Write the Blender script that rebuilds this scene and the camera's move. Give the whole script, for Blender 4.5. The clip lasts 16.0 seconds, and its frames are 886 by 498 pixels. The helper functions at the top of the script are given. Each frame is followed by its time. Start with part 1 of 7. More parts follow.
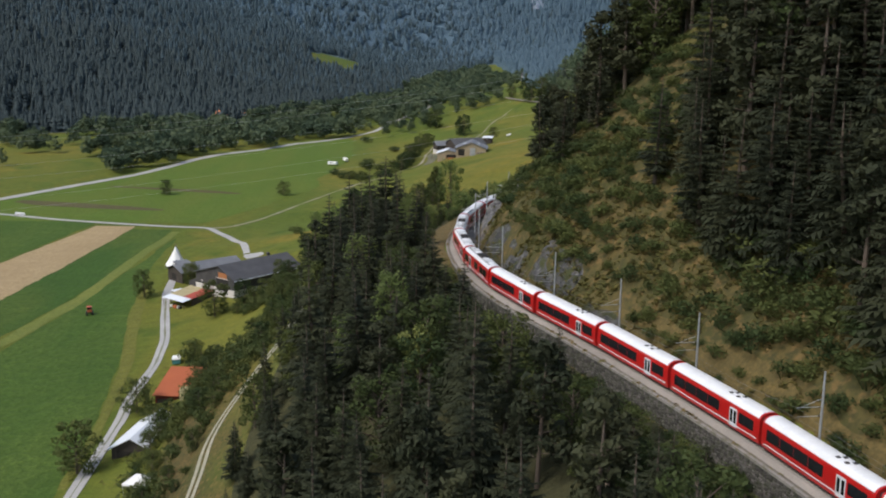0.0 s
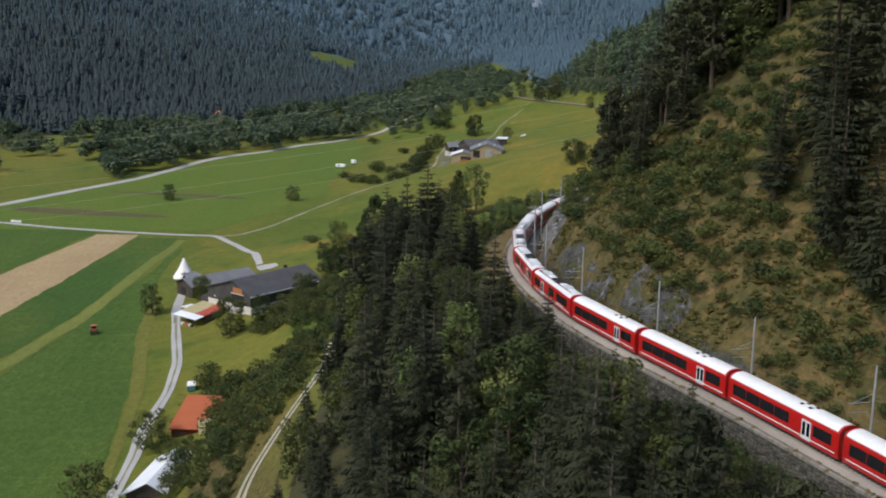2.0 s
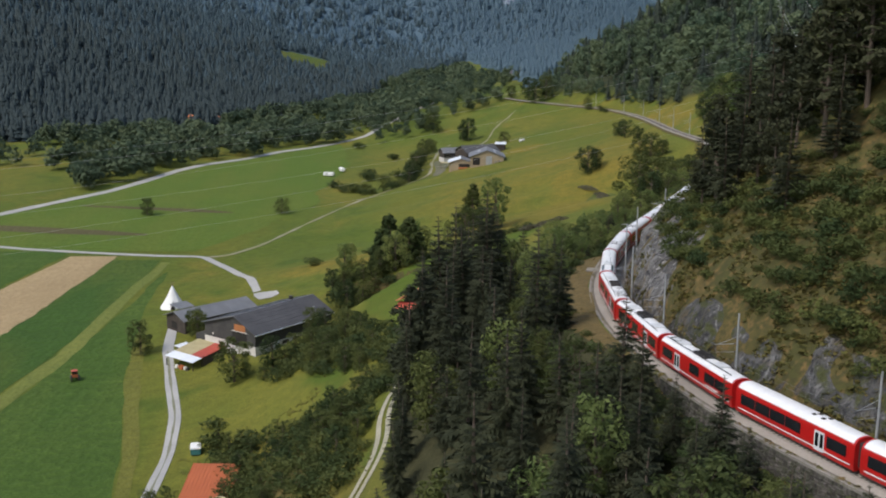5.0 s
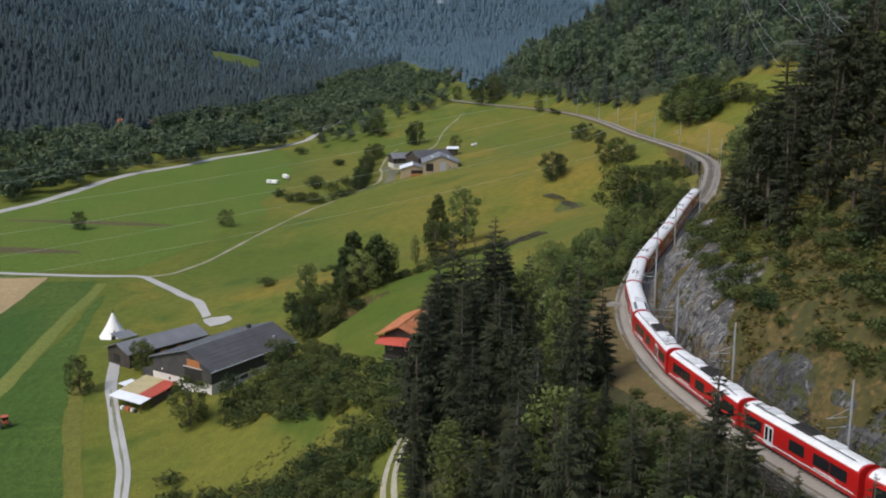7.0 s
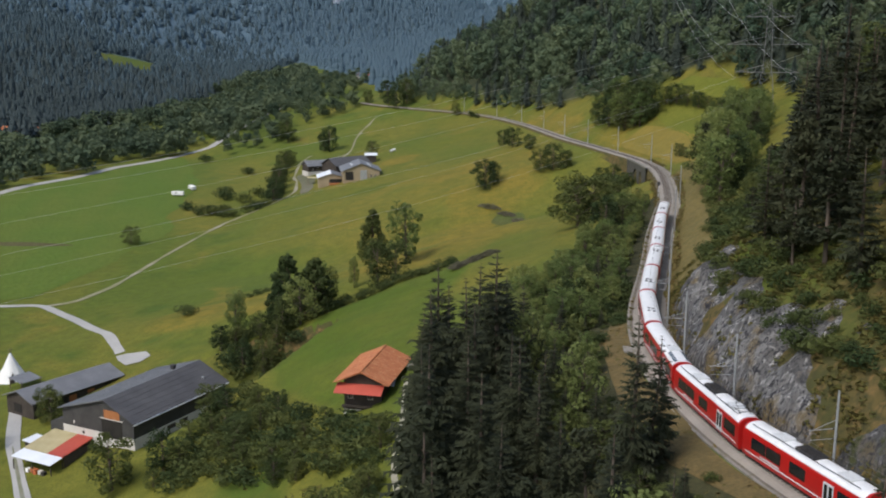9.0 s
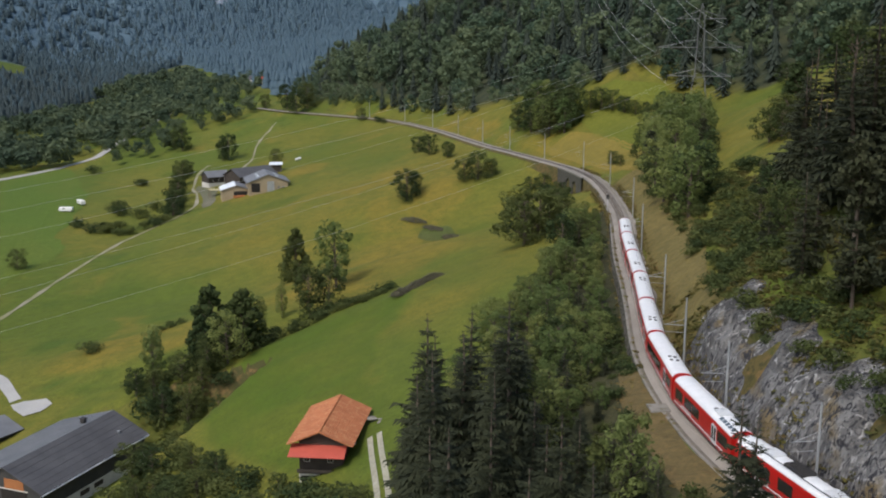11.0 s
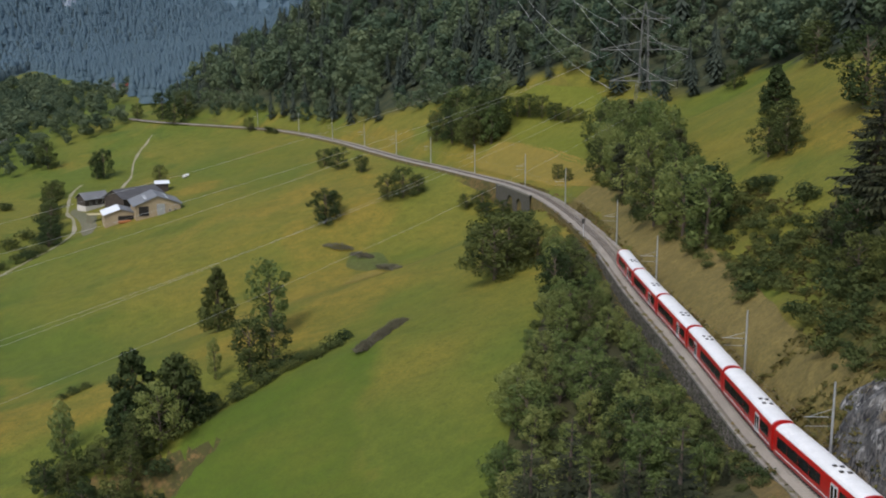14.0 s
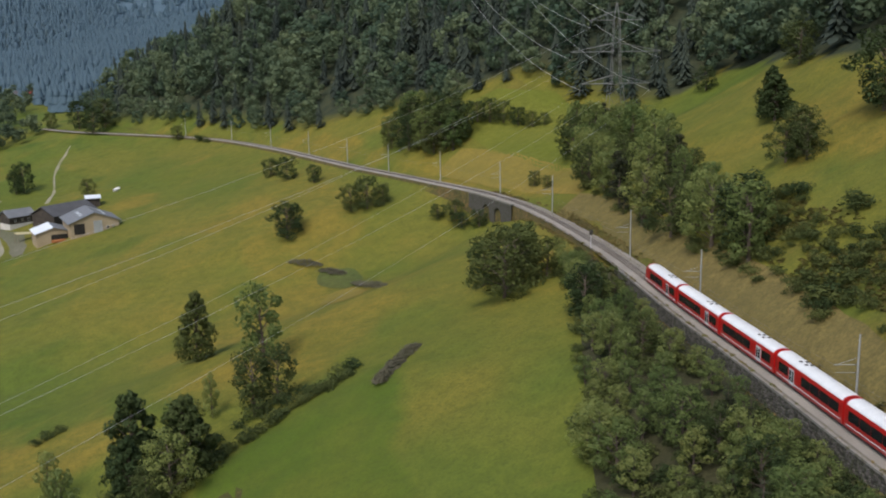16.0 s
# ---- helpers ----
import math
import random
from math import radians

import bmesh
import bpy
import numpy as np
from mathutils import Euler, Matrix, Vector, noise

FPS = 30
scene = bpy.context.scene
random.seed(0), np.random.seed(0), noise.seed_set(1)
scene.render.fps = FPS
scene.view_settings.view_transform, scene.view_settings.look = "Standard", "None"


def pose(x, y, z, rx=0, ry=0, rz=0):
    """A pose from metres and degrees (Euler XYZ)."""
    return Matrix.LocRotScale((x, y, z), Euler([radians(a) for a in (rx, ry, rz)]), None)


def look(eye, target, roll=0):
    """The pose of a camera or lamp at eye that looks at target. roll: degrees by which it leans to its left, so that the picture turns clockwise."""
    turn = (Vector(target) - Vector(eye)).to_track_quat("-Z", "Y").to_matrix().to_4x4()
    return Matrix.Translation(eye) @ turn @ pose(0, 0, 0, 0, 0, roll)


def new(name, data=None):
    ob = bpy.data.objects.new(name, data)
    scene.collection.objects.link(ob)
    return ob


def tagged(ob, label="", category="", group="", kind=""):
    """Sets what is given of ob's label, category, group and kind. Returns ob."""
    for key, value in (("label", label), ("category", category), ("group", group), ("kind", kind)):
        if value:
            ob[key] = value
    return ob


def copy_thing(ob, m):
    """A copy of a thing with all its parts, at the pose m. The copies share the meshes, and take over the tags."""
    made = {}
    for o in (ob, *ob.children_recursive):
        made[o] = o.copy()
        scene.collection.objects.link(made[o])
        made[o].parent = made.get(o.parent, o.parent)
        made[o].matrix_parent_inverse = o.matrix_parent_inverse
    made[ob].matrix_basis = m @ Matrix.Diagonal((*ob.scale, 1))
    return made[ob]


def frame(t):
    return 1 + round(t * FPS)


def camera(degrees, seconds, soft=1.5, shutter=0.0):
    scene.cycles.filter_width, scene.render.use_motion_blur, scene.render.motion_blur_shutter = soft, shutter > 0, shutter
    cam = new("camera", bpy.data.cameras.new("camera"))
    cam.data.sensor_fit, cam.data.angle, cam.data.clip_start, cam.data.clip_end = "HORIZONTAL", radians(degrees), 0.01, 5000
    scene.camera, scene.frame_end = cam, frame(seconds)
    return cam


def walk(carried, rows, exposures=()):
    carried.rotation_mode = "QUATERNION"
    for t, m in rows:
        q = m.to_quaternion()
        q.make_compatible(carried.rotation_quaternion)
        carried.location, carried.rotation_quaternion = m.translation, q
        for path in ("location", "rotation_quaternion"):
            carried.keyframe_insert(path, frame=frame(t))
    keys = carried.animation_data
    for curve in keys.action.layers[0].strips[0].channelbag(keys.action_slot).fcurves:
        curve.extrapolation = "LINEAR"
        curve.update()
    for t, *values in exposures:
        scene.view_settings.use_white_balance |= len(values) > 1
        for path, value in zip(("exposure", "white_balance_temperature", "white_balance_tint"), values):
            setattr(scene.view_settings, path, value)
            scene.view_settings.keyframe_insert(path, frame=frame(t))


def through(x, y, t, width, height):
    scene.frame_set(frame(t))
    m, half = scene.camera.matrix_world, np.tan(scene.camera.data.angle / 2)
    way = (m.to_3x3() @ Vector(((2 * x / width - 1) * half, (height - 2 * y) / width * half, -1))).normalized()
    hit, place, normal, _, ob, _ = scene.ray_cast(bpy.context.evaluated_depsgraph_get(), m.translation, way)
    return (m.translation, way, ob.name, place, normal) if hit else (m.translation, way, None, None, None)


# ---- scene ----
cam = camera(46.8, 16.0, soft=2.0)
PATH = [
    (0, (0.506, 0.86, 93.189), (0.483, 2.819, 92.789), 0.8),
    (0.5, (-2.679, 7.354, 92.659), (-2.694, 9.314, 92.259), 0.7),
    (1, (-5.623, 13.525, 92.236), (-5.634, 15.484, 91.835), 0.7),
    (1.5, (-8.581, 19.223, 92.119), (-8.59, 21.182, 91.717), 0.6),
    (2, (-11.996, 25.894, 92.065), (-12.006, 27.853, 91.663), 0.6),
    (2.5, (-15.625, 32.899, 92.05), (-15.635, 34.858, 91.648), 0.6),
    (3, (-18.755, 39.093, 91.969), (-18.764, 41.052, 91.567), 0.6),
    (3.5, (-22.164, 45.736, 92.008), (-22.172, 47.695, 91.605), 0.5),
    (6, (-35.284, 77.529, 93.149), (-35.151, 79.483, 92.743), 0.4),
    (6.5, (-38.177, 84.768, 93.061), (-38.01, 86.719, 92.656), 0.4),
    (7, (-40.45, 91.083, 93.126), (-40.257, 93.032, 92.72), 0.3),
    (7.5, (-42.844, 98.429, 93.22), (-42.619, 100.374, 92.813), 0.3),
    (8, (-45.397, 105.399, 93.309), (-45.13, 107.339, 92.903), 0.3),
    (8.5, (-47.984, 113.435, 93.115), (-47.652, 115.365, 92.71), 0.3),
    (9, (-50.083, 120.357, 93.06), (-49.69, 122.276, 92.656), 0.2),
    (9.5, (-51.826, 127.086, 93.139), (-51.38, 128.993, 92.736), 0.1),
    (12, (-60.348, 161.273, 94.14), (-59.651, 163.104, 93.738), 0.1),
    (12.5, (-61.429, 168.736, 94.199), (-60.699, 170.554, 93.797), 0.0),
    (13, (-62.24, 175.098, 94.251), (-61.485, 176.906, 93.85), -0.1),
    (13.5, (-63.458, 182.732, 94.594), (-62.656, 184.519, 94.193), -0.3),
    (14, (-65.305, 189.793, 94.804), (-64.45, 191.555, 94.403), -0.4),
    (14.5, (-67.48, 195.537, 95.094), (-66.586, 197.28, 94.693), -0.6),
    (15, (-70.694, 201.396, 95.473), (-69.752, 203.114, 95.072), -0.7),
    (15.5, (-74.2, 207.102, 95.651), (-73.214, 208.796, 95.25), -0.8),
    (16, (-78.531, 213.333, 95.679), (-77.503, 215.001, 95.278), -0.9),
]
walk(cam, [(t, look(eye, target, roll)) for t, eye, target, roll in PATH])

# ---- light ----
SUN_ELEV, SUN_ROT = radians(52), radians(-125)
world = bpy.data.worlds.new("sky")
scene.world = world
world.use_nodes = True
wn = world.node_tree
sky = wn.nodes.new("ShaderNodeTexSky")
sky.sky_type = "NISHITA"
sky.sun_disc = False
sky.sun_elevation, sky.sun_rotation = SUN_ELEV, SUN_ROT
sky.air_density, sky.dust_density, sky.ozone_density = 1.2, 2.5, 1.0
wn.links.new(sky.outputs["Color"], wn.nodes["Background"].inputs["Color"])
wn.nodes["Background"].inputs["Strength"].default_value = 0.15
sun = new("sun", bpy.data.lights.new("sun", "SUN"))
sun.data.energy, sun.data.angle, sun.data.color = 2.05, radians(16), (1.0, 0.95, 0.9)
# the sun stands behind the camera to its left, veiled by thin cloud
sun_dir = Vector((math.sin(SUN_ROT) * math.cos(SUN_ELEV), math.cos(SUN_ROT) * math.cos(SUN_ELEV), math.sin(SUN_ELEV)))
sun.matrix_world = look(sun_dir * 400, (0, 0, 0))
scene.view_settings.exposure = 0.17

# ---- materials ----
def node_mat(name, rough=0.8, metal=0.0, spec=0.3):
    m = bpy.data.materials.new(name)
    m.use_nodes = True
    b = m.node_tree.nodes["Principled BSDF"]
    b.inputs["Roughness"].default_value = rough
    b.inputs["Metallic"].default_value = metal
    b.inputs["Specular IOR Level"].default_value = spec
    return m, m.node_tree, b


def noise_fac(nt, scale, detail=4.0, lo=0.35, hi=0.65, coord="Object", stretch=None, distort=0.0):
    """A 0..1 value of noise with the given scale (per metre)."""
    tc = nt.nodes.new("ShaderNodeTexCoord")
    n = nt.nodes.new("ShaderNodeTexNoise")
    n.inputs["Scale"].default_value, n.inputs["Detail"].default_value = scale, detail
    n.inputs["Distortion"].default_value = distort
    src = tc.outputs[coord]
    if stretch:
        mp = nt.nodes.new("ShaderNodeMapping")
        mp.inputs["Scale"].default_value = stretch
        nt.links.new(src, mp.inputs["Vector"])
        src = mp.outputs["Vector"]
    nt.links.new(src, n.inputs["Vector"])
    r = nt.nodes.new("ShaderNodeMapRange")
    r.inputs["From Min"].default_value, r.inputs["From Max"].default_value = lo, hi
    nt.links.new(n.outputs["Fac"], r.inputs["Value"])
    return r.outputs["Result"]


def mix(nt, fac, a, b, mode="MIX"):
    """Mixes two colours (tuples or sockets) by fac (a number or a socket)."""
    n = nt.nodes.new("ShaderNodeMix")
    n.data_type, n.blend_type = "RGBA", mode
    for key, value in ((0, fac), (6, a), (7, b)):
        if hasattr(value, "links"):
            nt.links.new(value, n.inputs[key])
        else:
            n.inputs[key].default_value = value if key == 0 else (*value, 1.0)
    return n.outputs[2]


def bump(nt, b, height, strength=0.3, distance=0.1):
    n = nt.nodes.new("ShaderNodeBump")
    n.inputs["Strength"].default_value, n.inputs["Distance"].default_value = strength, distance
    nt.links.new(height, n.inputs["Height"])
    nt.links.new(n.outputs["Normal"], b.inputs["Normal"])


def mottled(name, base, other, scale=0.5, fine=6.0, rough=0.8, metal=0.0, spec=0.3, bumpy=0.2, dist=0.05, third=None):
    """A surface of two colours in patches, with finer grain over it."""
    m, nt, b = node_mat(name, rough, metal, spec)
    c = mix(nt, noise_fac(nt, scale), base, other)
    if third:
        c = mix(nt, noise_fac(nt, scale * 2.7, 3, 0.52, 0.68), c, third)
    g = noise_fac(nt, fine, 5, 0.25, 0.75)
    dark = tuple(v * 0.7 for v in base)
    n = nt.nodes.new("ShaderNodeMath")
    n.operation = "MULTIPLY"
    n.inputs[1].default_value = 0.45
    nt.links.new(g, n.inputs[0])
    c = mix(nt, n.outputs[0], c, dark)
    nt.links.new(c, b.inputs["Base Color"])
    if bumpy:
        bump(nt, b, g, bumpy, dist)
    return m


def leafy(name, base, other, tip, through=0.25, leaf=0.5):
    """Foliage: its colour varies from plant to plant (base to tip) and from leaf clump to leaf clump (other); a part of the light passes through."""
    m, nt, b = node_mat(name, 0.75, 0.0, 0.15)
    geo = nt.nodes.new("ShaderNodeNewGeometry")
    info = nt.nodes.new("ShaderNodeObjectInfo")
    tone = nt.nodes.new("ShaderNodeAttribute")
    tone.attribute_name = "tone"
    add, fr, lf = (nt.nodes.new("ShaderNodeMath") for _ in range(3))
    fr.operation, lf.operation = "FRACT", "MULTIPLY"
    nt.links.new(info.outputs["Random"], add.inputs[0])
    nt.links.new(tone.outputs["Fac"], add.inputs[1])
    nt.links.new(add.outputs[0], fr.inputs[0])
    nt.links.new(geo.outputs["Random Per Island"], lf.inputs[0])
    lf.inputs[1].default_value = leaf
    c = mix(nt, lf.outputs[0], mix(nt, fr.outputs[0], base, tip), other)
    nt.links.new(c, b.inputs["Base Color"])
    tr = nt.nodes.new("ShaderNodeBsdfTranslucent")
    nt.links.new(c, tr.inputs["Color"])
    ms = nt.nodes.new("ShaderNodeMixShader")
    ms.inputs[0].default_value = through
    nt.links.new(b.outputs[0], ms.inputs[1])
    nt.links.new(tr.outputs[0], ms.inputs[2])
    nt.links.new(ms.outputs[0], nt.nodes["Material Output"].inputs["Surface"])
    return m


MAT_NEEDLE = leafy("spruce_needles", (0.026, 0.032, 0.019), (0.035, 0.042, 0.023), (0.047, 0.053, 0.027), 0.22)
MAT_PINE = leafy("pine_needles", (0.024, 0.03, 0.016), (0.04, 0.046, 0.024), (0.052, 0.056, 0.027), 0.15)
MAT_LEAF = leafy("broad_leaves", (0.078, 0.122, 0.042), (0.16, 0.21, 0.066), (0.24, 0.262, 0.082), 0.42)
MAT_BUSH = leafy("bush_leaves", (0.027, 0.047, 0.018), (0.058, 0.08, 0.027), (0.105, 0.118, 0.034), 0.25)
MAT_BIRCH = leafy("birch_leaves", (0.095, 0.138, 0.048), (0.18, 0.22, 0.07), (0.225, 0.242, 0.078), 0.4)
# far, mid and mountain conifers carry painted haze: bluer and paler with distance
MAT_FAR_HAZY = leafy("far_conifers_hazy", (0.05, 0.07, 0.073), (0.057, 0.079, 0.083), (0.064, 0.088, 0.092), 0.35)
MAT_FAR2_HAZY = leafy("mountain_conifers_hazy", (0.112, 0.176, 0.222), (0.118, 0.185, 0.233), (0.125, 0.194, 0.244), 0.45)
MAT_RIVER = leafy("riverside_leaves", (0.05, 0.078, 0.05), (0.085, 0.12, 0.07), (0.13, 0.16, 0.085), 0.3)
MAT_MID_HAZY = leafy("mid_conifers_hazy", (0.066, 0.1, 0.115), (0.073, 0.11, 0.127), (0.08, 0.12, 0.138), 0.4)
# added blue puts a little distance haze into both hillside colours
MAT_HILL_HAZY = leafy("hillside_leaves_hazy", (0.05, 0.084, 0.056), (0.088, 0.13, 0.078), (0.155, 0.188, 0.096), 0.28)
MAT_HILLFIR_HAZY = leafy("hillside_needles_hazy", (0.032, 0.044, 0.037), (0.046, 0.061, 0.049), (0.061, 0.077, 0.058), 0.2)
MAT_BARK = mottled("bark", (0.09, 0.07, 0.055), (0.15, 0.12, 0.095), 1.5, 8, 0.9)
MAT_WHITE = mottled("white_roof_paint", (0.78, 0.79, 0.8), (0.7, 0.71, 0.72), 0.6, 3, 0.4, 0, 0.4, 0.02)
MAT_RED = mottled("red_train_paint", (0.45, 0.013, 0.012), (0.4, 0.012, 0.011), 0.4, 2, 0.32, 0, 0.5, 0.0)
MAT_DARK = mottled("dark_underframe", (0.03, 0.03, 0.032), (0.06, 0.055, 0.05), 1.0, 6, 0.6)
MAT_GLASS = mottled("tinted_window_glass", (0.012, 0.014, 0.016), (0.02, 0.022, 0.024), 0.3, 1, 0.08, 0, 0.5, 0.0)
MAT_GALV = mottled("galvanised_steel", (0.42, 0.44, 0.45), (0.34, 0.35, 0.36), 0.8, 5, 0.55, 0.4)
MAT_LGREY = mottled("pale_grey_paint", (0.62, 0.64, 0.66), (0.55, 0.57, 0.58), 1, 4, 0.45)
MAT_BALLAST = mottled("ballast", (0.255, 0.23, 0.2), (0.33, 0.3, 0.262), 0.15, 5, 0.95, 0, 0.2, 0.8, 0.08)
MAT_PATH = mottled("gravel_verge", (0.135, 0.12, 0.1), (0.195, 0.176, 0.15), 0.5, 2.2, 0.95, 0, 0.2, 0.7, 0.08, third=(0.13, 0.115, 0.06))
MAT_RAIL = mottled("rail_steel", (0.2, 0.17, 0.15), (0.3, 0.27, 0.25), 1, 5, 0.4, 0.7)
MAT_STONE = mottled("wall_stone", (0.075, 0.07, 0.062), (0.12, 0.113, 0.1), 0.8, 5, 0.92, 0, 0.2, 0.6, 0.08, third=(0.1, 0.11, 0.07))
MAT_ROAD = mottled("asphalt_road", (0.34, 0.34, 0.33), (0.42, 0.41, 0.39), 0.1, 2, 0.9, 0, 0.2, 0.2, 0.03)
MAT_TRACKWAY = mottled("farm_track_gravel", (0.3, 0.28, 0.21), (0.2, 0.2, 0.09), 0.12, 1.4, 0.95)

# ---- the lie of the land ----
# centre line of the railway: x for y; it runs up the valley along the hillside
LINE_Y = (-150, -60, 0, 50, 90, 109, 125, 143, 158, 172, 189, 204, 218, 236, 255, 273, 290, 306, 331, 369, 384, 416, 442, 469, 497, 556, 636, 686, 721, 752, 790, 820, 900, 1100)
LINE_X = (98, 76, 61, 49.5, 38.6, 33.3, 27.4, 20.7, 14, 8.4, 4.2, 1.9, 1.2, 3, 7.9, 15.2, 23.7, 31.2, 42.4, 61.2, 67.8, 80.5, 89.5, 94.2, 94.5, 95, 101, 100.5, 97, 86, 68, 52, 30, 30)
_yy = np.arange(-200, 5200, 2.0)
_xx = np.interp(_yy, LINE_Y, LINE_X)
for _ in range(3):
    _xx = np.convolve(np.pad(_xx, 3, "edge"), np.ones(7) / 7, "valid")


def line_x(y):
    return np.interp(y, _yy, _xx)


def line_z(y):
    return np.interp(y, (-100, 150, 400, 520, 620, 800, 1000), (51.2, 50.9, 50.5, 49.9, 48.8, 47.6, 47.0))


def floor_z(y):
    return -1 + 0.035 * (np.minimum(y, 700) - 265) + 0.012 * np.maximum(0, y - 700)


def value_noise(x, y, size, seed=0):
    """Smooth noise from -1 to 1 with features of about that size in metres."""
    gx, gy = np.asarray(x, float) / size, np.asarray(y, float) / size
    ix, iy = np.floor(gx).astype(np.int64), np.floor(gy).astype(np.int64)
    fx, fy = gx - ix, gy - iy
    fx, fy = fx * fx * (3 - 2 * fx), fy * fy * (3 - 2 * fy)

    def h(a, b):
        n = (a * 374761393 + b * 668265263 + seed * 144665) & 0x7FFFFFFF
        n = ((n ^ (n >> 13)) * 1274126177) & 0x7FFFFFFF
        return ((n ^ (n >> 16)) & 0xFFFF) / 32767.5 - 1

    return (h(ix, iy) * (1 - fx) + h(ix + 1, iy) * fx) * (1 - fy) + (h(ix, iy + 1) * (1 - fx) + h(ix + 1, iy + 1) * fx) * fy


TOE_Y, TOE_X = (300, 600, 797, 873, 1152, 1585, 1900, 2300, 3200, 5000), (-1500, -760, -356, -220, -106, -8, 60, 500, 1500, 2500)
WALL = 2.85  # the retaining wall stands this far from the line on the valley side


def wall_height(y):
    return np.interp(y, (40, 90, 180, 200, 262, 278, 300, 345, 370, 400, 430, 446, 456, 466, 480, 500), (2.5, 3.4, 3.0, 0.15, 0.15, 2.6, 3.0, 2.6, 1.4, 1.0, 1.5, 4.5, 6.5, 5.5, 1.5, 0.8))


def ground(x, y):
    """The ground's height."""
    x, y = np.asarray(x, float), np.asarray(y, float)
    u = x - line_x(y)
    zt, zf = line_z(y), floor_z(y)
    bench = zt - 0.45
    # valley side: down from the foot of the wall to the valley floor
    d = -u
    w = np.interp(y, (0, 150, 200, 260, 300, 332, 371, 421, 478, 560, 650, 800, 1000), (72, 72, 70, 77, 106, 131, 165, 190, 170, 160, 155, 140, 130))
    p = np.interp(y, (0, 150, 230, 260, 300, 350, 371, 390, 440, 480, 520, 570, 700), (1.5, 1.5, 1.5, 1.42, 1.4, 1.25, 1.12, 0.95, 0.82, 0.62, 0.9, 0.95, 0.9))
    f = np.clip((d - WALL - 0.3) / (w - WALL), 0, 1.25)
    f = np.where(f > 0.85, 0.85 + 0.15 * (1 - np.exp(-(f - 0.85) / 0.15)), f) / 0.99
    top = bench - wall_height(y)
    down = top - (top - zf) * np.clip(f, 0, 1) ** p
    down = np.where(f >= 1, zf, down)
    rough = np.clip((d - 6) / 20, 0, 1) * np.clip((w * 1.05 - d) / 30, 0, 1)
    down = down + rough * (0.9 * value_noise(x, y, 27, 3) + 0.3 * value_noise(x, y, 9, 4))
    near = np.clip((u + WALL) / 0.3, 0, 1)
    z = np.where(d > WALL, down, bench - (1 - near) * 0.0)
    # hill side: a rock cutting, then steep slope
    s = np.interp(y, (0, 100, 150, 210, 240, 323, 373, 455, 500, 526, 570, 640, 720, 800, 860, 940, 1100), (0.95, 1.0, 1.05, 1.02, 0.8, 0.62, 0.52, 0.4, 0.5, 0.72, 0.6, 0.62, 0.66, 0.68, 0.66, 0.42, 0.15))
    cut = np.interp(y, (100, 150, 215, 262, 280, 330, 395, 415, 440), (0.3, 1.5, 4.0, 5.5, 1.5, 0.3, 1.0, 2.0, 0.3))
    q = np.maximum(0, u - 3.6)
    flat = np.interp(y, (0, 60, 100, 140, 160, 420, 440, 500, 540, 770, 810, 850, 890, 1000), (5, 4, 3.5, 2.0, 0, 0, 1, 6, 0, 0, 14, 26, 44, 60))  # a grassy shelf beside the line
    q2 = np.maximum(0, q - flat)
    far = np.minimum(s, np.interp(y, (0, 300, 450, 700, 850, 940, 1100), (0.62, 0.55, 0.52, 0.64, 0.68, 0.5, 0.2)))
    up = bench + 0.12 * np.minimum(q, flat) + cut * (1 - np.exp(-q2 / 2.0)) + s * np.minimum(q2, 45) + far * np.maximum(0, q2 - 45)
    rough = np.clip((q - 1) / 12, 0, 1)
    up = up + rough * (1.3 * value_noise(x, y, 22, 5) + 0.5 * value_noise(x, y, 8, 6) + 5 * np.clip((q - 40) / 60, 0, 1) * value_noise(x, y, 75, 7))
    z = np.where(u > 3.6, up, z)
    # the terrace cut for the big barn
    c, s = math.cos(math.radians(-38.5)), math.sin(math.radians(-38.5))
    ax, ay = (x + 71.6) * c + (y - 350.5) * s, (y - 350.5) * c - (x + 71.6) * s
    away = np.maximum(0, np.maximum(np.abs(ax) - 12.5, np.abs(ay) - 17))
    z = np.minimum(z, 7.4 + 0.85 * away + 0.15 * np.maximum(0, away - 12) ** 2)
    # the mountain side across the valley
    o = np.maximum(0, (np.interp(y, TOE_Y, TOE_X) - x) * 0.62)
    z = np.where(o > 0, z + 0.5 * o * o / (o + 60) + np.clip(o / 250, 0, 1) * (40 * value_noise(x, y, 420, 8) + 14 * value_noise(x, y, 130, 9)), z)
    return z


# the meadow high above the line, and the foot of the hillside wood: distance from the line for y
UPPER_MEADOW = [(147, 459), (162, 458), (181, 456), (170, 429), (140, 377), (132, 352), (105, 318), (84, 300), (62, 311), (66, 327), (85, 348), (95, 375), (115, 403), (143, 443)]
MOWN = [(-22, 288), (-31, 296), (-36, 308), (-44, 334), (-41.5, 350), (-38, 360), (-33, 366), (-27, 372), (-20, 376), (0, 380.5), (13, 380), (3.5, 361), (-6, 346), (-16, 319), (-20, 296)]
WOOD_FOOT_Y = (300, 335, 400, 460, 500, 531, 543, 605, 642, 690, 742, 802, 850, 891, 980)
WOOD_FOOT_U = (400, 70, 62, 58, 58, 47, 38, 27, 14, 9.5, 9.5, 15, 26, 44, 60)


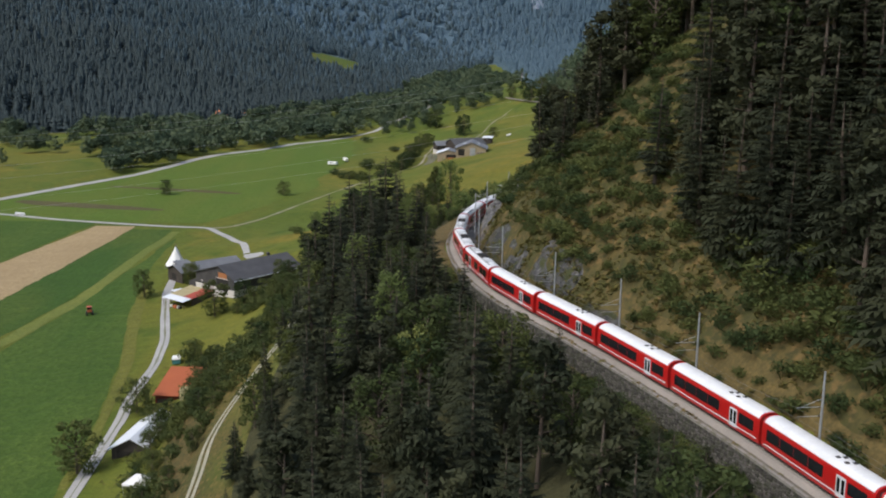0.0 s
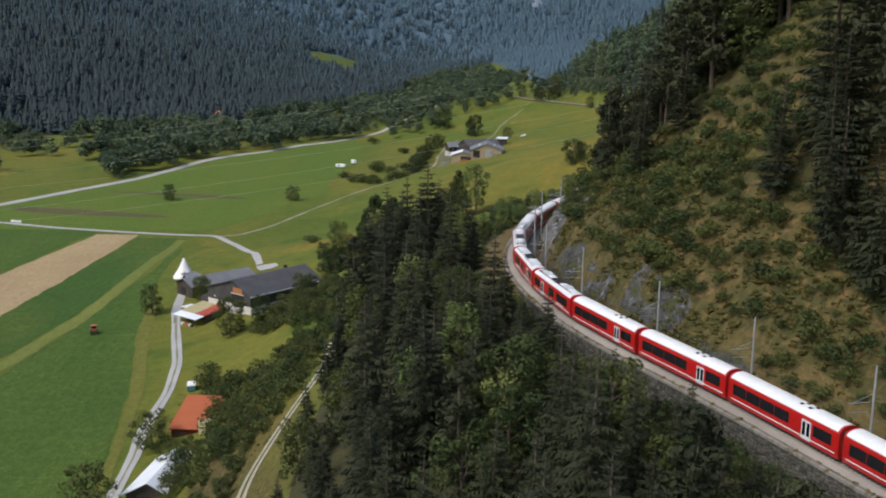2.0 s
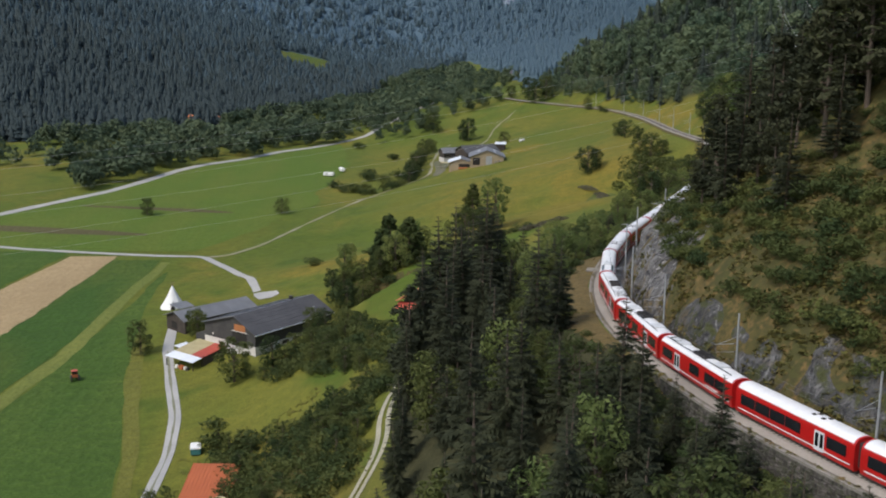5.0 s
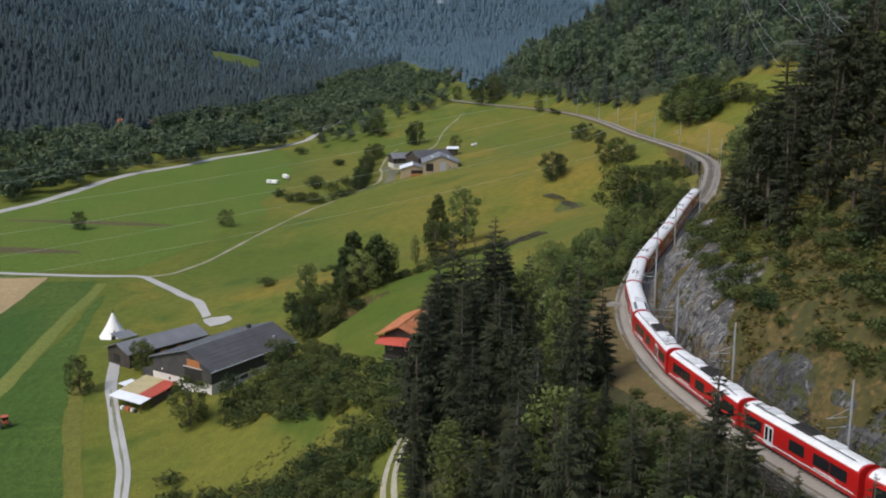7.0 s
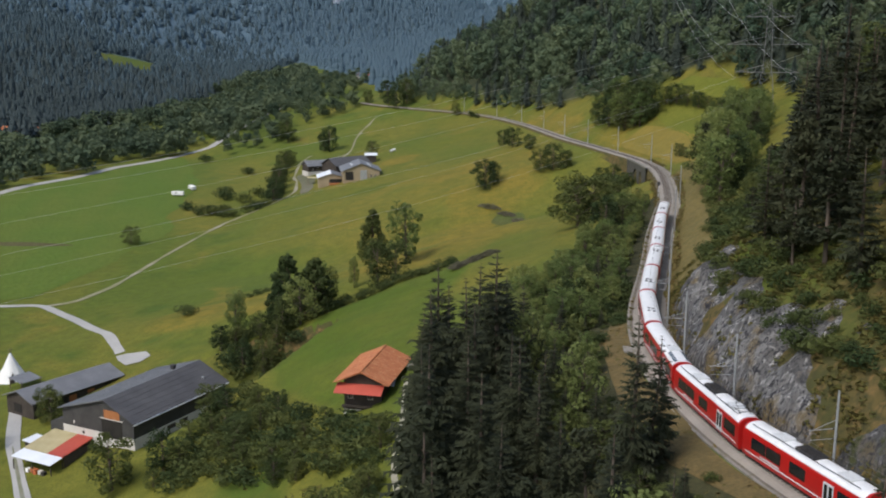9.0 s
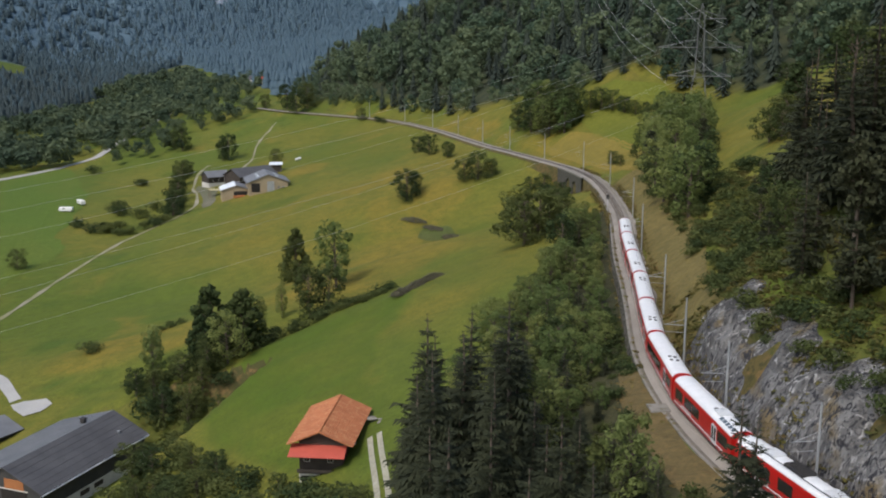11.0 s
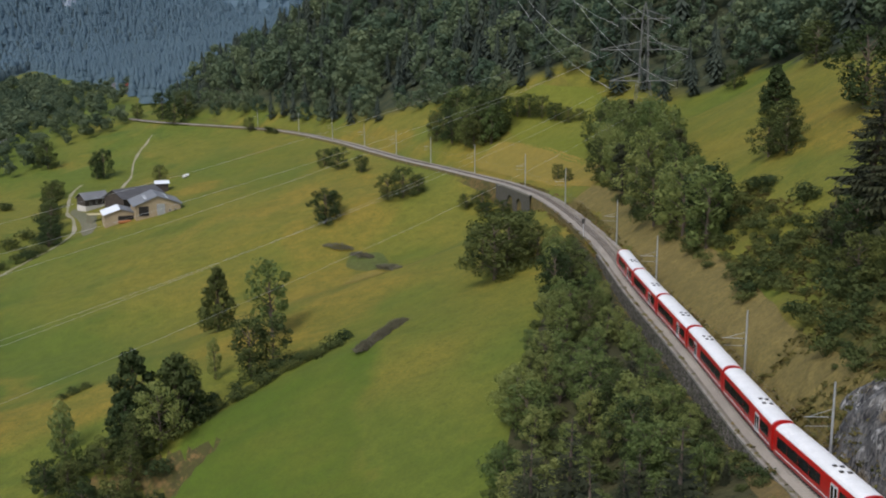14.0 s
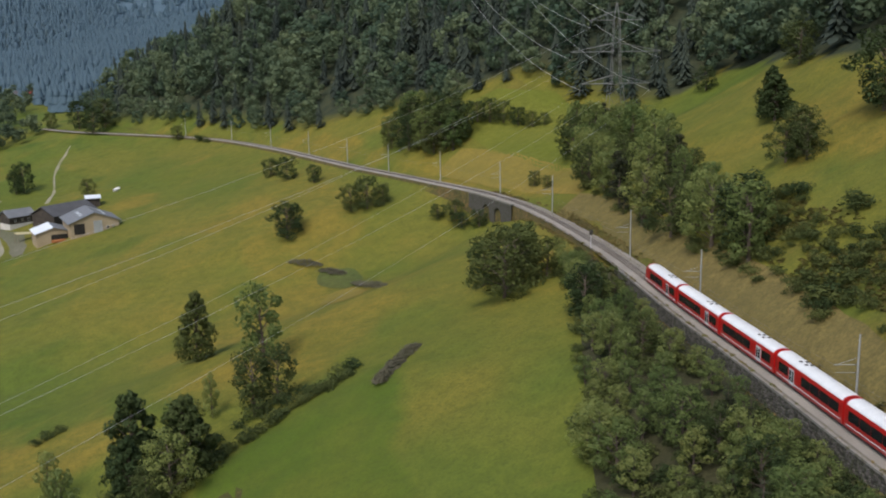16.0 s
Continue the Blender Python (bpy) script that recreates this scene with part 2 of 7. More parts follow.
def in_poly(x, y, poly):
    """Whether each point lies in the polygon."""
    x, y = np.asarray(x, float), np.asarray(y, float)
    hit = np.zeros(x.shape, bool)
    for (ax, ay), (bx, by) in zip(poly, poly[1:] + poly[:1]):
        if ay != by:
            hit ^= ((ay > y) != (by > y)) & (x < (bx - ax) * (y - ay) / (by - ay) + ax)
    return hit


def ground_at(x, y):
    return float(ground(x, y))


def mesh_from(name, verts, faces, material=None, smooth=False):
    me = bpy.data.meshes.new(name)
    me.from_pydata([tuple(map(float, v)) for v in verts], [], [tuple(map(int, f)) for f in faces])
    if material:
        me.materials.append(material)
    if smooth:
        me.polygons.foreach_set("use_smooth", [True] * len(me.polygons))
    me.update()
    return me


def grid_faces(n, m):
    a = np.arange(n * m).reshape(n, m)
    return np.stack([a[:-1, :-1], a[:-1, 1:], a[1:, 1:], a[1:, :-1]], -1).reshape(-1, 4)


def grass_material():
    """Meadows: green, yellow-green and dry patches, with mown streaks; stony and bare where it is steep."""
    m, nt, b = node_mat("meadow_grass", 0.9, 0, 0.15)
    c = mix(nt, noise_fac(nt, 0.012, 4, 0.42, 0.6, stretch=(1.6, 0.8, 1)), (0.102, 0.136, 0.019), (0.168, 0.16, 0.026))
    c = mix(nt, noise_fac(nt, 0.03, 5, 0.58, 0.78, distort=0.6), c, (0.27, 0.19, 0.036))
    c = mix(nt, noise_fac(nt, 0.05, 5, 0.56, 0.7), c, (0.07, 0.112, 0.016))
    # late, golden grass
    dry = nt.nodes.new("ShaderNodeAttribute")
    dry.attribute_name = "golden"
    c = mix(nt, dry.outputs["Fac"], c, mix(nt, noise_fac(nt, 0.06, 5, 0.4, 0.62, distort=0.5), (0.255, 0.18, 0.031), (0.175, 0.15, 0.025)))
    # the freshly grown meadow behind the house
    mw = nt.nodes.new("ShaderNodeAttribute")
    mw.attribute_name = "mown"
    c = mix(nt, mw.outputs["Fac"], c, mix(nt, noise_fac(nt, 0.05, 5, 0.4, 0.62), (0.078, 0.12, 0.013), (0.112, 0.136, 0.017)))
    g = noise_fac(nt, 0.3, 9, 0.32, 0.66)
    c = mix(nt, g, mix(nt, 0.4, c, (0.055, 0.07, 0.012)), c)
    tuft = noise_fac(nt, 1.1, 6, 0.5, 0.72, distort=0.4)
    c = mix(nt, tuft, c, mix(nt, 0.45, c, (0.05, 0.07, 0.014)))
    fine = noise_fac(nt, 2.4, 6, 0.34, 0.66)
    c = mix(nt, fine, mix(nt, 0.4, c, (0.05, 0.07, 0.014)), c)
    # steep ground: brown grass, soil and stones
    geo = nt.nodes.new("ShaderNodeNewGeometry")
    sep = nt.nodes.new("ShaderNodeSeparateXYZ")
    nt.links.new(geo.outputs["True Normal"], sep.inputs[0])
    st = nt.nodes.new("ShaderNodeMapRange")
    st.inputs["From Min"].default_value, st.inputs["From Max"].default_value = 0.8, 0.69
    nt.links.new(sep.outputs["Z"], st.inputs["Value"])
    soil = mix(nt, noise_fac(nt, 0.12, 5, 0.4, 0.6), (0.095, 0.074, 0.027), (0.058, 0.058, 0.02))
    soil = mix(nt, noise_fac(nt, 0.7, 6, 0.5, 0.66, distort=0.5), soil, (0.15, 0.1, 0.04))
    soil = mix(nt, noise_fac(nt, 1.3, 5, 0.45, 0.65), soil, (0.05, 0.048, 0.02))
    c = mix(nt, st.outputs["Result"], c, soil)
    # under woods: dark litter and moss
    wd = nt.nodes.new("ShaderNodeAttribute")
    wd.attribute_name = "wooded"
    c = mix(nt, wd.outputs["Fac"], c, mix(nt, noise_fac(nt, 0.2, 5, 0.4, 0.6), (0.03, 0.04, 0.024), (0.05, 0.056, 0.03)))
    # distance haze put into the colour: bluer ground far across the valley
    haze_mask = nt.nodes.new("ShaderNodeAttribute")
    haze_mask.attribute_name = "mountain"
    c = mix(nt, haze_mask.outputs["Fac"], c, mix(nt, noise_fac(nt, 0.02, 6, 0.4, 0.6), (0.085, 0.135, 0.17), (0.105, 0.16, 0.2)))
    nt.links.new(c, b.inputs["Base Color"])
    bump(nt, b, g, 0.5, 0.25)
    return m


MAT_GRASS = grass_material()


def build_ground():
    us = [0.0]
    step = 1.2
    while us[-1] < 900:
        us.append(us[-1] + step)
        if us[-1] > 24:
            step *= 1.045
    right = [v for v in us if v > 3.6]
    left = []
    v, step = WALL + 0.3, 1.4
    while v < 2600:
        left.append(-v)
        if v > 210:
            step *= 1.07
        v += step
    cols = np.array(sorted(left + [-WALL, 0.0, 3.6] + right))
    ys, y = [], -150.0
    while y < 5000:
        ys.append(y)
        y += 4.0 if y < 60 else 2.2 if y < 540 else 3.5 if y < 900 else 3.5 + (y - 900) * 0.035
    ys = np.array(ys)
    Y, U = np.meshgrid(ys, cols, indexing="ij")
    X = line_x(Y) + U
    Z = ground(X, Y)
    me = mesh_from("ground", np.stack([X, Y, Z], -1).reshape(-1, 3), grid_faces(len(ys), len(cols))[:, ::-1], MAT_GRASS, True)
    o = (np.interp(Y, TOE_Y, TOE_X) - X) * 0.62
    hill = np.interp(Y, WOOD_FOOT_Y, WOOD_FOOT_U) + 3
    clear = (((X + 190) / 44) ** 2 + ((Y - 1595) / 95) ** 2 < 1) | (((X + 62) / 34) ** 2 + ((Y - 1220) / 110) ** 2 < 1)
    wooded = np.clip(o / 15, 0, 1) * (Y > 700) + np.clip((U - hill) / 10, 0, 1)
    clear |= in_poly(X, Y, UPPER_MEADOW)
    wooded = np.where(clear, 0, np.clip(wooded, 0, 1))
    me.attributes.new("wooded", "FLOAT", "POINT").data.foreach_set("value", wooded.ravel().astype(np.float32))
    golden = np.zeros(X.shape)
    for cx, cy, rx, ry, turn in ((47, 505, 26, 60, -22), (20, 462, 30, 30, 0), (-64, 420, 19, 13, 0), (48, 545, 14, 30, -12), (33, 640, 9, 16, -30), (-46, 410, 14, 10, 0), (10, 410, 26, 20, 20), (104, 470, 9, 60, 0), (105, 600, 9, 90, 0), (60, 380, 8, 20, -20), (108, 350, 14, 30, -20)):
        c, s = math.cos(math.radians(turn)), math.sin(math.radians(turn))
        dx, dy = X - cx, Y - cy
        r = np.hypot((dx * c + dy * s) / rx, (dy * c - dx * s) / ry)
        golden = np.maximum(golden, np.clip((1.15 - r + 0.45 * value_noise(X, Y, 22, 91) + 0.25 * value_noise(X, Y, 9, 92)) / 0.45, 0, 1))
    late = np.clip((X + 45) / 50, 0, 1) * np.clip((Y - 300) / 60, 0, 1) * np.clip((760 - Y) / 150, 0, 1)
    golden = np.maximum(golden, late * np.clip(0.38 + 0.35 * value_noise(X, Y, 40, 93) + 0.2 * value_noise(X, Y, 14, 94), 0, 1))
    me.attributes.new("golden", "FLOAT", "POINT").data.foreach_set("value", (golden * 0.9).ravel().astype(np.float32))
    mown = np.zeros(X.shape)
    for dx, dy in ((0, 0), (1.2, 0), (-1.2, 0), (0, 1.2), (0, -1.2)):
        mown += 0.2 * in_poly(X + dx + 1.2 * value_noise(X, Y, 6, 97), Y + dy, MOWN)
    me.attributes.new("mown", "FLOAT", "POINT").data.foreach_set("value", mown.ravel().astype(np.float32))
    # weight of the painted haze: grows beyond 1150 m from the origin
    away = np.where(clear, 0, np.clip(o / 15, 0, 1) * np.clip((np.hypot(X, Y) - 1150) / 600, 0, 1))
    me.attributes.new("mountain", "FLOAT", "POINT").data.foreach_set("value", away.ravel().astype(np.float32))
    ob = new("ground", me)
    return tagged(ob, "hillside meadows and valley floor with green and dry grass", "ground", kind="structure")


build_ground()

# ---- fields, roads and tracks on the ground ----
def drape(name, left, right, material, label, category, lift=0.1, across=5):
    """A strip of ground between two rows of points, laid on the land."""
    L, R = np.asarray(left, float), np.asarray(right, float)
    t = np.linspace(0, 1, across)
    P = L[:, None, :] * (1 - t)[None, :, None] + R[:, None, :] * t[None, :, None]
    z = ground(P[..., 0], P[..., 1]) + lift
    V = np.concatenate([P, z[..., None]], -1).reshape(-1, 3)
    me = mesh_from(name, V, grid_faces(len(L), across), material, True)
    return tagged(new(name, me), label, category, kind="structure")


def ribbon(points, step=2.0):
    """Points evenly along a smooth line, with their sideways directions."""
    P = np.asarray(points, float)
    s = np.r_[0, np.cumsum(np.linalg.norm(np.diff(P, axis=0), axis=1))]
    q = np.arange(0, s[-1], step)
    X = np.stack([np.interp(q, s, P[:, k]) for k in (0, 1)], -1)
    k = max(3, int(10 / step) | 1)
    pad = np.concatenate([np.repeat(X[:1], k // 2, 0), X, np.repeat(X[-1:], k // 2, 0)])
    X = np.stack([np.convolve(pad[:, i], np.ones(k) / k, "valid") for i in (0, 1)], -1)
    d = np.gradient(X, axis=0)
    d /= np.linalg.norm(d, axis=1)[:, None]
    return X, np.stack([d[:, 1], -d[:, 0]], -1)


def road(name, points, width, material, label, lift=0.14, wobble=0.15):
    X, n = ribbon(points)
    w = width / 2 * (1 + wobble * value_noise(X[:, 0], X[:, 1], 9, 71))[:, None]
    return drape(name, X + n * w, X - n * w, material, label, "road", lift)


def field(name, ys, xl, xr, material, label, lift=0.07, step=4.0, ragged=0.6):
    q = np.arange(ys[0], ys[-1] + step, step)
    a, b = np.interp(q, ys, xl), np.interp(q, ys, xr)
    a, b = a + ragged * value_noise(a, q, 7, 72), b + ragged * value_noise(b, q, 7, 73)
    return drape(name, np.stack([a, q], -1), np.stack([b, q], -1), material, label, "field", lift, int(np.clip(np.max(b - a) / 1.2, 14, 48)))


def crop(name, a, b, dark, rows=0.0):
    m, nt, bs = node_mat(name, 0.9, 0, 0.15)
    c = mix(nt, noise_fac(nt, 0.03, 5, 0.4, 0.62, stretch=(1.5, 0.5, 1)), a, b)
    g = noise_fac(nt, 0.5, 6, 0.35, 0.68)
    c = mix(nt, g, mix(nt, 0.5, c, dark), c)
    f = noise_fac(nt, 2.2, 4, 0.38, 0.62)
    c = mix(nt, f, mix(nt, 0.6, c, dark), c)
    w = noise_fac(nt, 0.11, 3, 0.4, 0.62, stretch=(0.4, 2.2, 1))
    c = mix(nt, w, mix(nt, 0.22, c, dark), c)
    nt.links.new(c, bs.inputs["Base Color"])
    bump(nt, bs, g, 0.6, 0.4)
    return m


MAT_CROP = crop("green_crop", (0.07, 0.125, 0.022), (0.1, 0.148, 0.028), (0.03, 0.062, 0.011))
MAT_CROP2 = crop("dark_green_crop", (0.055, 0.115, 0.02), (0.1, 0.14, 0.025), (0.03, 0.06, 0.012))
MAT_STUBBLE = crop("straw_stubble", (0.42, 0.32, 0.18), (0.36, 0.27, 0.15), (0.26, 0.19, 0.1))
MAT_SOIL = crop("brown_soil", (0.11, 0.095, 0.05), (0.13, 0.12, 0.055), (0.07, 0.06, 0.03))
MAT_DRY = crop("dry_grass", (0.3, 0.205, 0.044), (0.21, 0.165, 0.034), (0.13, 0.115, 0.028))
MAT_VERGE = crop("grass_verge", (0.2, 0.21, 0.05), (0.15, 0.18, 0.04), (0.1, 0.12, 0.03))

field("field_green", (150, 205, 232, 281, 327, 391, 440), (-205, -172, -158, -136, -131, -125, -123.5), (-80, -84.5, -87, -95.5, -107.5, -118, -122), MAT_CROP, "dense bright green crop field beside the farm road")
field("field_dark", (230, 302, 345, 378, 462), (-186, -166, -158, -155, -148), (-166, -141, -134.5, -131, -129), MAT_CROP2, "dark green crop strip in the valley")
field("field_stubble", (300, 345, 398, 466), (-215, -194, -180, -167), (-166, -157.5, -153, -148), MAT_STUBBLE, "straw-coloured stubble strip in the valley")
field("field_far", (300, 345, 398, 476), (-330, -300, -290, -280), (-216, -195, -181, -168), MAT_CROP, "green crop field in the valley")
field("valley_meadow", (476, 505, 540, 572, 600, 640, 680, 720, 760, 800), (-262, -245, -229, -210, -194, -178, -167, -141, -120, -91), (-120, -104, -92, -76, -82, -76, -70, -72, -76, -82), crop("valley_grass", (0.1, 0.158, 0.024), (0.13, 0.165, 0.029), (0.065, 0.1, 0.015)), "bright green flat meadow in the valley", 0.1, 4.0, 2.0)
field("field_brown", (505, 508, 514, 521, 526), (-160, -185, -214, -228, -226), (-146, -147, -165, -195, -222), MAT_SOIL, "brown bare strip in the meadow", 0.2, 1.0)
field("field_brown_b", (553, 556, 562, 568, 571), (-123, -140, -165, -190, -197), (-116, -119, -134, -166, -190), MAT_SOIL, "narrow brown strip in the meadow", 0.2, 1.0)
field("meadow_lit", (442, 455, 480, 505, 525, 540), (110, 113, 116, 118, 121, 124), (126, 139, 147, 150, 140, 130), crop("yellow_green_meadow", (0.13, 0.148, 0.022), (0.165, 0.165, 0.028), (0.085, 0.1, 0.015)), "bright yellow-green small meadow above the railway", 0.1, 2.0, 1.2)
field("meadow_dry", (424, 440, 470, 500, 512), (94, 98, 101.5, 102, 103), (101, 113, 118, 119, 114), MAT_DRY, "yellow dry meadow beside the railway", 0.1, 2.0, 0.8)
MAT_RAMP = crop("dry_embankment_grass", (0.23, 0.175, 0.06), (0.17, 0.14, 0.045), (0.085, 0.075, 0.028))
MAT_BANK = crop("weedy_bank", (0.16, 0.115, 0.042), (0.11, 0.095, 0.032), (0.06, 0.052, 0.022))
field("bank_dry", (258, 280, 320, 360, 400, 424), (14, 22, 41, 61, 80, 87), (19, 30, 52, 71, 88, 95), MAT_RAMP, "strip of dry yellow grass above the railway", 0.12, 2.0, 1.0)
field("bank_near", (70, 95, 120, 140, 156), (49, 41.2, 33.5, 26, 19.5), (54, 46.5, 39, 30.5, 22), MAT_BANK, "strip of brown weeds and grass above the railway", 0.12, 2.0, 1.0)
MAT_BROWNBANK = crop("brown_weedy_bank", (0.23, 0.145, 0.065), (0.16, 0.115, 0.048), (0.085, 0.07, 0.03))
by = (196, 204, 214, 224, 234, 244, 254, 264, 270)
field("bank_below", by, [float(line_x(v)) - w for v, w in zip(by, (4, 6.5, 8, 8, 7.5, 7, 7, 6, 4.5))], [float(line_x(v)) - 3.1 for v in by], MAT_BROWNBANK, "bank of brown dry weeds under the railway path", 0.22, 1.5, 0.6)
MAT_DITCH = crop("wet_rushes", (0.085, 0.125, 0.03), (0.12, 0.13, 0.035), (0.06, 0.065, 0.02))
field("patch_rushes", (462, 467, 474, 480, 484), (43, 40, 39, 41, 44), (46, 50, 51, 50, 47), MAT_DITCH, "dark green patch of rushes in a hollow of the meadow", 0.12, 1.5, 2.0)
field("patch_dry", (438, 444, 452, 458, 462), (32, 29, 30, 34, 38), (37, 40, 43, 45, 43), MAT_DRY, "bare dry patch in the meadow", 0.1, 1.5, 2.0)
field("hay_track", (230, 302, 349, 458), (-165, -140, -133.5, -128.5), (-159, -134.5, -128, -124.5), MAT_VERGE, "pale mown grass track between the fields", 0.11)

road("road_far", [(-290, 440), (-262, 490), (-237, 530), (-214, 572), (-192, 610), (-180, 645), (-171, 678), (-160, 700), (-138, 730), (-121, 768), (-92, 803), (-67, 827), (-45, 880), (-10, 980)], 6.0, MAT_ROAD, "pale asphalt valley road")
road("road_mid", [(-250, 500), (-219, 490), (-189, 480), (-162, 474), (-135, 469), (-114, 467), (-100, 445), (-88, 420), (-84, 406), (-82, 398)], 2.9, MAT_ROAD, "narrow pale asphalt farm road")
road("road_near", [(-106, 384), (-101, 350), (-95, 327), (-88, 302), (-85, 281), (-85, 266), (-85, 256), (-82.5, 244), (-81, 225), (-80, 205), (-78, 150)], 2.9, MAT_ROAD, "narrow pale asphalt road past the sheds")
road("road_farm", [(-114, 465), (-104, 468), (-93, 486), (-77, 528), (-63, 561), (-55, 577), (-47, 590), (-37, 599), (-28, 610), (-21, 626), (-19, 646), (-19.5, 668), (-16, 692), (-12, 714), (-5, 727)], 1.7, MAT_TRACKWAY, "gravel track to the upper farm", 0.14, 0.5)
crown_x, crown_n = ribbon([(-101, 350), (-95, 327), (-88, 302), (-85, 281), (-85, 266), (-85, 256), (-82.5, 244), (-81, 225), (-80, 205), (-78, 150)])
crown_w = 0.24 * (1 + 0.8 * value_noise(crown_x[:, 0], crown_x[:, 1], 5, 74))[:, None]
drape("road_crown", crown_x + crown_n * crown_w, crown_x - crown_n * crown_w, mottled("weedy_crown", (0.16, 0.17, 0.1), (0.22, 0.22, 0.17), 0.3, 2, 0.95), "grey-green weedy strip along the middle of the road", "road", 0.17, 3)
field("verge_road", (205, 232, 281, 327, 360), (-84.3, -86.8, -95.3, -107.3, -113), (-82.6, -84.2, -91.5, -103, -109.5), crop("golden_verge", (0.19, 0.175, 0.04), (0.14, 0.15, 0.03), (0.09, 0.095, 0.02)), "strip of yellow grass between the crop field and the road", 0.1, 2.0, 0.35)
field("farm_yard", (612, 625, 640, 650, 662, 676), (-19.5, -18.5, -17.5, -17.5, -18.5, -16), (-16, -12, -11, -9, -14, -14), crop("yard_gravel", (0.2, 0.19, 0.15), (0.15, 0.15, 0.09), (0.1, 0.1, 0.06)), "grey gravel yard round the farm buildings", 0.1, 2.0, 1.0)
road("road_meadow", [(8, 690), (16, 712), (23, 745), (33, 775), (44, 800)], 1.1, MAT_TRACKWAY, "worn grassy track over the meadow", 0.14, 0.8)
MAT_RUT = crop("earth_rut", (0.42, 0.4, 0.33), (0.34, 0.32, 0.25), (0.24, 0.23, 0.16))
TRAIL = [(-50, 140), (-47, 160), (-45.7, 174), (-46.5, 186), (-43.8, 193), (-40, 200), (-36.5, 206.5), (-34.8, 213), (-35, 224), (-33, 233), (-30, 242), (-28.5, 258), (-24.5, 274), (-21, 292), (-19.5, 299)]
trail_x, trail_n = ribbon(TRAIL)
for side in (-0.75, 0.75):
    c = trail_x + trail_n * side
    drape("trail_rut", c + trail_n * 0.42, c - trail_n * 0.42, MAT_RUT, "stony wheel rut of a forest track", "track", 0.14, 3)

# ---- things and their parts ----
def part(name, me, parent, label=""):
    ob = new(name, me)
    ob.parent = parent
    return tagged(ob, label)


def thing(name, label, category, group="", at=None):
    ob = new(name)
    if at is not None:
        ob.matrix_world = at
    return tagged(ob, label, category, group)


# ---- rock faces in the cutting ----
def rock_material(name="grey_slate_rock", mossy=0.0):
    m, nt, b = node_mat(name, 0.85, 0, 0.25)
    c = mix(nt, noise_fac(nt, 0.35, 6, 0.38, 0.62, stretch=(1, 1, 0.5), distort=1.2), (0.07, 0.068, 0.066), (0.175, 0.172, 0.168))
    c = mix(nt, noise_fac(nt, 0.7, 6, 0.56, 0.7, stretch=(1, 1, 0.4), distort=2.0), c, (0.38, 0.375, 0.365))
    c = mix(nt, noise_fac(nt, 0.25, 5, 0.55, 0.68), c, (0.15, 0.115, 0.06))
    c = mix(nt, noise_fac(nt, 1.6, 6, 0.5, 0.62, stretch=(1, 1, 0.35), distort=1.5), c, (0.03, 0.03, 0.034))
    if mossy:
        c = mix(nt, 0.55, c, (0.035, 0.036, 0.036))
        c = mix(nt, noise_fac(nt, 0.6, 6, 0.48, 0.6), c, (0.05, 0.055, 0.02))
    nt.links.new(c, b.inputs["Base Color"])
    bump(nt, b, noise_fac(nt, 1.8, 8, 0.2, 0.8, stretch=(1, 1, 0.5), distort=1.0), 0.9, 0.35)
    return m


MAT_ROCK = rock_material()
MAT_ROCK_DARK = rock_material("dark_mossy_rock", 1.0)


def rock_face(y0, y1, u0, u1, seed, big=1.6, label="grey slate rock face with ledges beside the railway", material=MAT_ROCK):
    """A craggy face laid over the slope: blocks and ledges, sinking into the ground at its rim."""
    ys, us = np.arange(y0, y1, 0.45), np.arange(u0, u1, 0.42)
    Y, U = np.meshgrid(ys, us, indexing="ij")
    X = line_x(Y) + U
    Z = ground(X, Y)
    a, b = (Y - y0) / (y1 - y0), (U - u0) / (u1 - u0)
    rim = np.minimum.reduce([a / 0.15, (1 - a) / 0.15, b / 0.08 + 0.4, (1 - b) / 0.3])
    rim = np.clip(np.minimum(rim, 1) + 0.9 * value_noise(X, Y, 5.5, seed + 1) + 0.5 * value_noise(X, Y, 2.4, seed + 5) - 0.3 - 0.5 * b, -0.9, 1)
    blocks = np.round(value_noise(X + 0.6 * Z, Y - 0.4 * Z, 3.2, seed) * 3) / 3 * 0.6 + np.abs(value_noise(X + Z, Y, 2.0, seed + 2)) * 0.5 + 0.35 * value_noise(X, Y + Z, 1.1, seed + 3)
    out = rim * (0.75 + big * 0.55 * blocks)
    # pushed out of the slope, towards the valley and up
    X2 = X - np.clip(out, -0.8, 1.5) * 0.75 * np.clip(b * 4, 0.0, 1)
    Z2 = Z + out * 0.6
    ob = thing("rock_face", label, "rock")
    V = np.stack([X2, Y, Z2], -1)
    for i in range(0, len(ys) - 1, 13):
        j = min(i + 14, len(ys))
        part("rock_ledge", mesh_from("rock_ledge", V[i:j].reshape(-1, 3), grid_faces(j - i, len(us))[:, ::-1], material), ob)
    return ob


rock_face(209, 267, 3.75, 15.0, 81, 1.9)
rock_face(158, 176, 5.0, 11, 82, 1.3, "dark craggy rock outcrop on the slope above the railway", MAT_ROCK_DARK)
rock_face(176, 207, 3.9, 8.5, 83, 1.4, "weathered dark rock outcrop among grass and bushes", MAT_ROCK_DARK)
rock_face(138, 158, 3.9, 7.0, 84, 1.2, "low dark rock outcrop at the foot of the slope", MAT_ROCK_DARK)


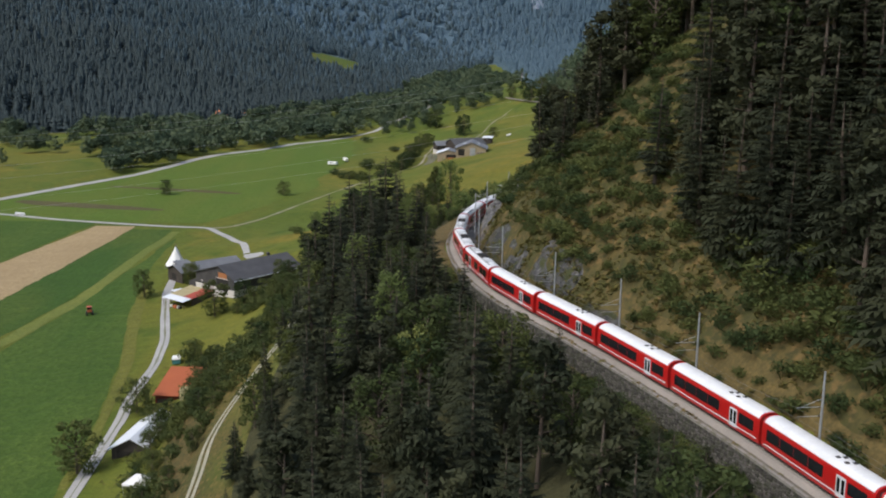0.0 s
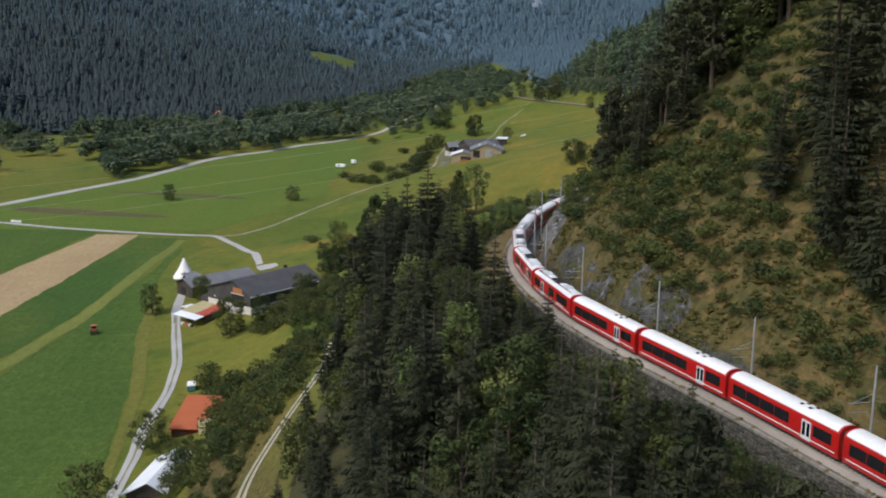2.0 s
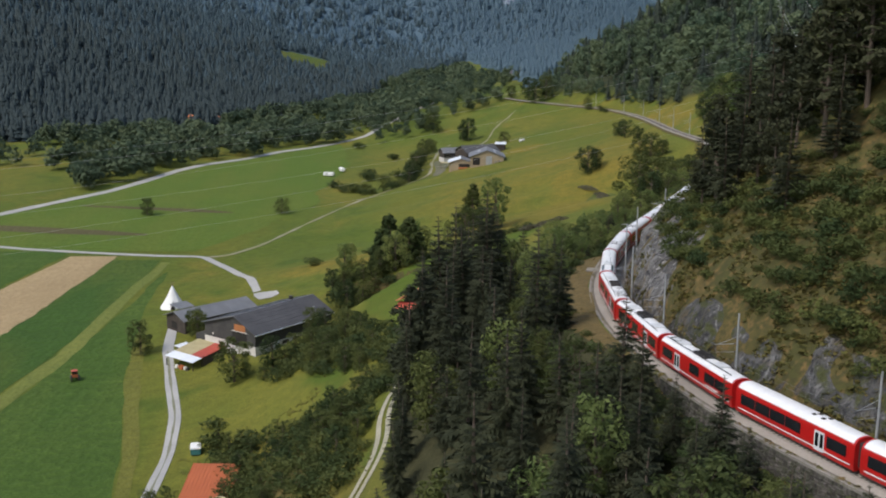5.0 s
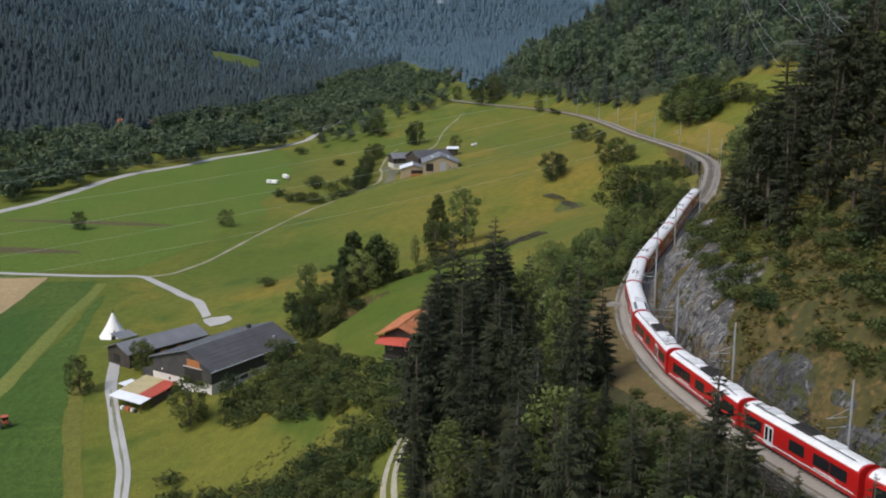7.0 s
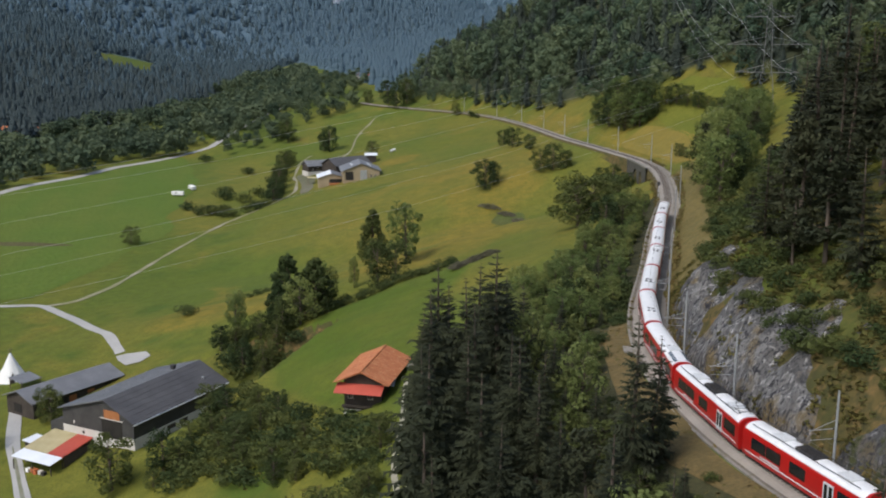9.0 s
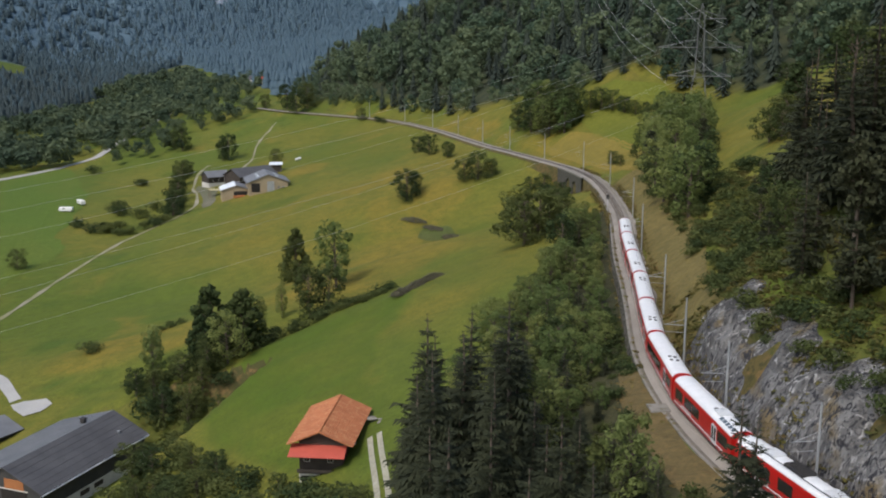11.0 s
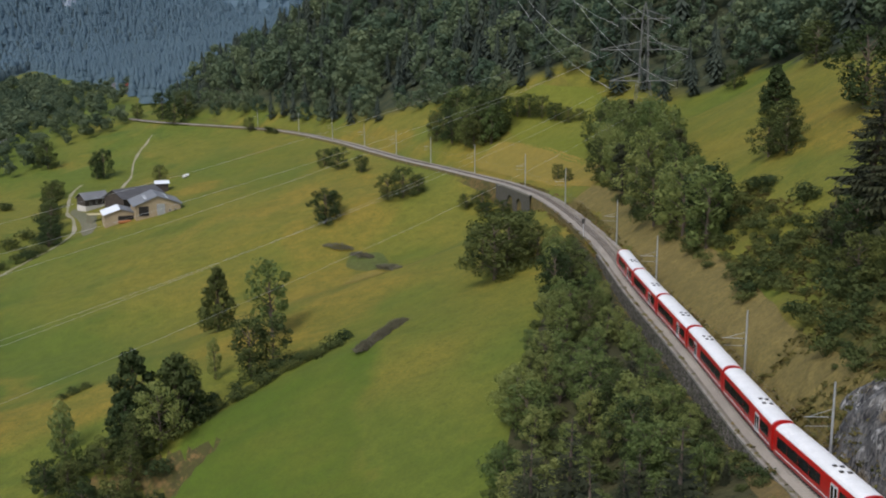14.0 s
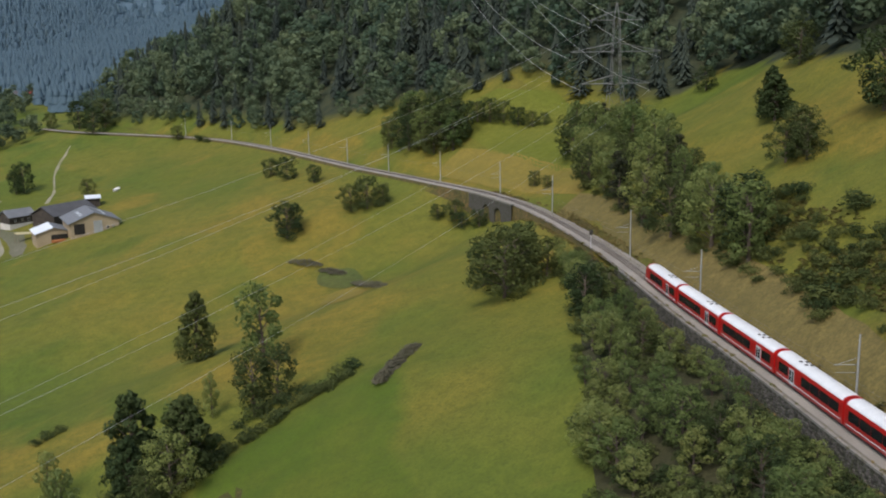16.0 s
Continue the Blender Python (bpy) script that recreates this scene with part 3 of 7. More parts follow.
def mountain_scar(cx, cy, rx, ry):
    """A bare pale cliff in the forest high on the mountain."""
    n = 26
    A, B = np.meshgrid(np.linspace(-1, 1, n), np.linspace(-1, 1, n), indexing="ij")
    X, Y = cx + A * rx, cy + B * ry
    rim = np.clip(1.15 - np.hypot(A, B) + 0.35 * value_noise(X, Y, 9, 95), 0, 1)
    Z = ground(X, Y) - 3 + 15 * rim**0.5 + 4 * rim * value_noise(X, Y, 6, 96)
    me = mesh_from("mountain_cliff", np.stack([X, Y, Z], -1).reshape(-1, 3), grid_faces(n, n)[:, ::-1], mottled("pale_cliff", (0.26, 0.31, 0.37), (0.18, 0.22, 0.28), 0.08, 0.5, 0.9, 0, 0.2, 0.5, 1.0))
    return tagged(new("mountain_cliff", me), "bare pale grey cliff in the forest high on the mountain", "rock")


mountain_scar(176, 2352, 13, 32)

# ---- trees ----
class Soup:
    """Collects loose triangles and quads into one mesh."""

    def __init__(self):
        self.v, self.f, self.n = [], [], 0

    def add(self, verts, faces):
        self.v.append(np.asarray(verts, float).reshape(-1, 3))
        self.f += [tuple(i + self.n for i in f) for f in faces]
        self.n += len(self.v[-1])

    def mesh(self, name, material, smooth=False):
        return mesh_from(name, np.concatenate(self.v), self.f, material, smooth)


def tube(soup, points, radii, sides=6):
    """A tapered limb along points."""
    rings = []
    for i, p in enumerate(points):
        a, b = np.array(points[max(0, i - 1)], float), np.array(points[min(len(points) - 1, i + 1)], float)
        d = (b - a) / (np.linalg.norm(b - a) + 1e-9)
        s = np.cross(d, (0.3, 0.9, 0.1) if abs(d[2]) > 0.7 else (0, 0, 1))
        s /= np.linalg.norm(s)
        t = np.cross(d, s)
        ang = np.arange(sides) * 2 * math.pi / sides
        rings.append(np.array(p, float) + radii[i] * (np.cos(ang)[:, None] * s + np.sin(ang)[:, None] * t))
    faces = [(k * sides + j, k * sides + (j + 1) % sides, (k + 1) * sides + (j + 1) % sides, (k + 1) * sides + j) for k in range(len(points) - 1) for j in range(sides)]
    soup.add(np.concatenate(rings), faces)


def leaf_cloud(soup, rng, centre, size, count, leaf, flat=1.0, loose=0.5):
    """Leaf sprays over a rounded clump: denser at its skin."""
    d = rng.normal(size=(count, 3))
    d /= np.linalg.norm(d, axis=1)[:, None]
    r = rng.uniform(0.45, 1.05, count) ** 0.6
    c = np.array(centre) + d * r[:, None] * np.array(size)
    a = rng.normal(size=(count, 3)) + d * 0.4 * loose
    a -= (a * d).sum(1)[:, None] * d * (1 - 0.5 * loose)
    a /= np.linalg.norm(a, axis=1)[:, None]
    b = np.cross(d, a) + loose * rng.normal(size=(count, 3))
    b /= np.linalg.norm(b, axis=1)[:, None]
    b[:, 2] *= flat
    s = leaf * rng.uniform(0.6, 1.4, count)[:, None]
    v = np.stack([c - a * s, c + b * s * 0.55, c + a * s, c - b * s * 0.55 + a * s * 0.2], 1).reshape(-1, 3)
    soup.add(v, [(4 * i, 4 * i + 1, 4 * i + 2, 4 * i + 3) for i in range(count)])


def spruce_meshes(seed, levels=27, lean=0.0, bare=0.1, wide=0.165):
    """A spruce one metre high, to be scaled: trunk and whorls of drooping boughs, each with side twigs that hang."""
    rng = np.random.default_rng(seed)
    t = Soup()
    tube(t, [(0, 0, -0.03), (0, 0, 0.3), (lean, 0, 0.7), (lean, 0, 0.97)], [0.017, 0.013, 0.008, 0.002], 7)
    c = Soup()
    st = np.array([0.1, 0.32, 0.52, 0.7, 0.86, 1.0])
    for k in range(levels):
        f = float(np.clip((k + rng.uniform(-0.35, 0.35)) / (levels - 1), 0, 1))
        z = bare + (0.985 - bare) * f
        big = wide * (1 - f) ** 0.8 * (0.6 + 0.4 * min(1, f * 5 + 0.3)) * rng.uniform(0.85, 1.12) + 0.01
        n = int(rng.integers(7, 10)) if f < 0.8 else 6
        first = rng.uniform(0, 6.3)
        for j in range(n):
            ang = first + j * 2 * math.pi / n + rng.uniform(-0.3, 0.3)
            r = big * rng.uniform(0.5, 1.2)
            out, side = np.array([math.cos(ang), math.sin(ang), 0]), np.array([-math.sin(ang), math.cos(ang), 0])
            drop = rng.uniform(0.3, 0.62) * (1 - 0.75 * f)
            spine = np.array([lean * min(1, z * 1.4), 0, z]) + out * (st * r)[:, None] + np.array([0, 0, 1]) * ((0.2 * st - drop * st**2 + 0.1 * st**4) * r)[:, None]
            verts, faces = [], []
            for i in range(5):
                for sgn in (-1, 1):
                    half = r * (0.37 - 0.23 * st[i]) * rng.uniform(0.55, 1.4)
                    m = len(verts)
                    hang = np.array([0, 0, -rng.uniform(0.2, 0.9) * half])
                    verts += [spine[i], spine[i + 1], spine[i] * 0.35 + spine[i + 1] * 0.65 + side * half * sgn + hang + out * half * 0.6]
                    faces.append((m, m + 1, m + 2))
            m = len(verts)
            verts += [spine[1], spine[5], spine[2] + np.array([0, 0, -r * rng.uniform(0.12, 0.3)])]
            faces.append((m, m + 1, m + 2))
            c.add(verts, faces)
    return t.mesh("trunk", MAT_BARK), c.mesh("crown", MAT_NEEDLE)


def pine_meshes(seed):
    """A pine one metre high: a bare lower trunk and ragged needle clumps on limbs."""
    rng = np.random.default_rng(seed)
    t, c = Soup(), Soup()
    bend = rng.uniform(-0.03, 0.03, 2)
    top = np.array([bend[0], bend[1], 0.93])
    tube(t, [(0, 0, -0.03), (bend[0] * 0.3, bend[1] * 0.3, 0.4), tuple(top)], [0.018, 0.013, 0.004], 7)
    for k in range(25):
        f = rng.uniform(0.2, 1.0)
        ang = k * 2.4 + rng.uniform(-0.4, 0.4)
        reach = 0.17 * (1.12 - f) ** 0.6 * rng.uniform(0.5, 1.1)
        base = top * f
        tip = base + np.array([math.cos(ang) * reach, math.sin(ang) * reach, 0.05 * rng.uniform(0, 1)])
        tube(t, [tuple(base * (1, 1, 0.97)), tuple(tip)], [0.005, 0.002], 4)
        leaf_cloud(c, rng, tip, (0.085, 0.085, 0.055), 62, 0.024, 0.6)
    leaf_cloud(c, rng, top, (0.05, 0.05, 0.05), 60, 0.02)
    return t.mesh("trunk", MAT_BARK), c.mesh("crown", MAT_PINE)


def broad_meshes(seed, slim=1.0, leafm=None, clumps=17, low=0.2, taper=0.0):
    """A broad-leaved tree one metre high: trunk, limbs, and leaf clumps of uneven size with gaps between them."""
    rng = np.random.default_rng(seed)
    t, c = Soup(), Soup()
    tube(t, [(0, 0, -0.03), (0.01, 0, 0.25), (0.0, 0.015, 0.6), (0.0, 0.0, 0.85)], [0.024, 0.018, 0.01, 0.003], 7)
    for k in range(clumps):
        f = low + (0.92 - low) * (k + rng.uniform(0, 0.8)) / clumps
        wide = 0.27 * slim * math.sin(math.pi * min(1, 0.22 + 0.74 * max(0.12, f - 0.15))) * rng.uniform(0.55, 1.15)
        wide *= 1 - taper * max(0.0, f - 0.25)
        ang = k * 2.4 + rng.uniform(-0.5, 0.5)
        p = np.array([math.cos(ang) * wide, math.sin(ang) * wide, f + 0.02])
        tube(t, [(0, 0, max(0.12, f - 0.16)), tuple(p * (0.8, 0.8, 1))], [0.008, 0.002], 4)
        s = rng.uniform(0.085, 0.15) * (1 - 0.6 * min(1.0, taper) * f)
        leaf_cloud(c, rng, p, (s * slim**0.5, s * slim**0.5, s * 0.9), 104, 0.0235)
    leaf_cloud(c, rng, (0, 0, 0.92), (0.07 - 0.03 * taper, 0.07 - 0.03 * taper, 0.08), 55, 0.022)
    return t.mesh("trunk", MAT_BARK), c.mesh("crown", leafm or MAT_LEAF)


def bush_mesh(seed, clumps=7):
    """A bush one metre high, with stems."""
    rng = np.random.default_rng(seed)
    t = Soup()
    for k in range(clumps):
        ang, r = k * 2.4, 0.42 * math.sqrt((k + 0.3) / clumps)
        p = (math.cos(ang) * r, math.sin(ang) * r, rng.uniform(0.35, 0.66) - 0.25 * r)
        tube(t, [(p[0] * 0.2, p[1] * 0.2, -0.05), p], [0.02, 0.008], 4)
        leaf_cloud(t, rng, p, (0.27, 0.27, 0.28), 54, 0.062)
    return t.mesh("bush", MAT_BUSH)


SPRUCE = [spruce_meshes(s, w, 0.01 * i, b, d) for i, (s, w, b, d) in enumerate(((11, 25, 0.06, 0.205), (12, 23, 0.1, 0.185), (13, 26, 0.05, 0.225), (14, 22, 0.13, 0.17), (15, 24, 0.08, 0.195)))]
PINE = [pine_meshes(s) for s in (21, 22, 23)]
BROAD = [broad_meshes(s, w, None, n, 0.13) for s, w, n in ((31, 1.0, 18), (32, 0.8, 16), (33, 1.15, 20), (34, 0.62, 15))]
DENSE = [broad_meshes(s, w, MAT_BUSH, n, 0.07) for s, w, n in ((41, 1.1, 23), (42, 0.9, 21), (43, 1.25, 23))]
BIRCH = [broad_meshes(s, w, MAT_BIRCH, n) for s, w, n in ((61, 0.75, 15), (62, 0.85, 16))]
BUSH = [bush_mesh(s, n) for s, n in ((51, 7), (52, 8), (53, 6), (54, 9))]
CONE = [broad_meshes(s, w, MAT_BUSH, n, 0.06, 1.05) for s, w, n in ((71, 0.95, 38), (72, 0.9, 36), (73, 1.05, 40))]
KINDS = {
    "spruce": (SPRUCE, "spruce_tree", "tall dark green spruce with drooping branches on the slope", "spruce tree", "spruces on the slopes"),
    "pine": (PINE, "pine_tree", "dark grey-green pine with a bare lower trunk", "pine tree", "pines above the railway"),
    "broad": (BROAD, "leafy_tree", "mid-green broad-leaved tree with a loose uneven crown", "tree", "broad-leaved trees on the slopes"),
    "birch": (BIRCH, "leafy_tree", "pale yellow-green birch-like tree with a loose crown", "tree", "pale trees among the spruces"),
    "cone": (CONE, "leafy_tree", "dark green dense tree with a tapering crown in the meadow hedge", "tree", "dark tapering trees in the meadow"),
    "dense": (DENSE, "leafy_tree", "dark green broad-leaved tree with a dense rounded crown", "tree", "dense trees and hedgerow trees"),
}
trng = np.random.default_rng(7)
made_trees = {}


def stand(x, y, h, wide=1.0, sink=0.15):
    z = ground_at(x, y) - sink
    turn = trng.uniform(0, 360)
    return pose(x, y, z, trng.uniform(-2, 2), trng.uniform(-2, 2), turn) @ Matrix.Diagonal((h * wide, h * wide, h, 1))


tree_count = {}
joined_rest = {}


def rest(key, me, m):
    """Puts a plant past the countable number into the joined remainder."""
    joined_rest.setdefault(key, []).append((me, np.array(m)))


def plant(kind, x, y, h, wide=1.0, variant=None):
    meshes, name, label, cat, group = KINDS[kind]
    v = int(trng.integers(len(meshes))) if variant is None else variant % len(meshes)
    m = stand(x, y, h, wide * trng.uniform(0.9, 1.12))
    tree_count[name] = tree_count.get(name, 0) + 1
    if tree_count[name] > 296:
        rest((name, "trunk"), meshes[v][0], m)
        rest((name, kind), meshes[v][1], m)
        return None
    first = made_trees.get((kind, v))
    if first is None:
        ob = thing(name, label, cat, group)
        ob.matrix_basis = m
        part("trunk", meshes[v][0], ob)
        part("crown", meshes[v][1], ob)
        made_trees[kind, v] = ob
        return ob
    ob = copy_thing(first, Matrix.Identity(4))
    ob.matrix_basis = m
    return ob


def bush(x, y, h, wide=1.2, variant=None):
    v = int(trng.integers(len(BUSH))) if variant is None else variant
    m = stand(x, y, h, wide * trng.uniform(0.9, 1.2), 0.1)
    tree_count["bush"] = tree_count.get("bush", 0) + 1
    if tree_count["bush"] > 296:
        return rest(("bush", "bush"), BUSH[v], m)
    ob = new("bush", BUSH[v])
    ob.matrix_basis = m
    return tagged(ob, "green leafy bush growing on the grassy slope", "bush", "bushes on the slopes")


def scatter(seed, y0, y1, u0, u1, gap, tries=20000):
    """Points no nearer to each other than gap, for y from y0 to y1 and distances u0..u1 (numbers or functions of y) from the line."""
    rng = np.random.default_rng(seed)
    cell, kept = {}, []
    for _ in range(tries):
        y = rng.uniform(y0, y1)
        a, b = (f(y) if callable(f) else f for f in (u0, u1))
        if b <= a:
            continue
        u = rng.uniform(a, b)
        x = float(line_x(y)) + u
        k = (int(x // gap), int(y // gap))
        if any((x - p[0]) ** 2 + (y - p[1]) ** 2 < gap * gap for i in (-1, 0, 1) for j in (-1, 0, 1) for p in cell.get((k[0] + i, k[1] + j), ())):
            continue
        cell.setdefault(k, []).append((x, y))
        kept.append((x, y, u))
    return kept


def inside(x, y, poly):
    hit = False
    for (ax, ay), (bx, by) in zip(poly, poly[1:] + poly[:1]):
        if (ay > y) != (by > y) and x < (bx - ax) * (y - ay) / (by - ay) + ax:
            hit = not hit
    return hit


def scatter_in(seed, poly, gap, tries=6000):
    rng = np.random.default_rng(seed)
    xs, ys = [p[0] for p in poly], [p[1] for p in poly]
    kept = []
    for _ in range(tries):
        x, y = rng.uniform(min(xs), max(xs)), rng.uniform(min(ys), max(ys))
        if inside(x, y, poly) and all((x - a) ** 2 + (y - b) ** 2 > gap * gap for a, b in kept):
            kept.append((x, y))
    return kept

# ---- woods ----
def edge_below(y):
    return float(np.interp(y, (40, 120, 150, 175, 200, 230, 260, 285, 300, 315, 335, 352, 372, 392), (-72, -64, -53, -44, -35, -33, -34, -36, -32, -28, -22, -17, -14, -10)))


for x, y, u in scatter(1, 62, 268, edge_below, -6.5, 5.9, 9000) + scatter(15, 268, 392, edge_below, -6.5, 5.0, 5000):
    # below the line: the trees next to it stay low, so that the train looks over them
    room = 51.0 + (abs(u) - 6) * (0.6 if y < 230 else 0.42) - ground_at(x, y)
    pick = trng.uniform()
    if y < 268:
        h = min(trng.uniform(11, 26), room)
        if u < -24:
            h = max(h, trng.uniform(12, 21))
        if u < edge_below(y) + 9 and y < 215:
            h = min(h, trng.uniform(8, 14))
        if h < 3.2:
            bush(x, y, max(1.6, h), 1.1)
        elif h < 5 or pick > 0.93:
            plant("dense" if pick > 0.8 else "spruce", x, y, min(h, 15), 1.1)
        else:
            plant("spruce" if pick < 0.74 else "pine" if pick < 0.88 else "dense" if pick < 0.95 else "broad", x, y, h if pick < 0.88 else min(h, 13), 1.1)
    else:
        h = min(trng.uniform(4, 8.5) + (1.5 if u < -26 else 0), room)
        if h < 2.6:
            bush(x, y, max(1.5, h), 1.2)
        elif pick < 0.1 and y < 300:
            plant("spruce", x, y, h * 1.1)
        else:
            plant("broad" if pick < 0.4 else "birch" if pick < 0.94 else "dense", x, y, h, 1.2)
# young growth close under the wall, up to the height of the track
for x, y, u in scatter(12, 74, 300, -15, lambda y: -8.5 if 198 < y < 264 else -6.0, 2.8, 3000):
    h = 50.2 + (abs(u) - 6) * 0.3 - ground_at(x, y) + trng.uniform(-2.5, 0.6)
    pick = trng.uniform()
    if h < 3 or pick < 0.35:
        bush(x, y, min(max(1.2, h), 4.5), 1.1)
    else:
        plant("spruce" if pick < 0.6 and y < 270 else "dense" if pick < 0.7 or y < 240 else "broad" if pick < 0.85 else "birch", x, y, min(h, 9), 1.2)


def edge_above(y):
    return float(np.interp(y, (60, 100, 124, 138, 147, 165, 184, 200, 215, 230, 250, 262, 300), (11, 13, 18, 16, 16, 21, 23, 19, 17, 15.5, 15.5, 15, 21)))


SLOPE_CLEARING = [(18, 168), (40, 173), (66, 180), (66, 210), (46, 207), (34, 203), (26, 199), (18, 205)]
for x, y, u in scatter(17, 62, 168, edge_above, 72, 4.8, 6000) + scatter(2, 168, 300, edge_above, lambda y: 72 if y < 250 else 58, 5.3, 9000):
    if in_poly(x, y, SLOPE_CLEARING):
        continue
    pick = trng.uniform()
    front = u - edge_above(y) < 8
    h = trng.uniform(10, 18) if front else trng.uniform(16, 25)
    if y < 168:
        h = trng.uniform(16, 22) if front else trng.uniform(20, 27)
    if y > 252 and front:
        plant("dense" if pick < 0.55 else "pine", x, y, trng.uniform(6, 11), 1.15)
        continue
    plant("pine" if pick < (0.3 if y < 168 else 0.5) and y < 250 else "spruce" if pick < 0.93 else "dense", x, y, h * (0.7 if pick >= 0.93 else 1), 1.1)

# undergrowth beneath the wood above the line
for x, y, u in scatter(14, 66, 300, lambda y: edge_above(y) + 1, 52, 5.0, 5000):
    bush(x, y, trng.uniform(1.2, 2.6), 1.4)

# bushes filling the wood below the line where it is broad-leaved
for x, y, u in scatter(13, 268, 388, lambda y: edge_below(y) - 1, -7.5, 3.9, 3000):
    bush(x, y, trng.uniform(1.6, 3.8), 1.35)

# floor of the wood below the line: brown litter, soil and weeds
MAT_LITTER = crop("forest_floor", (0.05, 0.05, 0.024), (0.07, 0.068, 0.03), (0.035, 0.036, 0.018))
fy = np.arange(60, 392, 2.2)
fx = line_x(fy)
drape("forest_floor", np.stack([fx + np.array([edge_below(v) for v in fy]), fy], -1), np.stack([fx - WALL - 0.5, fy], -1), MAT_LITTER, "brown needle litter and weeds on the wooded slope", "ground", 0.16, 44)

# bushes over the open slope above the line
for x, y, u in scatter(3, 66, 350, lambda y: 6.0 if y < 145 else 9 if y < 275 else 12, lambda y: edge_above(min(y, 300)) + 3 if y < 300 else 26, 2.3, 9000):
    if value_noise(x, y, 17, 31) + trng.uniform(-0.7, 0.7) > (-0.6 if y < 150 or y > 262 else -0.15 if y > 196 else -0.45):
        h = trng.uniform(1.0, 3.6) if y > 140 else trng.uniform(2.0, 5.2) * (0.55 if u < 10 else 1)
        bush(x, y, h, 1.25)
for x, y in scatter_in(16, SLOPE_CLEARING, 2.2, 3500):
    if value_noise(x, y, 9, 33) > -0.6:
        bush(x, y, trng.uniform(1.2, 3.4), 1.35)

# trees beyond the cutting, beside the upper meadow
UPPER_CLUMP = [(84, 398), (97, 426), (112, 447), (133, 478), (137, 468), (119, 425), (98, 390), (78, 358), (60, 330), (56, 334), (66, 356), (76, 380)]
for x, y in scatter_in(4, UPPER_CLUMP, 6.0):
    pick = trng.uniform()
    plant("broad" if pick < 0.5 else "dense" if pick < 0.72 else "birch" if pick < 0.86 else "pine", x, y, trng.uniform(7, 15.5), 1.1)
LINE_CLUMP = [(106, 548), (110, 514), (117, 518), (122, 540), (123, 562), (110, 560)]
for x, y in scatter_in(5, LINE_CLUMP, 4.4):
    plant("dense" if trng.uniform() < 0.6 else "broad", x, y, trng.uniform(8, 16), 1.15)


# ---- woods further off, one object each ----
def hill_fir(rng, tiers=9):
    """A fir of ragged whorls, for woods at middle distance."""
    v, f = [], []
    for k in range(tiers):
        z = 0.06 + 0.86 * k / tiers
        r = 0.18 * (1 - 0.92 * k / tiers) * rng.uniform(0.85, 1.15)
        n = 9
        for j in range(n):
            a = 2 * math.pi * (j + rng.uniform(-0.3, 0.3)) / n + k
            q = r * rng.uniform(0.65, 1.25)
            m = len(v)
            v += [(0, 0, z + 0.09), (math.cos(a - 0.27) * q * 0.7, math.sin(a - 0.27) * q * 0.7, z + 0.01), (math.cos(a) * q, math.sin(a) * q, z - 0.035), (math.cos(a + 0.27) * q * 0.7, math.sin(a + 0.27) * q * 0.7, z + 0.01)]
            f += [(m, m + 1, m + 2), (m, m + 2, m + 3)]
    return np.array(v), np.array(f)


def small_conifer(rng, tiers=4):
    v, f = [], []
    for k in range(tiers):
        z0, z1 = 0.08 + 0.8 * k / tiers, 0.08 + 0.8 * k / tiers + 0.92 / tiers * 1.5
        r = 0.17 * (1 - 0.82 * k / tiers)
        n = 6
        ang = np.arange(n) * 2 * math.pi / n + rng.uniform(0, 1)
        m = len(v)
        v += [(math.cos(a) * r * q, math.sin(a) * r * q, z0 - 0.04 * q) for a, q in zip(ang, rng.uniform(0.6, 1.25, n))] + [(0, 0, min(1, z1))]
        f += [(m + j, m + (j + 1) % n, m + n) for j in range(n)]
    return np.array(v), np.array(f)


def small_broad(rng, count=90, leaf=0.07):
    s = Soup()
    for k in range(7):
        ang, r = k * 2.4, 0.2 * math.sqrt(k / 7)
        leaf_cloud(s, rng, (math.cos(ang) * r, math.sin(ang) * r, rng.uniform(0.35, 0.8) - r * 0.5), (0.16, 0.16, 0.17), count // 7, leaf)
    f = np.array(s.f)
    return np.concatenate(s.v), np.concatenate([f[:, :3], f[:, (0, 2, 3)]])


def hill_broad(rng, clumps=11):
    """A broad crown of separate leaf clumps with dark gaps between them, for woods at middle distance."""
    s = Soup()
    for k in range(clumps):
        f = (k + 0.5) / clumps
        ang, r = k * 2.4 + rng.uniform(-0.4, 0.4), 0.3 * math.sin(math.pi * (0.18 + 0.7 * f)) * rng.uniform(0.6, 1.1)
        size = rng.uniform(0.11, 0.17)
        leaf_cloud(s, rng, (math.cos(ang) * r, math.sin(ang) * r, 0.16 + 0.7 * f), (size, size, size * 0.85), 62, 0.041, 1.0, 0.35)
    f = np.array(s.f)
    return np.concatenate(s.v), np.concatenate([f[:, :3], f[:, (0, 2, 3)]])


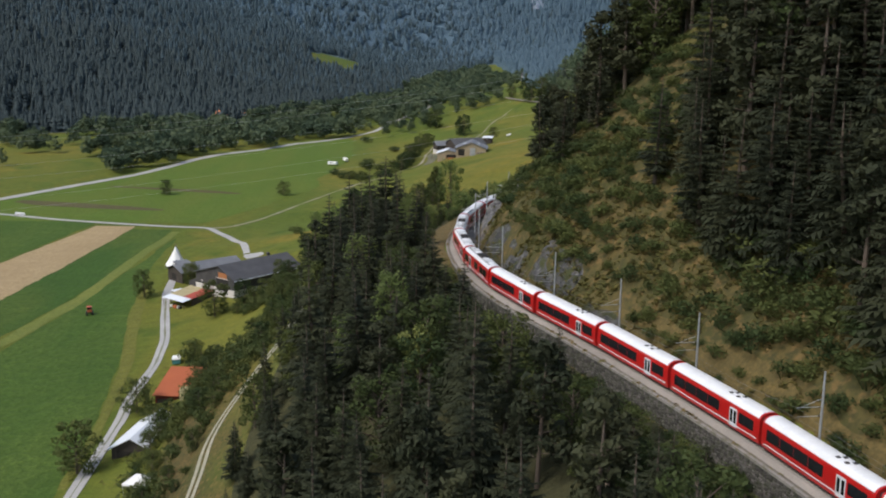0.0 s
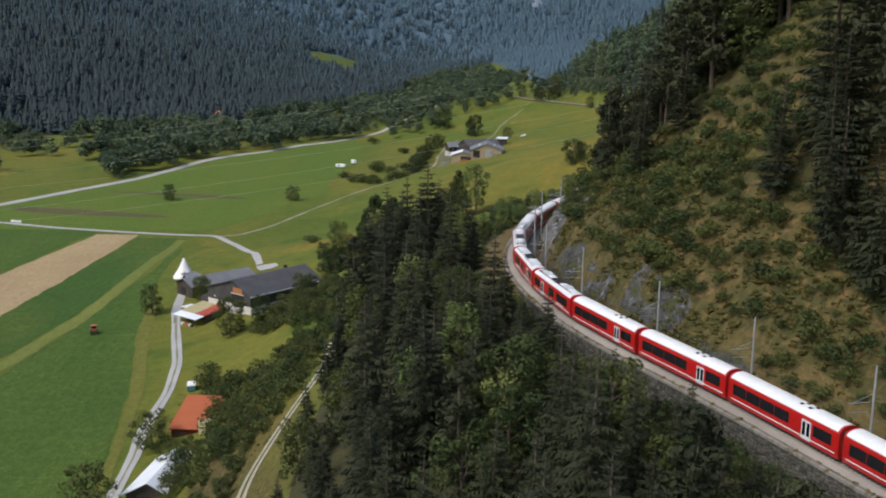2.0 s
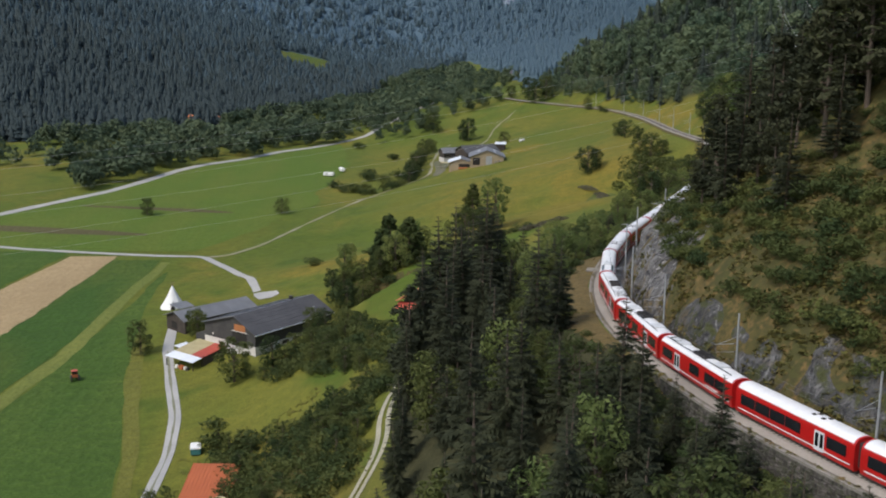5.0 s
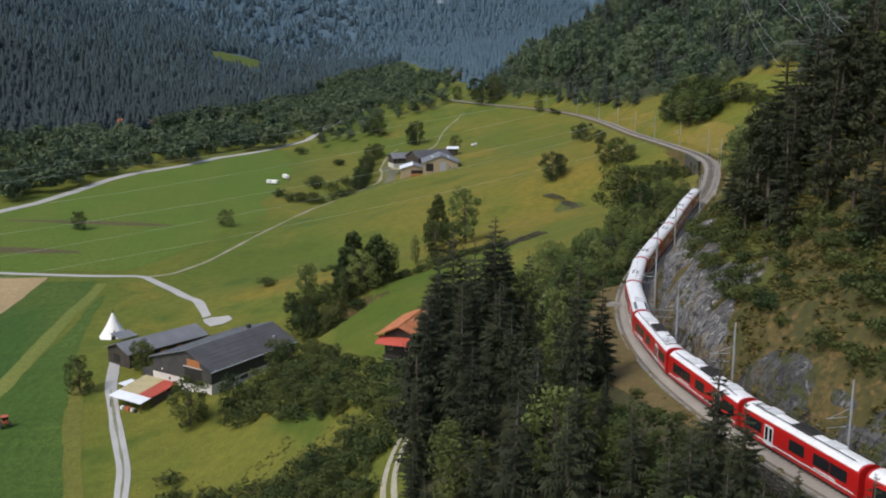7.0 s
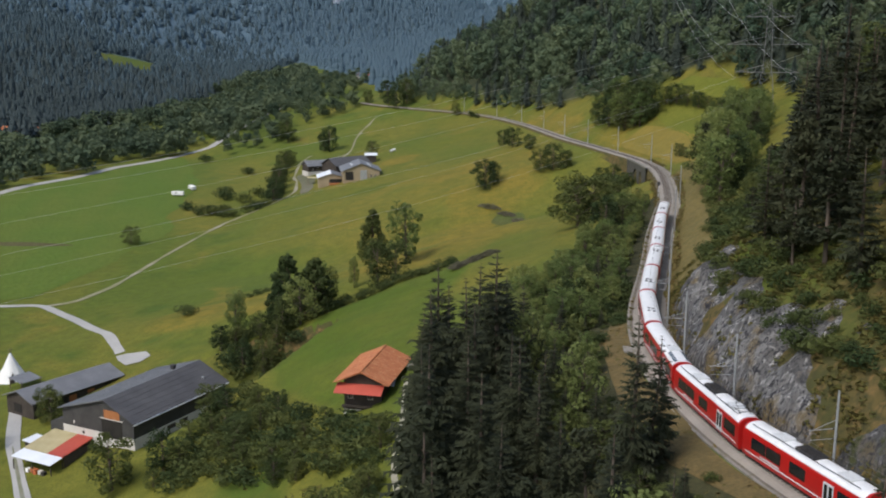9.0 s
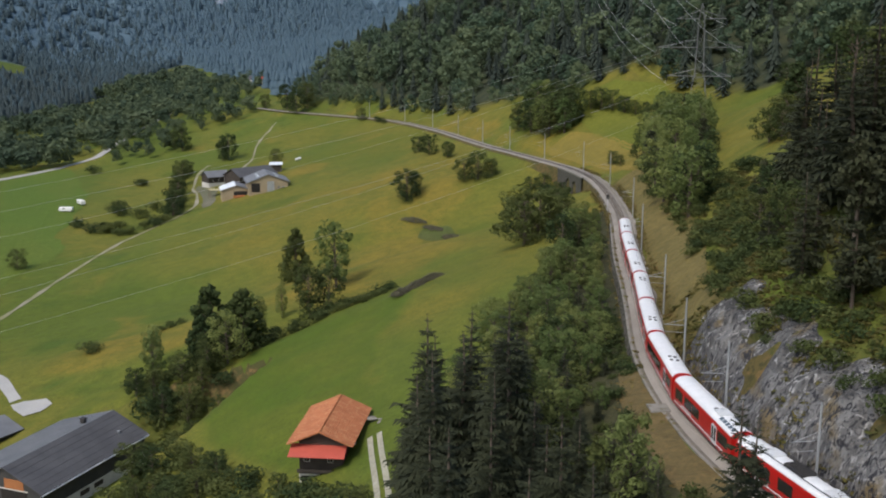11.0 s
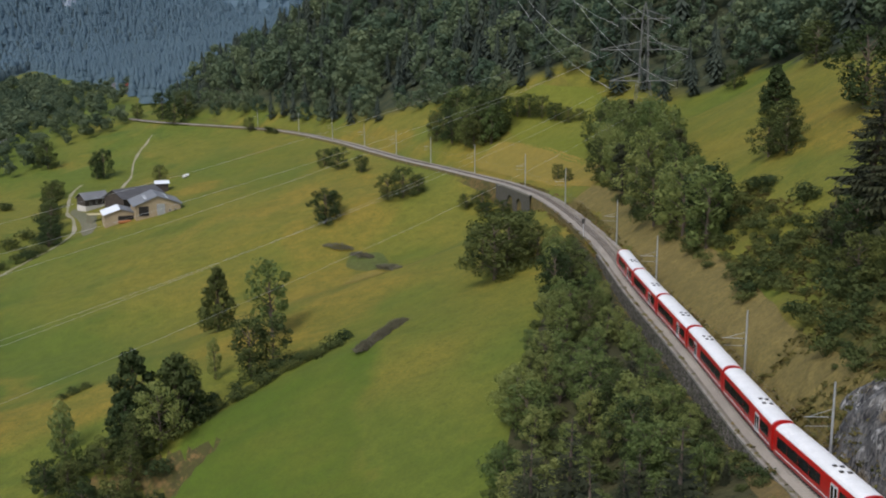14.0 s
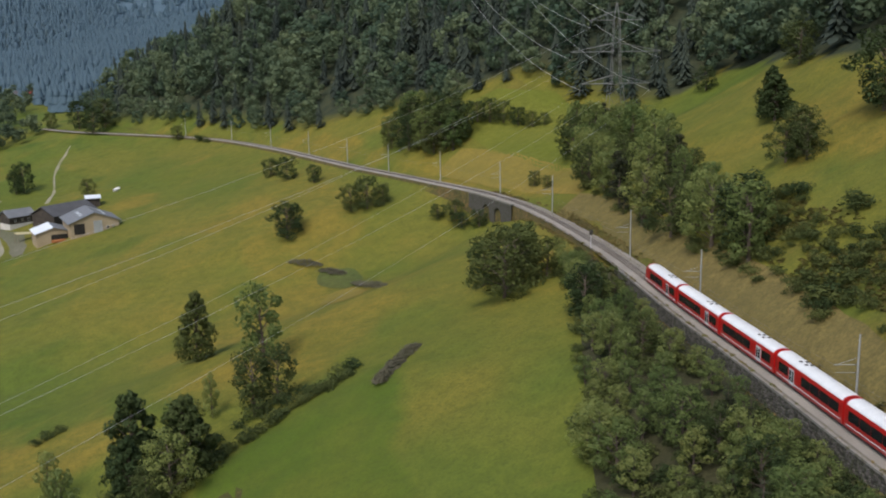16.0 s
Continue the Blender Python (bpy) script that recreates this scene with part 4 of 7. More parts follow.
def wood(name, spots, shapes, material, label, category):
    """Many trees in one mesh: spots of x, y, height, width."""
    rng = np.random.default_rng(len(spots))
    verts, faces, n = [], [], 0
    for x, y, h, w in spots:
        v, f = shapes[int(rng.integers(len(shapes)))]
        a = rng.uniform(0, 6.28)
        c, s = math.cos(a), math.sin(a)
        verts.append(np.stack([(v[:, 0] * c - v[:, 1] * s) * h * w + x, (v[:, 0] * s + v[:, 1] * c) * h * w + y, v[:, 2] * h + ground_at(x, y) - 0.2], -1))
        faces.append(f + n)
        n += len(v)
    me = bpy.data.meshes.new(name)
    V, Fc = np.concatenate(verts), np.concatenate(faces)
    me.vertices.add(len(V))
    me.vertices.foreach_set("co", V.ravel())
    me.loops.add(Fc.size)
    me.loops.foreach_set("vertex_index", Fc.ravel())
    me.polygons.add(len(Fc))
    me.polygons.foreach_set("loop_start", np.arange(0, Fc.size, 3))
    me.update(calc_edges=True)
    tone = np.concatenate([np.full(len(v), rng.uniform(), np.float32) for v in verts])
    me.attributes.new("tone", "FLOAT", "POINT").data.foreach_set("value", tone)
    me.materials.append(material)
    return tagged(new(name, me), label, category, kind="stuff")


frng = np.random.default_rng(99)
CONIFERS = [small_conifer(frng, k) for k in (4, 5, 5, 6)]
SMALL_FIRS = [small_conifer(frng, k) for k in (3, 3, 4)]
BROADS = [small_broad(frng, 420, 0.046) for _ in range(5)]
FAR_BROADS = [small_broad(frng, 140, 0.075) for _ in range(5)]

# hillside woods above the upper line
spots_c, spots_b = [], []
for x, y, u in scatter(6, 335, 980, lambda y: float(np.interp(y, WOOD_FOOT_Y, WOOD_FOOT_U)), 235, 8.9, 24000):
    if in_poly(x, y, UPPER_MEADOW) or math.hypot(x - 136, y - 458) < 7:
        continue
    edge = u < float(np.interp(y, WOOD_FOOT_Y, WOOD_FOOT_U)) + 16
    pick = frng.uniform()
    if pick + 0.42 * float(value_noise(x, y, 48, 46)) < (0.78 if edge else 0.55):
        spots_b.append((x, y, frng.uniform(9, 16) if edge else frng.uniform(15, 25), frng.uniform(0.95, 1.25)))
    else:
        spots_c.append((x, y, frng.uniform(13, 20) if edge else frng.uniform(17, 28), frng.uniform(1.1, 1.4)))
wood("hillside_conifers", spots_c, [hill_fir(frng, k) for k in (12, 13, 14, 15)], MAT_HILLFIR_HAZY, "dense dark conifers covering the upper hillside", "forest")
wood("hillside_broadleaves", spots_b, [hill_broad(frng) for _ in range(6)], MAT_HILL_HAZY, "green broad-leaved trees along the hillside wood's edge", "forest")

# trees on the spur below the upper line and round the hamlet
belt = []
for poly, gap in (([(-55, 790), (-14, 783), (16, 826), (40, 850), (30, 900), (60, 1000), (20, 1080), (-60, 1060), (-70, 900)], 10.5), ([(60, 1085), (120, 1085), (140, 1160), (50, 1200)], 13.0), ([(-5, 1040), (40, 1095), (60, 1190), (-20, 1300), (-60, 1180)], 10.0)):
    belt += [(x, y, frng.uniform(8, 15), frng.uniform(1.1, 1.5)) for x, y in scatter_in(int(gap), poly, gap, 3000) if float(value_noise(x, y, 45, 44)) > -0.35]
wood("spur_trees", belt, BROADS, MAT_RIVER, "dark green broad-leaved trees on the spur of the slope", "forest")

# riverside trees in the valley
def road_far_x(y):
    return float(np.interp(y, (480, 533, 598, 634, 674, 695, 734, 779, 824, 900), (-262, -237, -201, -179, -172, -158, -128, -93, -67, -45)))


river = []
for _ in range(5200):
    y = frng.uniform(560, 1500)
    x = frng.uniform(-420, 40)
    if x > float(np.interp(y, TOE_Y, TOE_X)) - 8 and x < (road_far_x(y) - 9 if y < 860 else float(np.interp(y, (860, 1000, 1500), (-45, 10, 60)))):
        dense = float(value_noise(x, y, 60, 41)) + 0.5 * float(value_noise(x, y, 22, 42))
        if ((x + 213) / 26) ** 2 + ((y - 925) / 40) ** 2 > 1 and ((x + 322) / 30) ** 2 + ((y - 832) / 26) ** 2 > 1 and ((x + 62) / 34) ** 2 + ((y - 1220) / 110) ** 2 > 1 and dense > (0.12 if y < 800 else -0.3) + frng.uniform(-0.25, 0.25):
            river.append((x, y, frng.uniform(9, 19), frng.uniform(1.0, 1.4)))
wood("riverside_trees", river, FAR_BROADS, MAT_RIVER, "dark green broad-leaved trees along the river in the valley", "forest")

# forest across the valley, in three distance bands of growing painted haze
far, middle, nearfar = [], [], []
for _ in range(92000):
    y = 700 + 2500 * frng.uniform() ** 1.5
    x = frng.uniform(-1100, 500)
    o = (float(np.interp(y, TOE_Y, TOE_X)) - x) * 0.62
    if o < 4 or o > 620:
        continue
    if y / max(1, abs(x)) < 1.2:
        continue
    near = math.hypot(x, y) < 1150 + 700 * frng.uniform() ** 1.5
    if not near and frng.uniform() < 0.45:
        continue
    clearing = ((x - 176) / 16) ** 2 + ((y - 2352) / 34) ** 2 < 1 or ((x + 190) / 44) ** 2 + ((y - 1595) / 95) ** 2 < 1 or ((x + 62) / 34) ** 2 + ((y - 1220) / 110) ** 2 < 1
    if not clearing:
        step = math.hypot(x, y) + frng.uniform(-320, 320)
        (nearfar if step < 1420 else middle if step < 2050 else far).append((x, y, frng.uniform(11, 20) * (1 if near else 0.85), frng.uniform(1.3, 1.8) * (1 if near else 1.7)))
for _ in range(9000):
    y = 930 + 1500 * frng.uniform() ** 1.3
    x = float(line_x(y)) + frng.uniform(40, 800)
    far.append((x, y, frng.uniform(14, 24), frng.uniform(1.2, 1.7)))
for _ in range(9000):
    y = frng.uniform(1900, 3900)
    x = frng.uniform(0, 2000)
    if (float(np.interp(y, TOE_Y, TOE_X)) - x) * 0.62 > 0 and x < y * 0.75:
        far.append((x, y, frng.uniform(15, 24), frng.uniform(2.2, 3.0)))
wood("valley_forest", nearfar, CONIFERS, MAT_FAR_HAZY, "dark spruce forest on the mountain across the valley", "forest")
wood("slope_forest", middle, CONIFERS, MAT_MID_HAZY, "spruce forest on the lower mountain side, blued by painted haze", "forest")
wood("mountain_forest", far, SMALL_FIRS, MAT_FAR2_HAZY, "distant conifer forest on the mountain, blued by painted haze", "forest")

# tufts of grass and low scrub over the steep slopes
tufts = []
for _ in range(30000):
    y = trng.uniform(70, 350)
    u = trng.uniform(4.2, 34)
    if u > edge_above(min(y, 300)) + 8 or (y < 150 and u < 9 and trng.uniform() < 0.6):
        continue
    x = float(line_x(y)) + u
    if y > 285 and u < 15:
        continue
    if float(value_noise(x, y, 6, 35)) + 0.5 * float(value_noise(x, y, 2.2, 36)) > -0.1 and len(tufts) < 9000:
        tufts.append((x, y, trng.uniform(0.35, 1.1), trng.uniform(1.3, 2.4)))


def tuft_shape(rng):
    s = Soup()
    leaf_cloud(s, rng, (0, 0, 0.3), (0.3, 0.3, 0.35), 11, 0.24)
    f = np.array(s.f)
    return np.concatenate(s.v), np.concatenate([f[:, :3], f[:, (0, 2, 3)]])


MAT_TUFT = leafy("slope_scrub", (0.06, 0.072, 0.022), (0.14, 0.11, 0.035), (0.12, 0.105, 0.03), 0.25)
wood("slope_scrub", tufts, [tuft_shape(frng) for _ in range(5)], MAT_TUFT, "low olive and yellowish scrub and grass tufts on the steep slope", "undergrowth")

# brown and yellow weeds along the edge of the path and the foot of the bank
weeds = []
for _ in range(13000):
    y = trng.uniform(66, 470)
    side = trng.uniform()
    u = (-trng.uniform(3.3, 8.0) if 200 < y < 264 and trng.uniform() < 0.7 else -WALL + trng.normal(-0.35, 0.4)) if side < 0.6 else trng.uniform(3.3, 5.2)
    if u < -2.6 or u > 3:
        x = float(line_x(y)) + u
        if float(value_noise(x, y, 5, 37)) + trng.uniform(-0.5, 0.5) > -0.1 and len(weeds) < 6500:
            weeds.append((x, y, trng.uniform(0.3, 0.9), trng.uniform(1.0, 2.0)))
MAT_WEED = leafy("dry_weeds", (0.15, 0.1, 0.04), (0.2, 0.155, 0.06), (0.09, 0.1, 0.03), 0.2)
wood("trackside_weeds", weeds, [tuft_shape(frng) for _ in range(5)], MAT_WEED, "brown and yellow weeds along the edge of the railway", "undergrowth")
# rank grass on the rough meadow under the sheds and along the field edges
rank = []
for _ in range(12000):
    x, y = trng.uniform(-82, -36), trng.uniform(196, 300)
    if float(value_noise(x, y, 7, 38)) + 0.6 * float(value_noise(x, y, 2.5, 39)) > 0.25 and float(line_x(y)) + edge_below(y) > x and len(rank) < 2200:
        rank.append((x, y, trng.uniform(0.25, 0.7), trng.uniform(1.4, 2.6)))
MAT_RANK = leafy("rank_grass", (0.1, 0.11, 0.03), (0.17, 0.15, 0.045), (0.13, 0.12, 0.035), 0.25)
wood("rank_grass", rank, [tuft_shape(frng) for _ in range(5)], MAT_RANK, "tufts of rank yellowish grass on the rough meadow", "grass")

# ---- single trees and bushes ----
SPRUCES = [(-21.6, 263, 25), (-18.9, 268, 20), (-16.4, 248.2, 24), (-14.1, 251, 19), (-8, 215.6, 15), (-18.5, 229.6, 17), (-23.2, 236.1, 19), (-25.9, 251.9, 20), (-11.5, 212.6, 20), (22.5, 98, 12), (1.8, 137.3, 18), (-5, 182, 18.3), (-3, 178.5, 15), (-8.5, 177, 16), (1.4, 164.5, 13.5), (8.3, 143.2, 12), (3.4, 160, 9.5), (-1, 172, 11), (14, 131, 12)]
for i, (x, y, h) in enumerate(SPRUCES):
    plant("spruce", x, y, h, 1.05, i)
BIRCHES = [(-9.9, 168.8, 14), (-16.1, 164.6, 13), (-4.8, 147.8, 13), (-17.8, 195.6, 14), (-10.4, 231.5, 11), (-11.6, 252, 12)]
for i, (x, y, h) in enumerate(BIRCHES):
    plant("birch", x, y, h, 0.95, i)
for x, y, h, w, v in ((-8.2, 436, 17.2, 0.95, 0), (-37.5, 381.5, 18, 1.0, 1), (-31.5, 372.5, 15.5, 1.15, 2), (-40.5, 374, 13, 1.1, 0)):
    plant("cone", x, y, h, w, v)
# hedge along the edge of the mown meadow
for k in range(17):
    bush(-25.5 + 1.85 * k + trng.uniform(-0.4, 0.4), 375.5 + 0.42 * k + trng.uniform(-0.5, 0.5), trng.uniform(1.8, 3.0), 1.3)
POPLARS = [(-18.7, 396.1, 9), (-51.1, 373.7, 13.2), (-50.6, 390, 11)]
for x, y, h in POPLARS:
    plant("broad", x, y, h, 0.85, 3)
HEDGE_TREES = [(-1.5, 412, 18.5), (-13.3, 387.6, 13), (-8.4, 388, 11.4), (-30.5, 378, 14), (-27.7, 383.6, 11), (-49.9, 363.2, 9), (-35.5, 368, 12), (-40, 366, 10), (-45, 360, 9)]
for i, (x, y, h) in enumerate(HEDGE_TREES):
    plant("broad" if i % 3 == 0 else "dense", x, y, h, 1.0, i)
MEADOW_TREES = [(46.8, 511, 11.9), (51.5, 515.7, 8), (73.3, 506.2, 11), (69.2, 509.8, 9), (78, 504, 7), (76.7, 579, 9.5), (77.6, 597.7, 7.7), (78.7, 558.8, 7), (41.6, 384, 15), (48, 390, 13), (46.5, 399, 11), (55, 398, 11), (61.2, 405.3, 9), (38.5, 354, 10), (43.7, 357, 8), (86.1, 460, 5.5), (85.5, 471.8, 6.5), (84, 466, 5), (83, 478, 5), (52, 383, 9)]
for i, (x, y, h) in enumerate(MEADOW_TREES):
    plant("dense", x, y, h, 1.25 if h > 8 else 1.5, i)
FARM_TREES = [(5.4, 728.5, 15.2), (2.5, 731, 12), (25, 684, 7.3), (-24.5, 688, 11.5), (-28.6, 638, 12), (-32.5, 611, 10), (-30, 625, 10), (-27, 655, 10), (-26, 670, 9), (-18, 716.9, 8.5), (-15.7, 787.1, 15), (-19.5, 800, 11), (56.5, 834.7, 17), (67, 816.1, 17), (57.9, 806, 15), (45.7, 859, 10), (85.5, 740.9, 8), (-92.9, 550.3, 8.1), (-156.2, 548, 8.9), (-108.2, 348.3, 10.3), (-79.5, 246, 9.5), (-82.5, 212.5, 13), (-93.5, 357, 8.5), (-21.4, 706, 11), (-76.2, 317.5, 12), (-66, 315, 9.5), (-57, 332, 7), (-95.3, 361.5, 8)]
for i, (x, y, h) in enumerate(FARM_TREES):
    plant("dense", x, y, h, 1.2, i)
UPPER_TREES = [(121, 384.5, 12.5), (94.5, 352.5, 9.5), (91, 349, 8.5), (117.5, 380, 11.5), (98, 357, 9), (92, 355, 8.5), (103.5, 341, 17), (151, 401, 12), (162.8, 446, 8), (126.5, 521, 8), (128.5, 516, 9), (131, 511, 8.5), (133, 505, 7), (134.5, 499, 6), (136, 494, 4.6), (103.4, 456, 5), (101.4, 447, 4)]
for i, (x, y, h) in enumerate(UPPER_TREES):
    plant("cone" if i in (0, 3) else "dense", x, y, h, 1.25, i)
ROADSIDE_BUSHES = [(-55.5, 647.1, 6.5), (-60.9, 603.7, 6), (-66.4, 604.7, 5.5), (-55.2, 609.4, 4.3), (-40.7, 607, 6), (-42.9, 715.1, 5), (-51.4, 591.5, 4.6), (-45.7, 597, 4.7), (-54.9, 636.4, 7), (-61, 600, 6), (-46.7, 625, 6), (-37, 603, 5), (-34, 618, 6), (-31, 632, 6), (-29, 648, 6), (-28, 662, 6), (-41, 598, 5), (-56, 592, 4.5), (-72.9, 619.9, 6), (-38.9, 635.5, 7), (-29.5, 659.3, 8), (-67.9, 775.5, 6), (-42.4, 712.1, 4.6), (91.1, 724.4, 5), (92.3, 716.8, 4), (13.1, 851.7, 7), (41.8, 305.5, 2.5)]
for x, y, h in ROADSIDE_BUSHES:
    bush(x, y, h, 1.3)
MEADOW_BUSHES = [(3, 383.9, 3.6), (6.5, 386, 3.0), (-3.9, 384.7, 2.4), (-8.5, 384.9, 2.7), (-13, 385, 2.2), (-16.9, 385.8, 2.2), (-22.5, 384.2, 2.2), (-27, 379, 2.6), (-65.6, 419.3, 4.2), (-49.1, 356.2, 3.3), (-76.6, 291.8, 4), (-70, 269.5, 4.3), (-75.7, 281.6, 4.5), (48, 478, 1.4), (-44.8, 422, 2.6), (-42, 423, 2.2), (-47, 421, 2.0)]
for x, y, h in MEADOW_BUSHES:
    bush(x, y, h, 1.4)
# heaps of cut, dried brushwood in the hollow and along the field edge
MAT_BRUSH = leafy("dead_brushwood", (0.1, 0.095, 0.065), (0.17, 0.15, 0.11), (0.12, 0.12, 0.07), 0.1)


def brush_heap(x, y, h, wide, turn):
    rng = np.random.default_rng(int(y * 10))
    s = Soup()
    for _ in range(150):
        a, r = rng.uniform(0, 6.28), rng.uniform(0, 1) ** 0.5
        p = np.array([math.cos(a) * r * wide, math.sin(a) * r * wide * 0.35, h * (0.15 + 0.7 * rng.uniform() * (1 - r * r))])
        d = rng.normal(size=3) * (1.0, 0.5, 0.25)
        tube(s, [tuple(p - d * 0.9), tuple(p + d * 0.9)], [0.05, 0.02], 4)
        leaf_cloud(s, rng, p, (0.5, 0.4, 0.3), 9, 0.2)
    ob = new("brush_heap", s.mesh("brush_heap", MAT_BRUSH))
    ob.matrix_basis = pose(x, y, ground_at(x, y) - 0.05, 0, 0, turn)
    return tagged(ob, "heap of grey-brown cut brushwood lying in the meadow", "brushwood", "brush heaps")


for x, y, h, w, turn in ((43.5, 490, 2.2, 6, -62), (47.5, 479, 2.0, 5.5, -70), (47, 459, 1.6, 4.5, -75), (44, 447, 1.8, 5.5, -72), (40.5, 437, 1.5, 4.5, -72), (5.5, 371, 1.8, 4, 38), (10.5, 375, 1.9, 4.5, 36), (15.5, 378.5, 1.7, 4.5, 34)):
    brush_heap(x, y, h, w, turn)
# scrub round the farm and on the slope above the sheds
for poly, gap, lo, hi in (
    ([(-69, 312), (-58, 330), (-48, 332), (-37, 300), (-27, 280), (-31, 262), (-44, 282), (-58, 300)], 3.0, 2.8, 5.2),
    ([(-76, 286), (-66, 242), (-60, 214), (-48, 203), (-42, 228), (-44, 262), (-60, 274)], 3.1, 2.0, 5.5),
    ([(-72, 236), (-66, 196), (-54, 170), (-48, 186), (-50, 205), (-58, 218)], 3.4, 2.0, 5.0),
    ([(-50, 196), (-43, 206), (-38, 214), (-37, 232), (-33, 243), (-31, 258), (-40, 262), (-44, 240), (-48, 214)], 2.9, 2.0, 5.0),
    ([(-58, 384), (-50, 352), (-38, 356), (-34, 372), (-46, 380)], 4.0, 3.0, 6.0),
):
    for x, y in scatter_in(int(gap * 10), poly, gap, 2500):
        pick = trng.uniform()
        if pick < 0.36:
            plant("dense", x, y, trng.uniform(lo, hi) * 1.2, 1.3)
        else:
            bush(x, y, trng.uniform(lo, hi) * 0.9, 1.3)

# weeds and bushes at the foot of the retaining wall
for s in np.arange(70.0, 300.0, 2.1):
    y = s + trng.uniform(-0.8, 0.8)
    if 200 < y < 262:
        continue
    bush(float(line_x(y)) - trng.uniform(WALL + 0.9, WALL + 2.6), y, trng.uniform(0.7, 2.5), 1.3)
# undergrowth among the trees beside the upper meadow
for x, y in scatter_in(9, UPPER_CLUMP, 4.2):
    bush(x, y, trng.uniform(1.5, 4.0), 1.3)
for x, y, u in scatter(11, 262, 345, 13, lambda y: 30, 3.2, 1500):
    if trng.uniform() < 0.6:
        bush(x, y, trng.uniform(1.2, 4.2), 1.25)


# ---- the trees and bushes past the countable number, joined ----
def join_rest(name, items, label, category):
    data, verts, faces, n = {}, [], [], 0
    for me, m in items:
        if me.name not in data:
            me.calc_loop_triangles()
            v, f = np.empty(len(me.vertices) * 3), np.empty(len(me.loop_triangles) * 3, int)
            me.vertices.foreach_get("co", v)
            me.loop_triangles.foreach_get("vertices", f)
            data[me.name] = (v.reshape(-1, 3), f.reshape(-1, 3))
        v, f = data[me.name]
        verts.append(v @ m[:3, :3].T + m[:3, 3])
        faces.append(f + n)
        n += len(v)
    V, Fc = np.concatenate(verts), np.concatenate(faces)
    me = bpy.data.meshes.new(name)
    me.vertices.add(len(V))
    me.vertices.foreach_set("co", V.ravel())
    me.loops.add(Fc.size)
    me.loops.foreach_set("vertex_index", Fc.ravel())
    me.polygons.add(len(Fc))
    me.polygons.foreach_set("loop_start", np.arange(0, Fc.size, 3))
    me.update(calc_edges=True)
    trand = np.random.default_rng(len(items))
    tone = np.concatenate([np.full(len(v), trand.uniform(), np.float32) for v in verts])
    me.attributes.new("tone", "FLOAT", "POINT").data.foreach_set("value", tone)
    me.materials.append(items[0][0].materials[0])
    return tagged(new(name, me), label, category, kind="stuff")


REST_LABEL = {"bush": "dense green bushes and undergrowth on the slopes", "leafy_tree": "further broad-leaved trees on the slopes", "spruce_tree": "further dark spruces on the slopes", "pine_tree": "further dark pines above the railway"}
for (name, kind), items in joined_rest.items():
    join_rest("undergrowth" if name == "bush" else "mixed_wood" if kind != "trunk" else "wood_trunks", items, REST_LABEL[name], "undergrowth" if name == "bush" else "forest")

# ---- railway ----


def _arc():
    y = np.arange(-150, 1000, 0.5)
    x = line_x(y)
    s = np.r_[0, np.cumsum(np.hypot(np.diff(x), np.diff(y)))]
    return s, x, y


ARC_S, _, ARC_Y = _arc()


def along(s):
    """Place and sideways direction (towards the hill) at s metres along the line."""
    y = float(np.interp(s, ARC_S, ARC_Y))
    x = float(line_x(y))
    dx = float(line_x(y + 1) - line_x(y - 1)) / 2
    n = math.hypot(1, dx)
    return np.array([x, y, float(line_z(y))]), np.array([1 / n, -dx / n, 0]), np.array([dx / n, 1 / n, 0])


def s_of(y):
    return float(np.interp(y, ARC_Y, ARC_S))


def sweep(name, profile, s0, s1, material, step=2.0, closed=False, label="", category="", kind="", parent=None):
    """Sweeps a profile of (sideways, up) points along the line."""
    ss = np.arange(s0, s1 + 0.01, step)
    V = []
    for s in ss:
        p, n, _ = along(s)
        V += [p + n * a + np.array([0, 0, b]) for a, b in profile]
    m = len(profile)
    faces = [(i * m + j, i * m + (j + 1) % m, (i + 1) * m + (j + 1) % m, (i + 1) * m + j) for i in range(len(ss) - 1) for j in range(m if closed else m - 1)]
    ob = new(name, mesh_from(name, V, faces, material))
    if parent:
        ob.parent = parent
    return tagged(ob, label, category, kind=kind)


S0, S1 = s_of(30), s_of(860)
railway = thing("railway_track", "single metre-gauge railway track on grey ballast", "railway track")
sweep("ballast", [(-2.3, -0.5), (-1.45, -0.12), (1.45, -0.12), (2.3, -0.5)], S0, S1, MAT_BALLAST, parent=railway)
for side in (-0.535, 0.535):
    sweep("rail", [(side - 0.05, -0.1), (side - 0.035, 0.05), (side + 0.035, 0.05), (side + 0.05, -0.1)], S0, S1, MAT_RAIL, parent=railway)
sl = Soup()
for s in np.arange(S0, S1, 0.65):
    p, n, d = along(s)
    c = [p + n * a + d * b + np.array([0, 0, h]) for h in (-0.2, -0.07) for a, b in ((-0.95, -0.11), (0.95, -0.11), (0.95, 0.11), (-0.95, 0.11))]
    sl.add(c, [(4, 5, 6, 7), (0, 1, 5, 4), (1, 2, 6, 5), (2, 3, 7, 6), (3, 0, 4, 7)])
MAT_SLEEPER = mottled("sleepers", (0.14, 0.12, 0.1), (0.2, 0.18, 0.16), 0.5, 5, 0.9)
tagged(part("sleeper_bed", sl.mesh("sleeper_bed", MAT_SLEEPER), railway), kind="stuff")

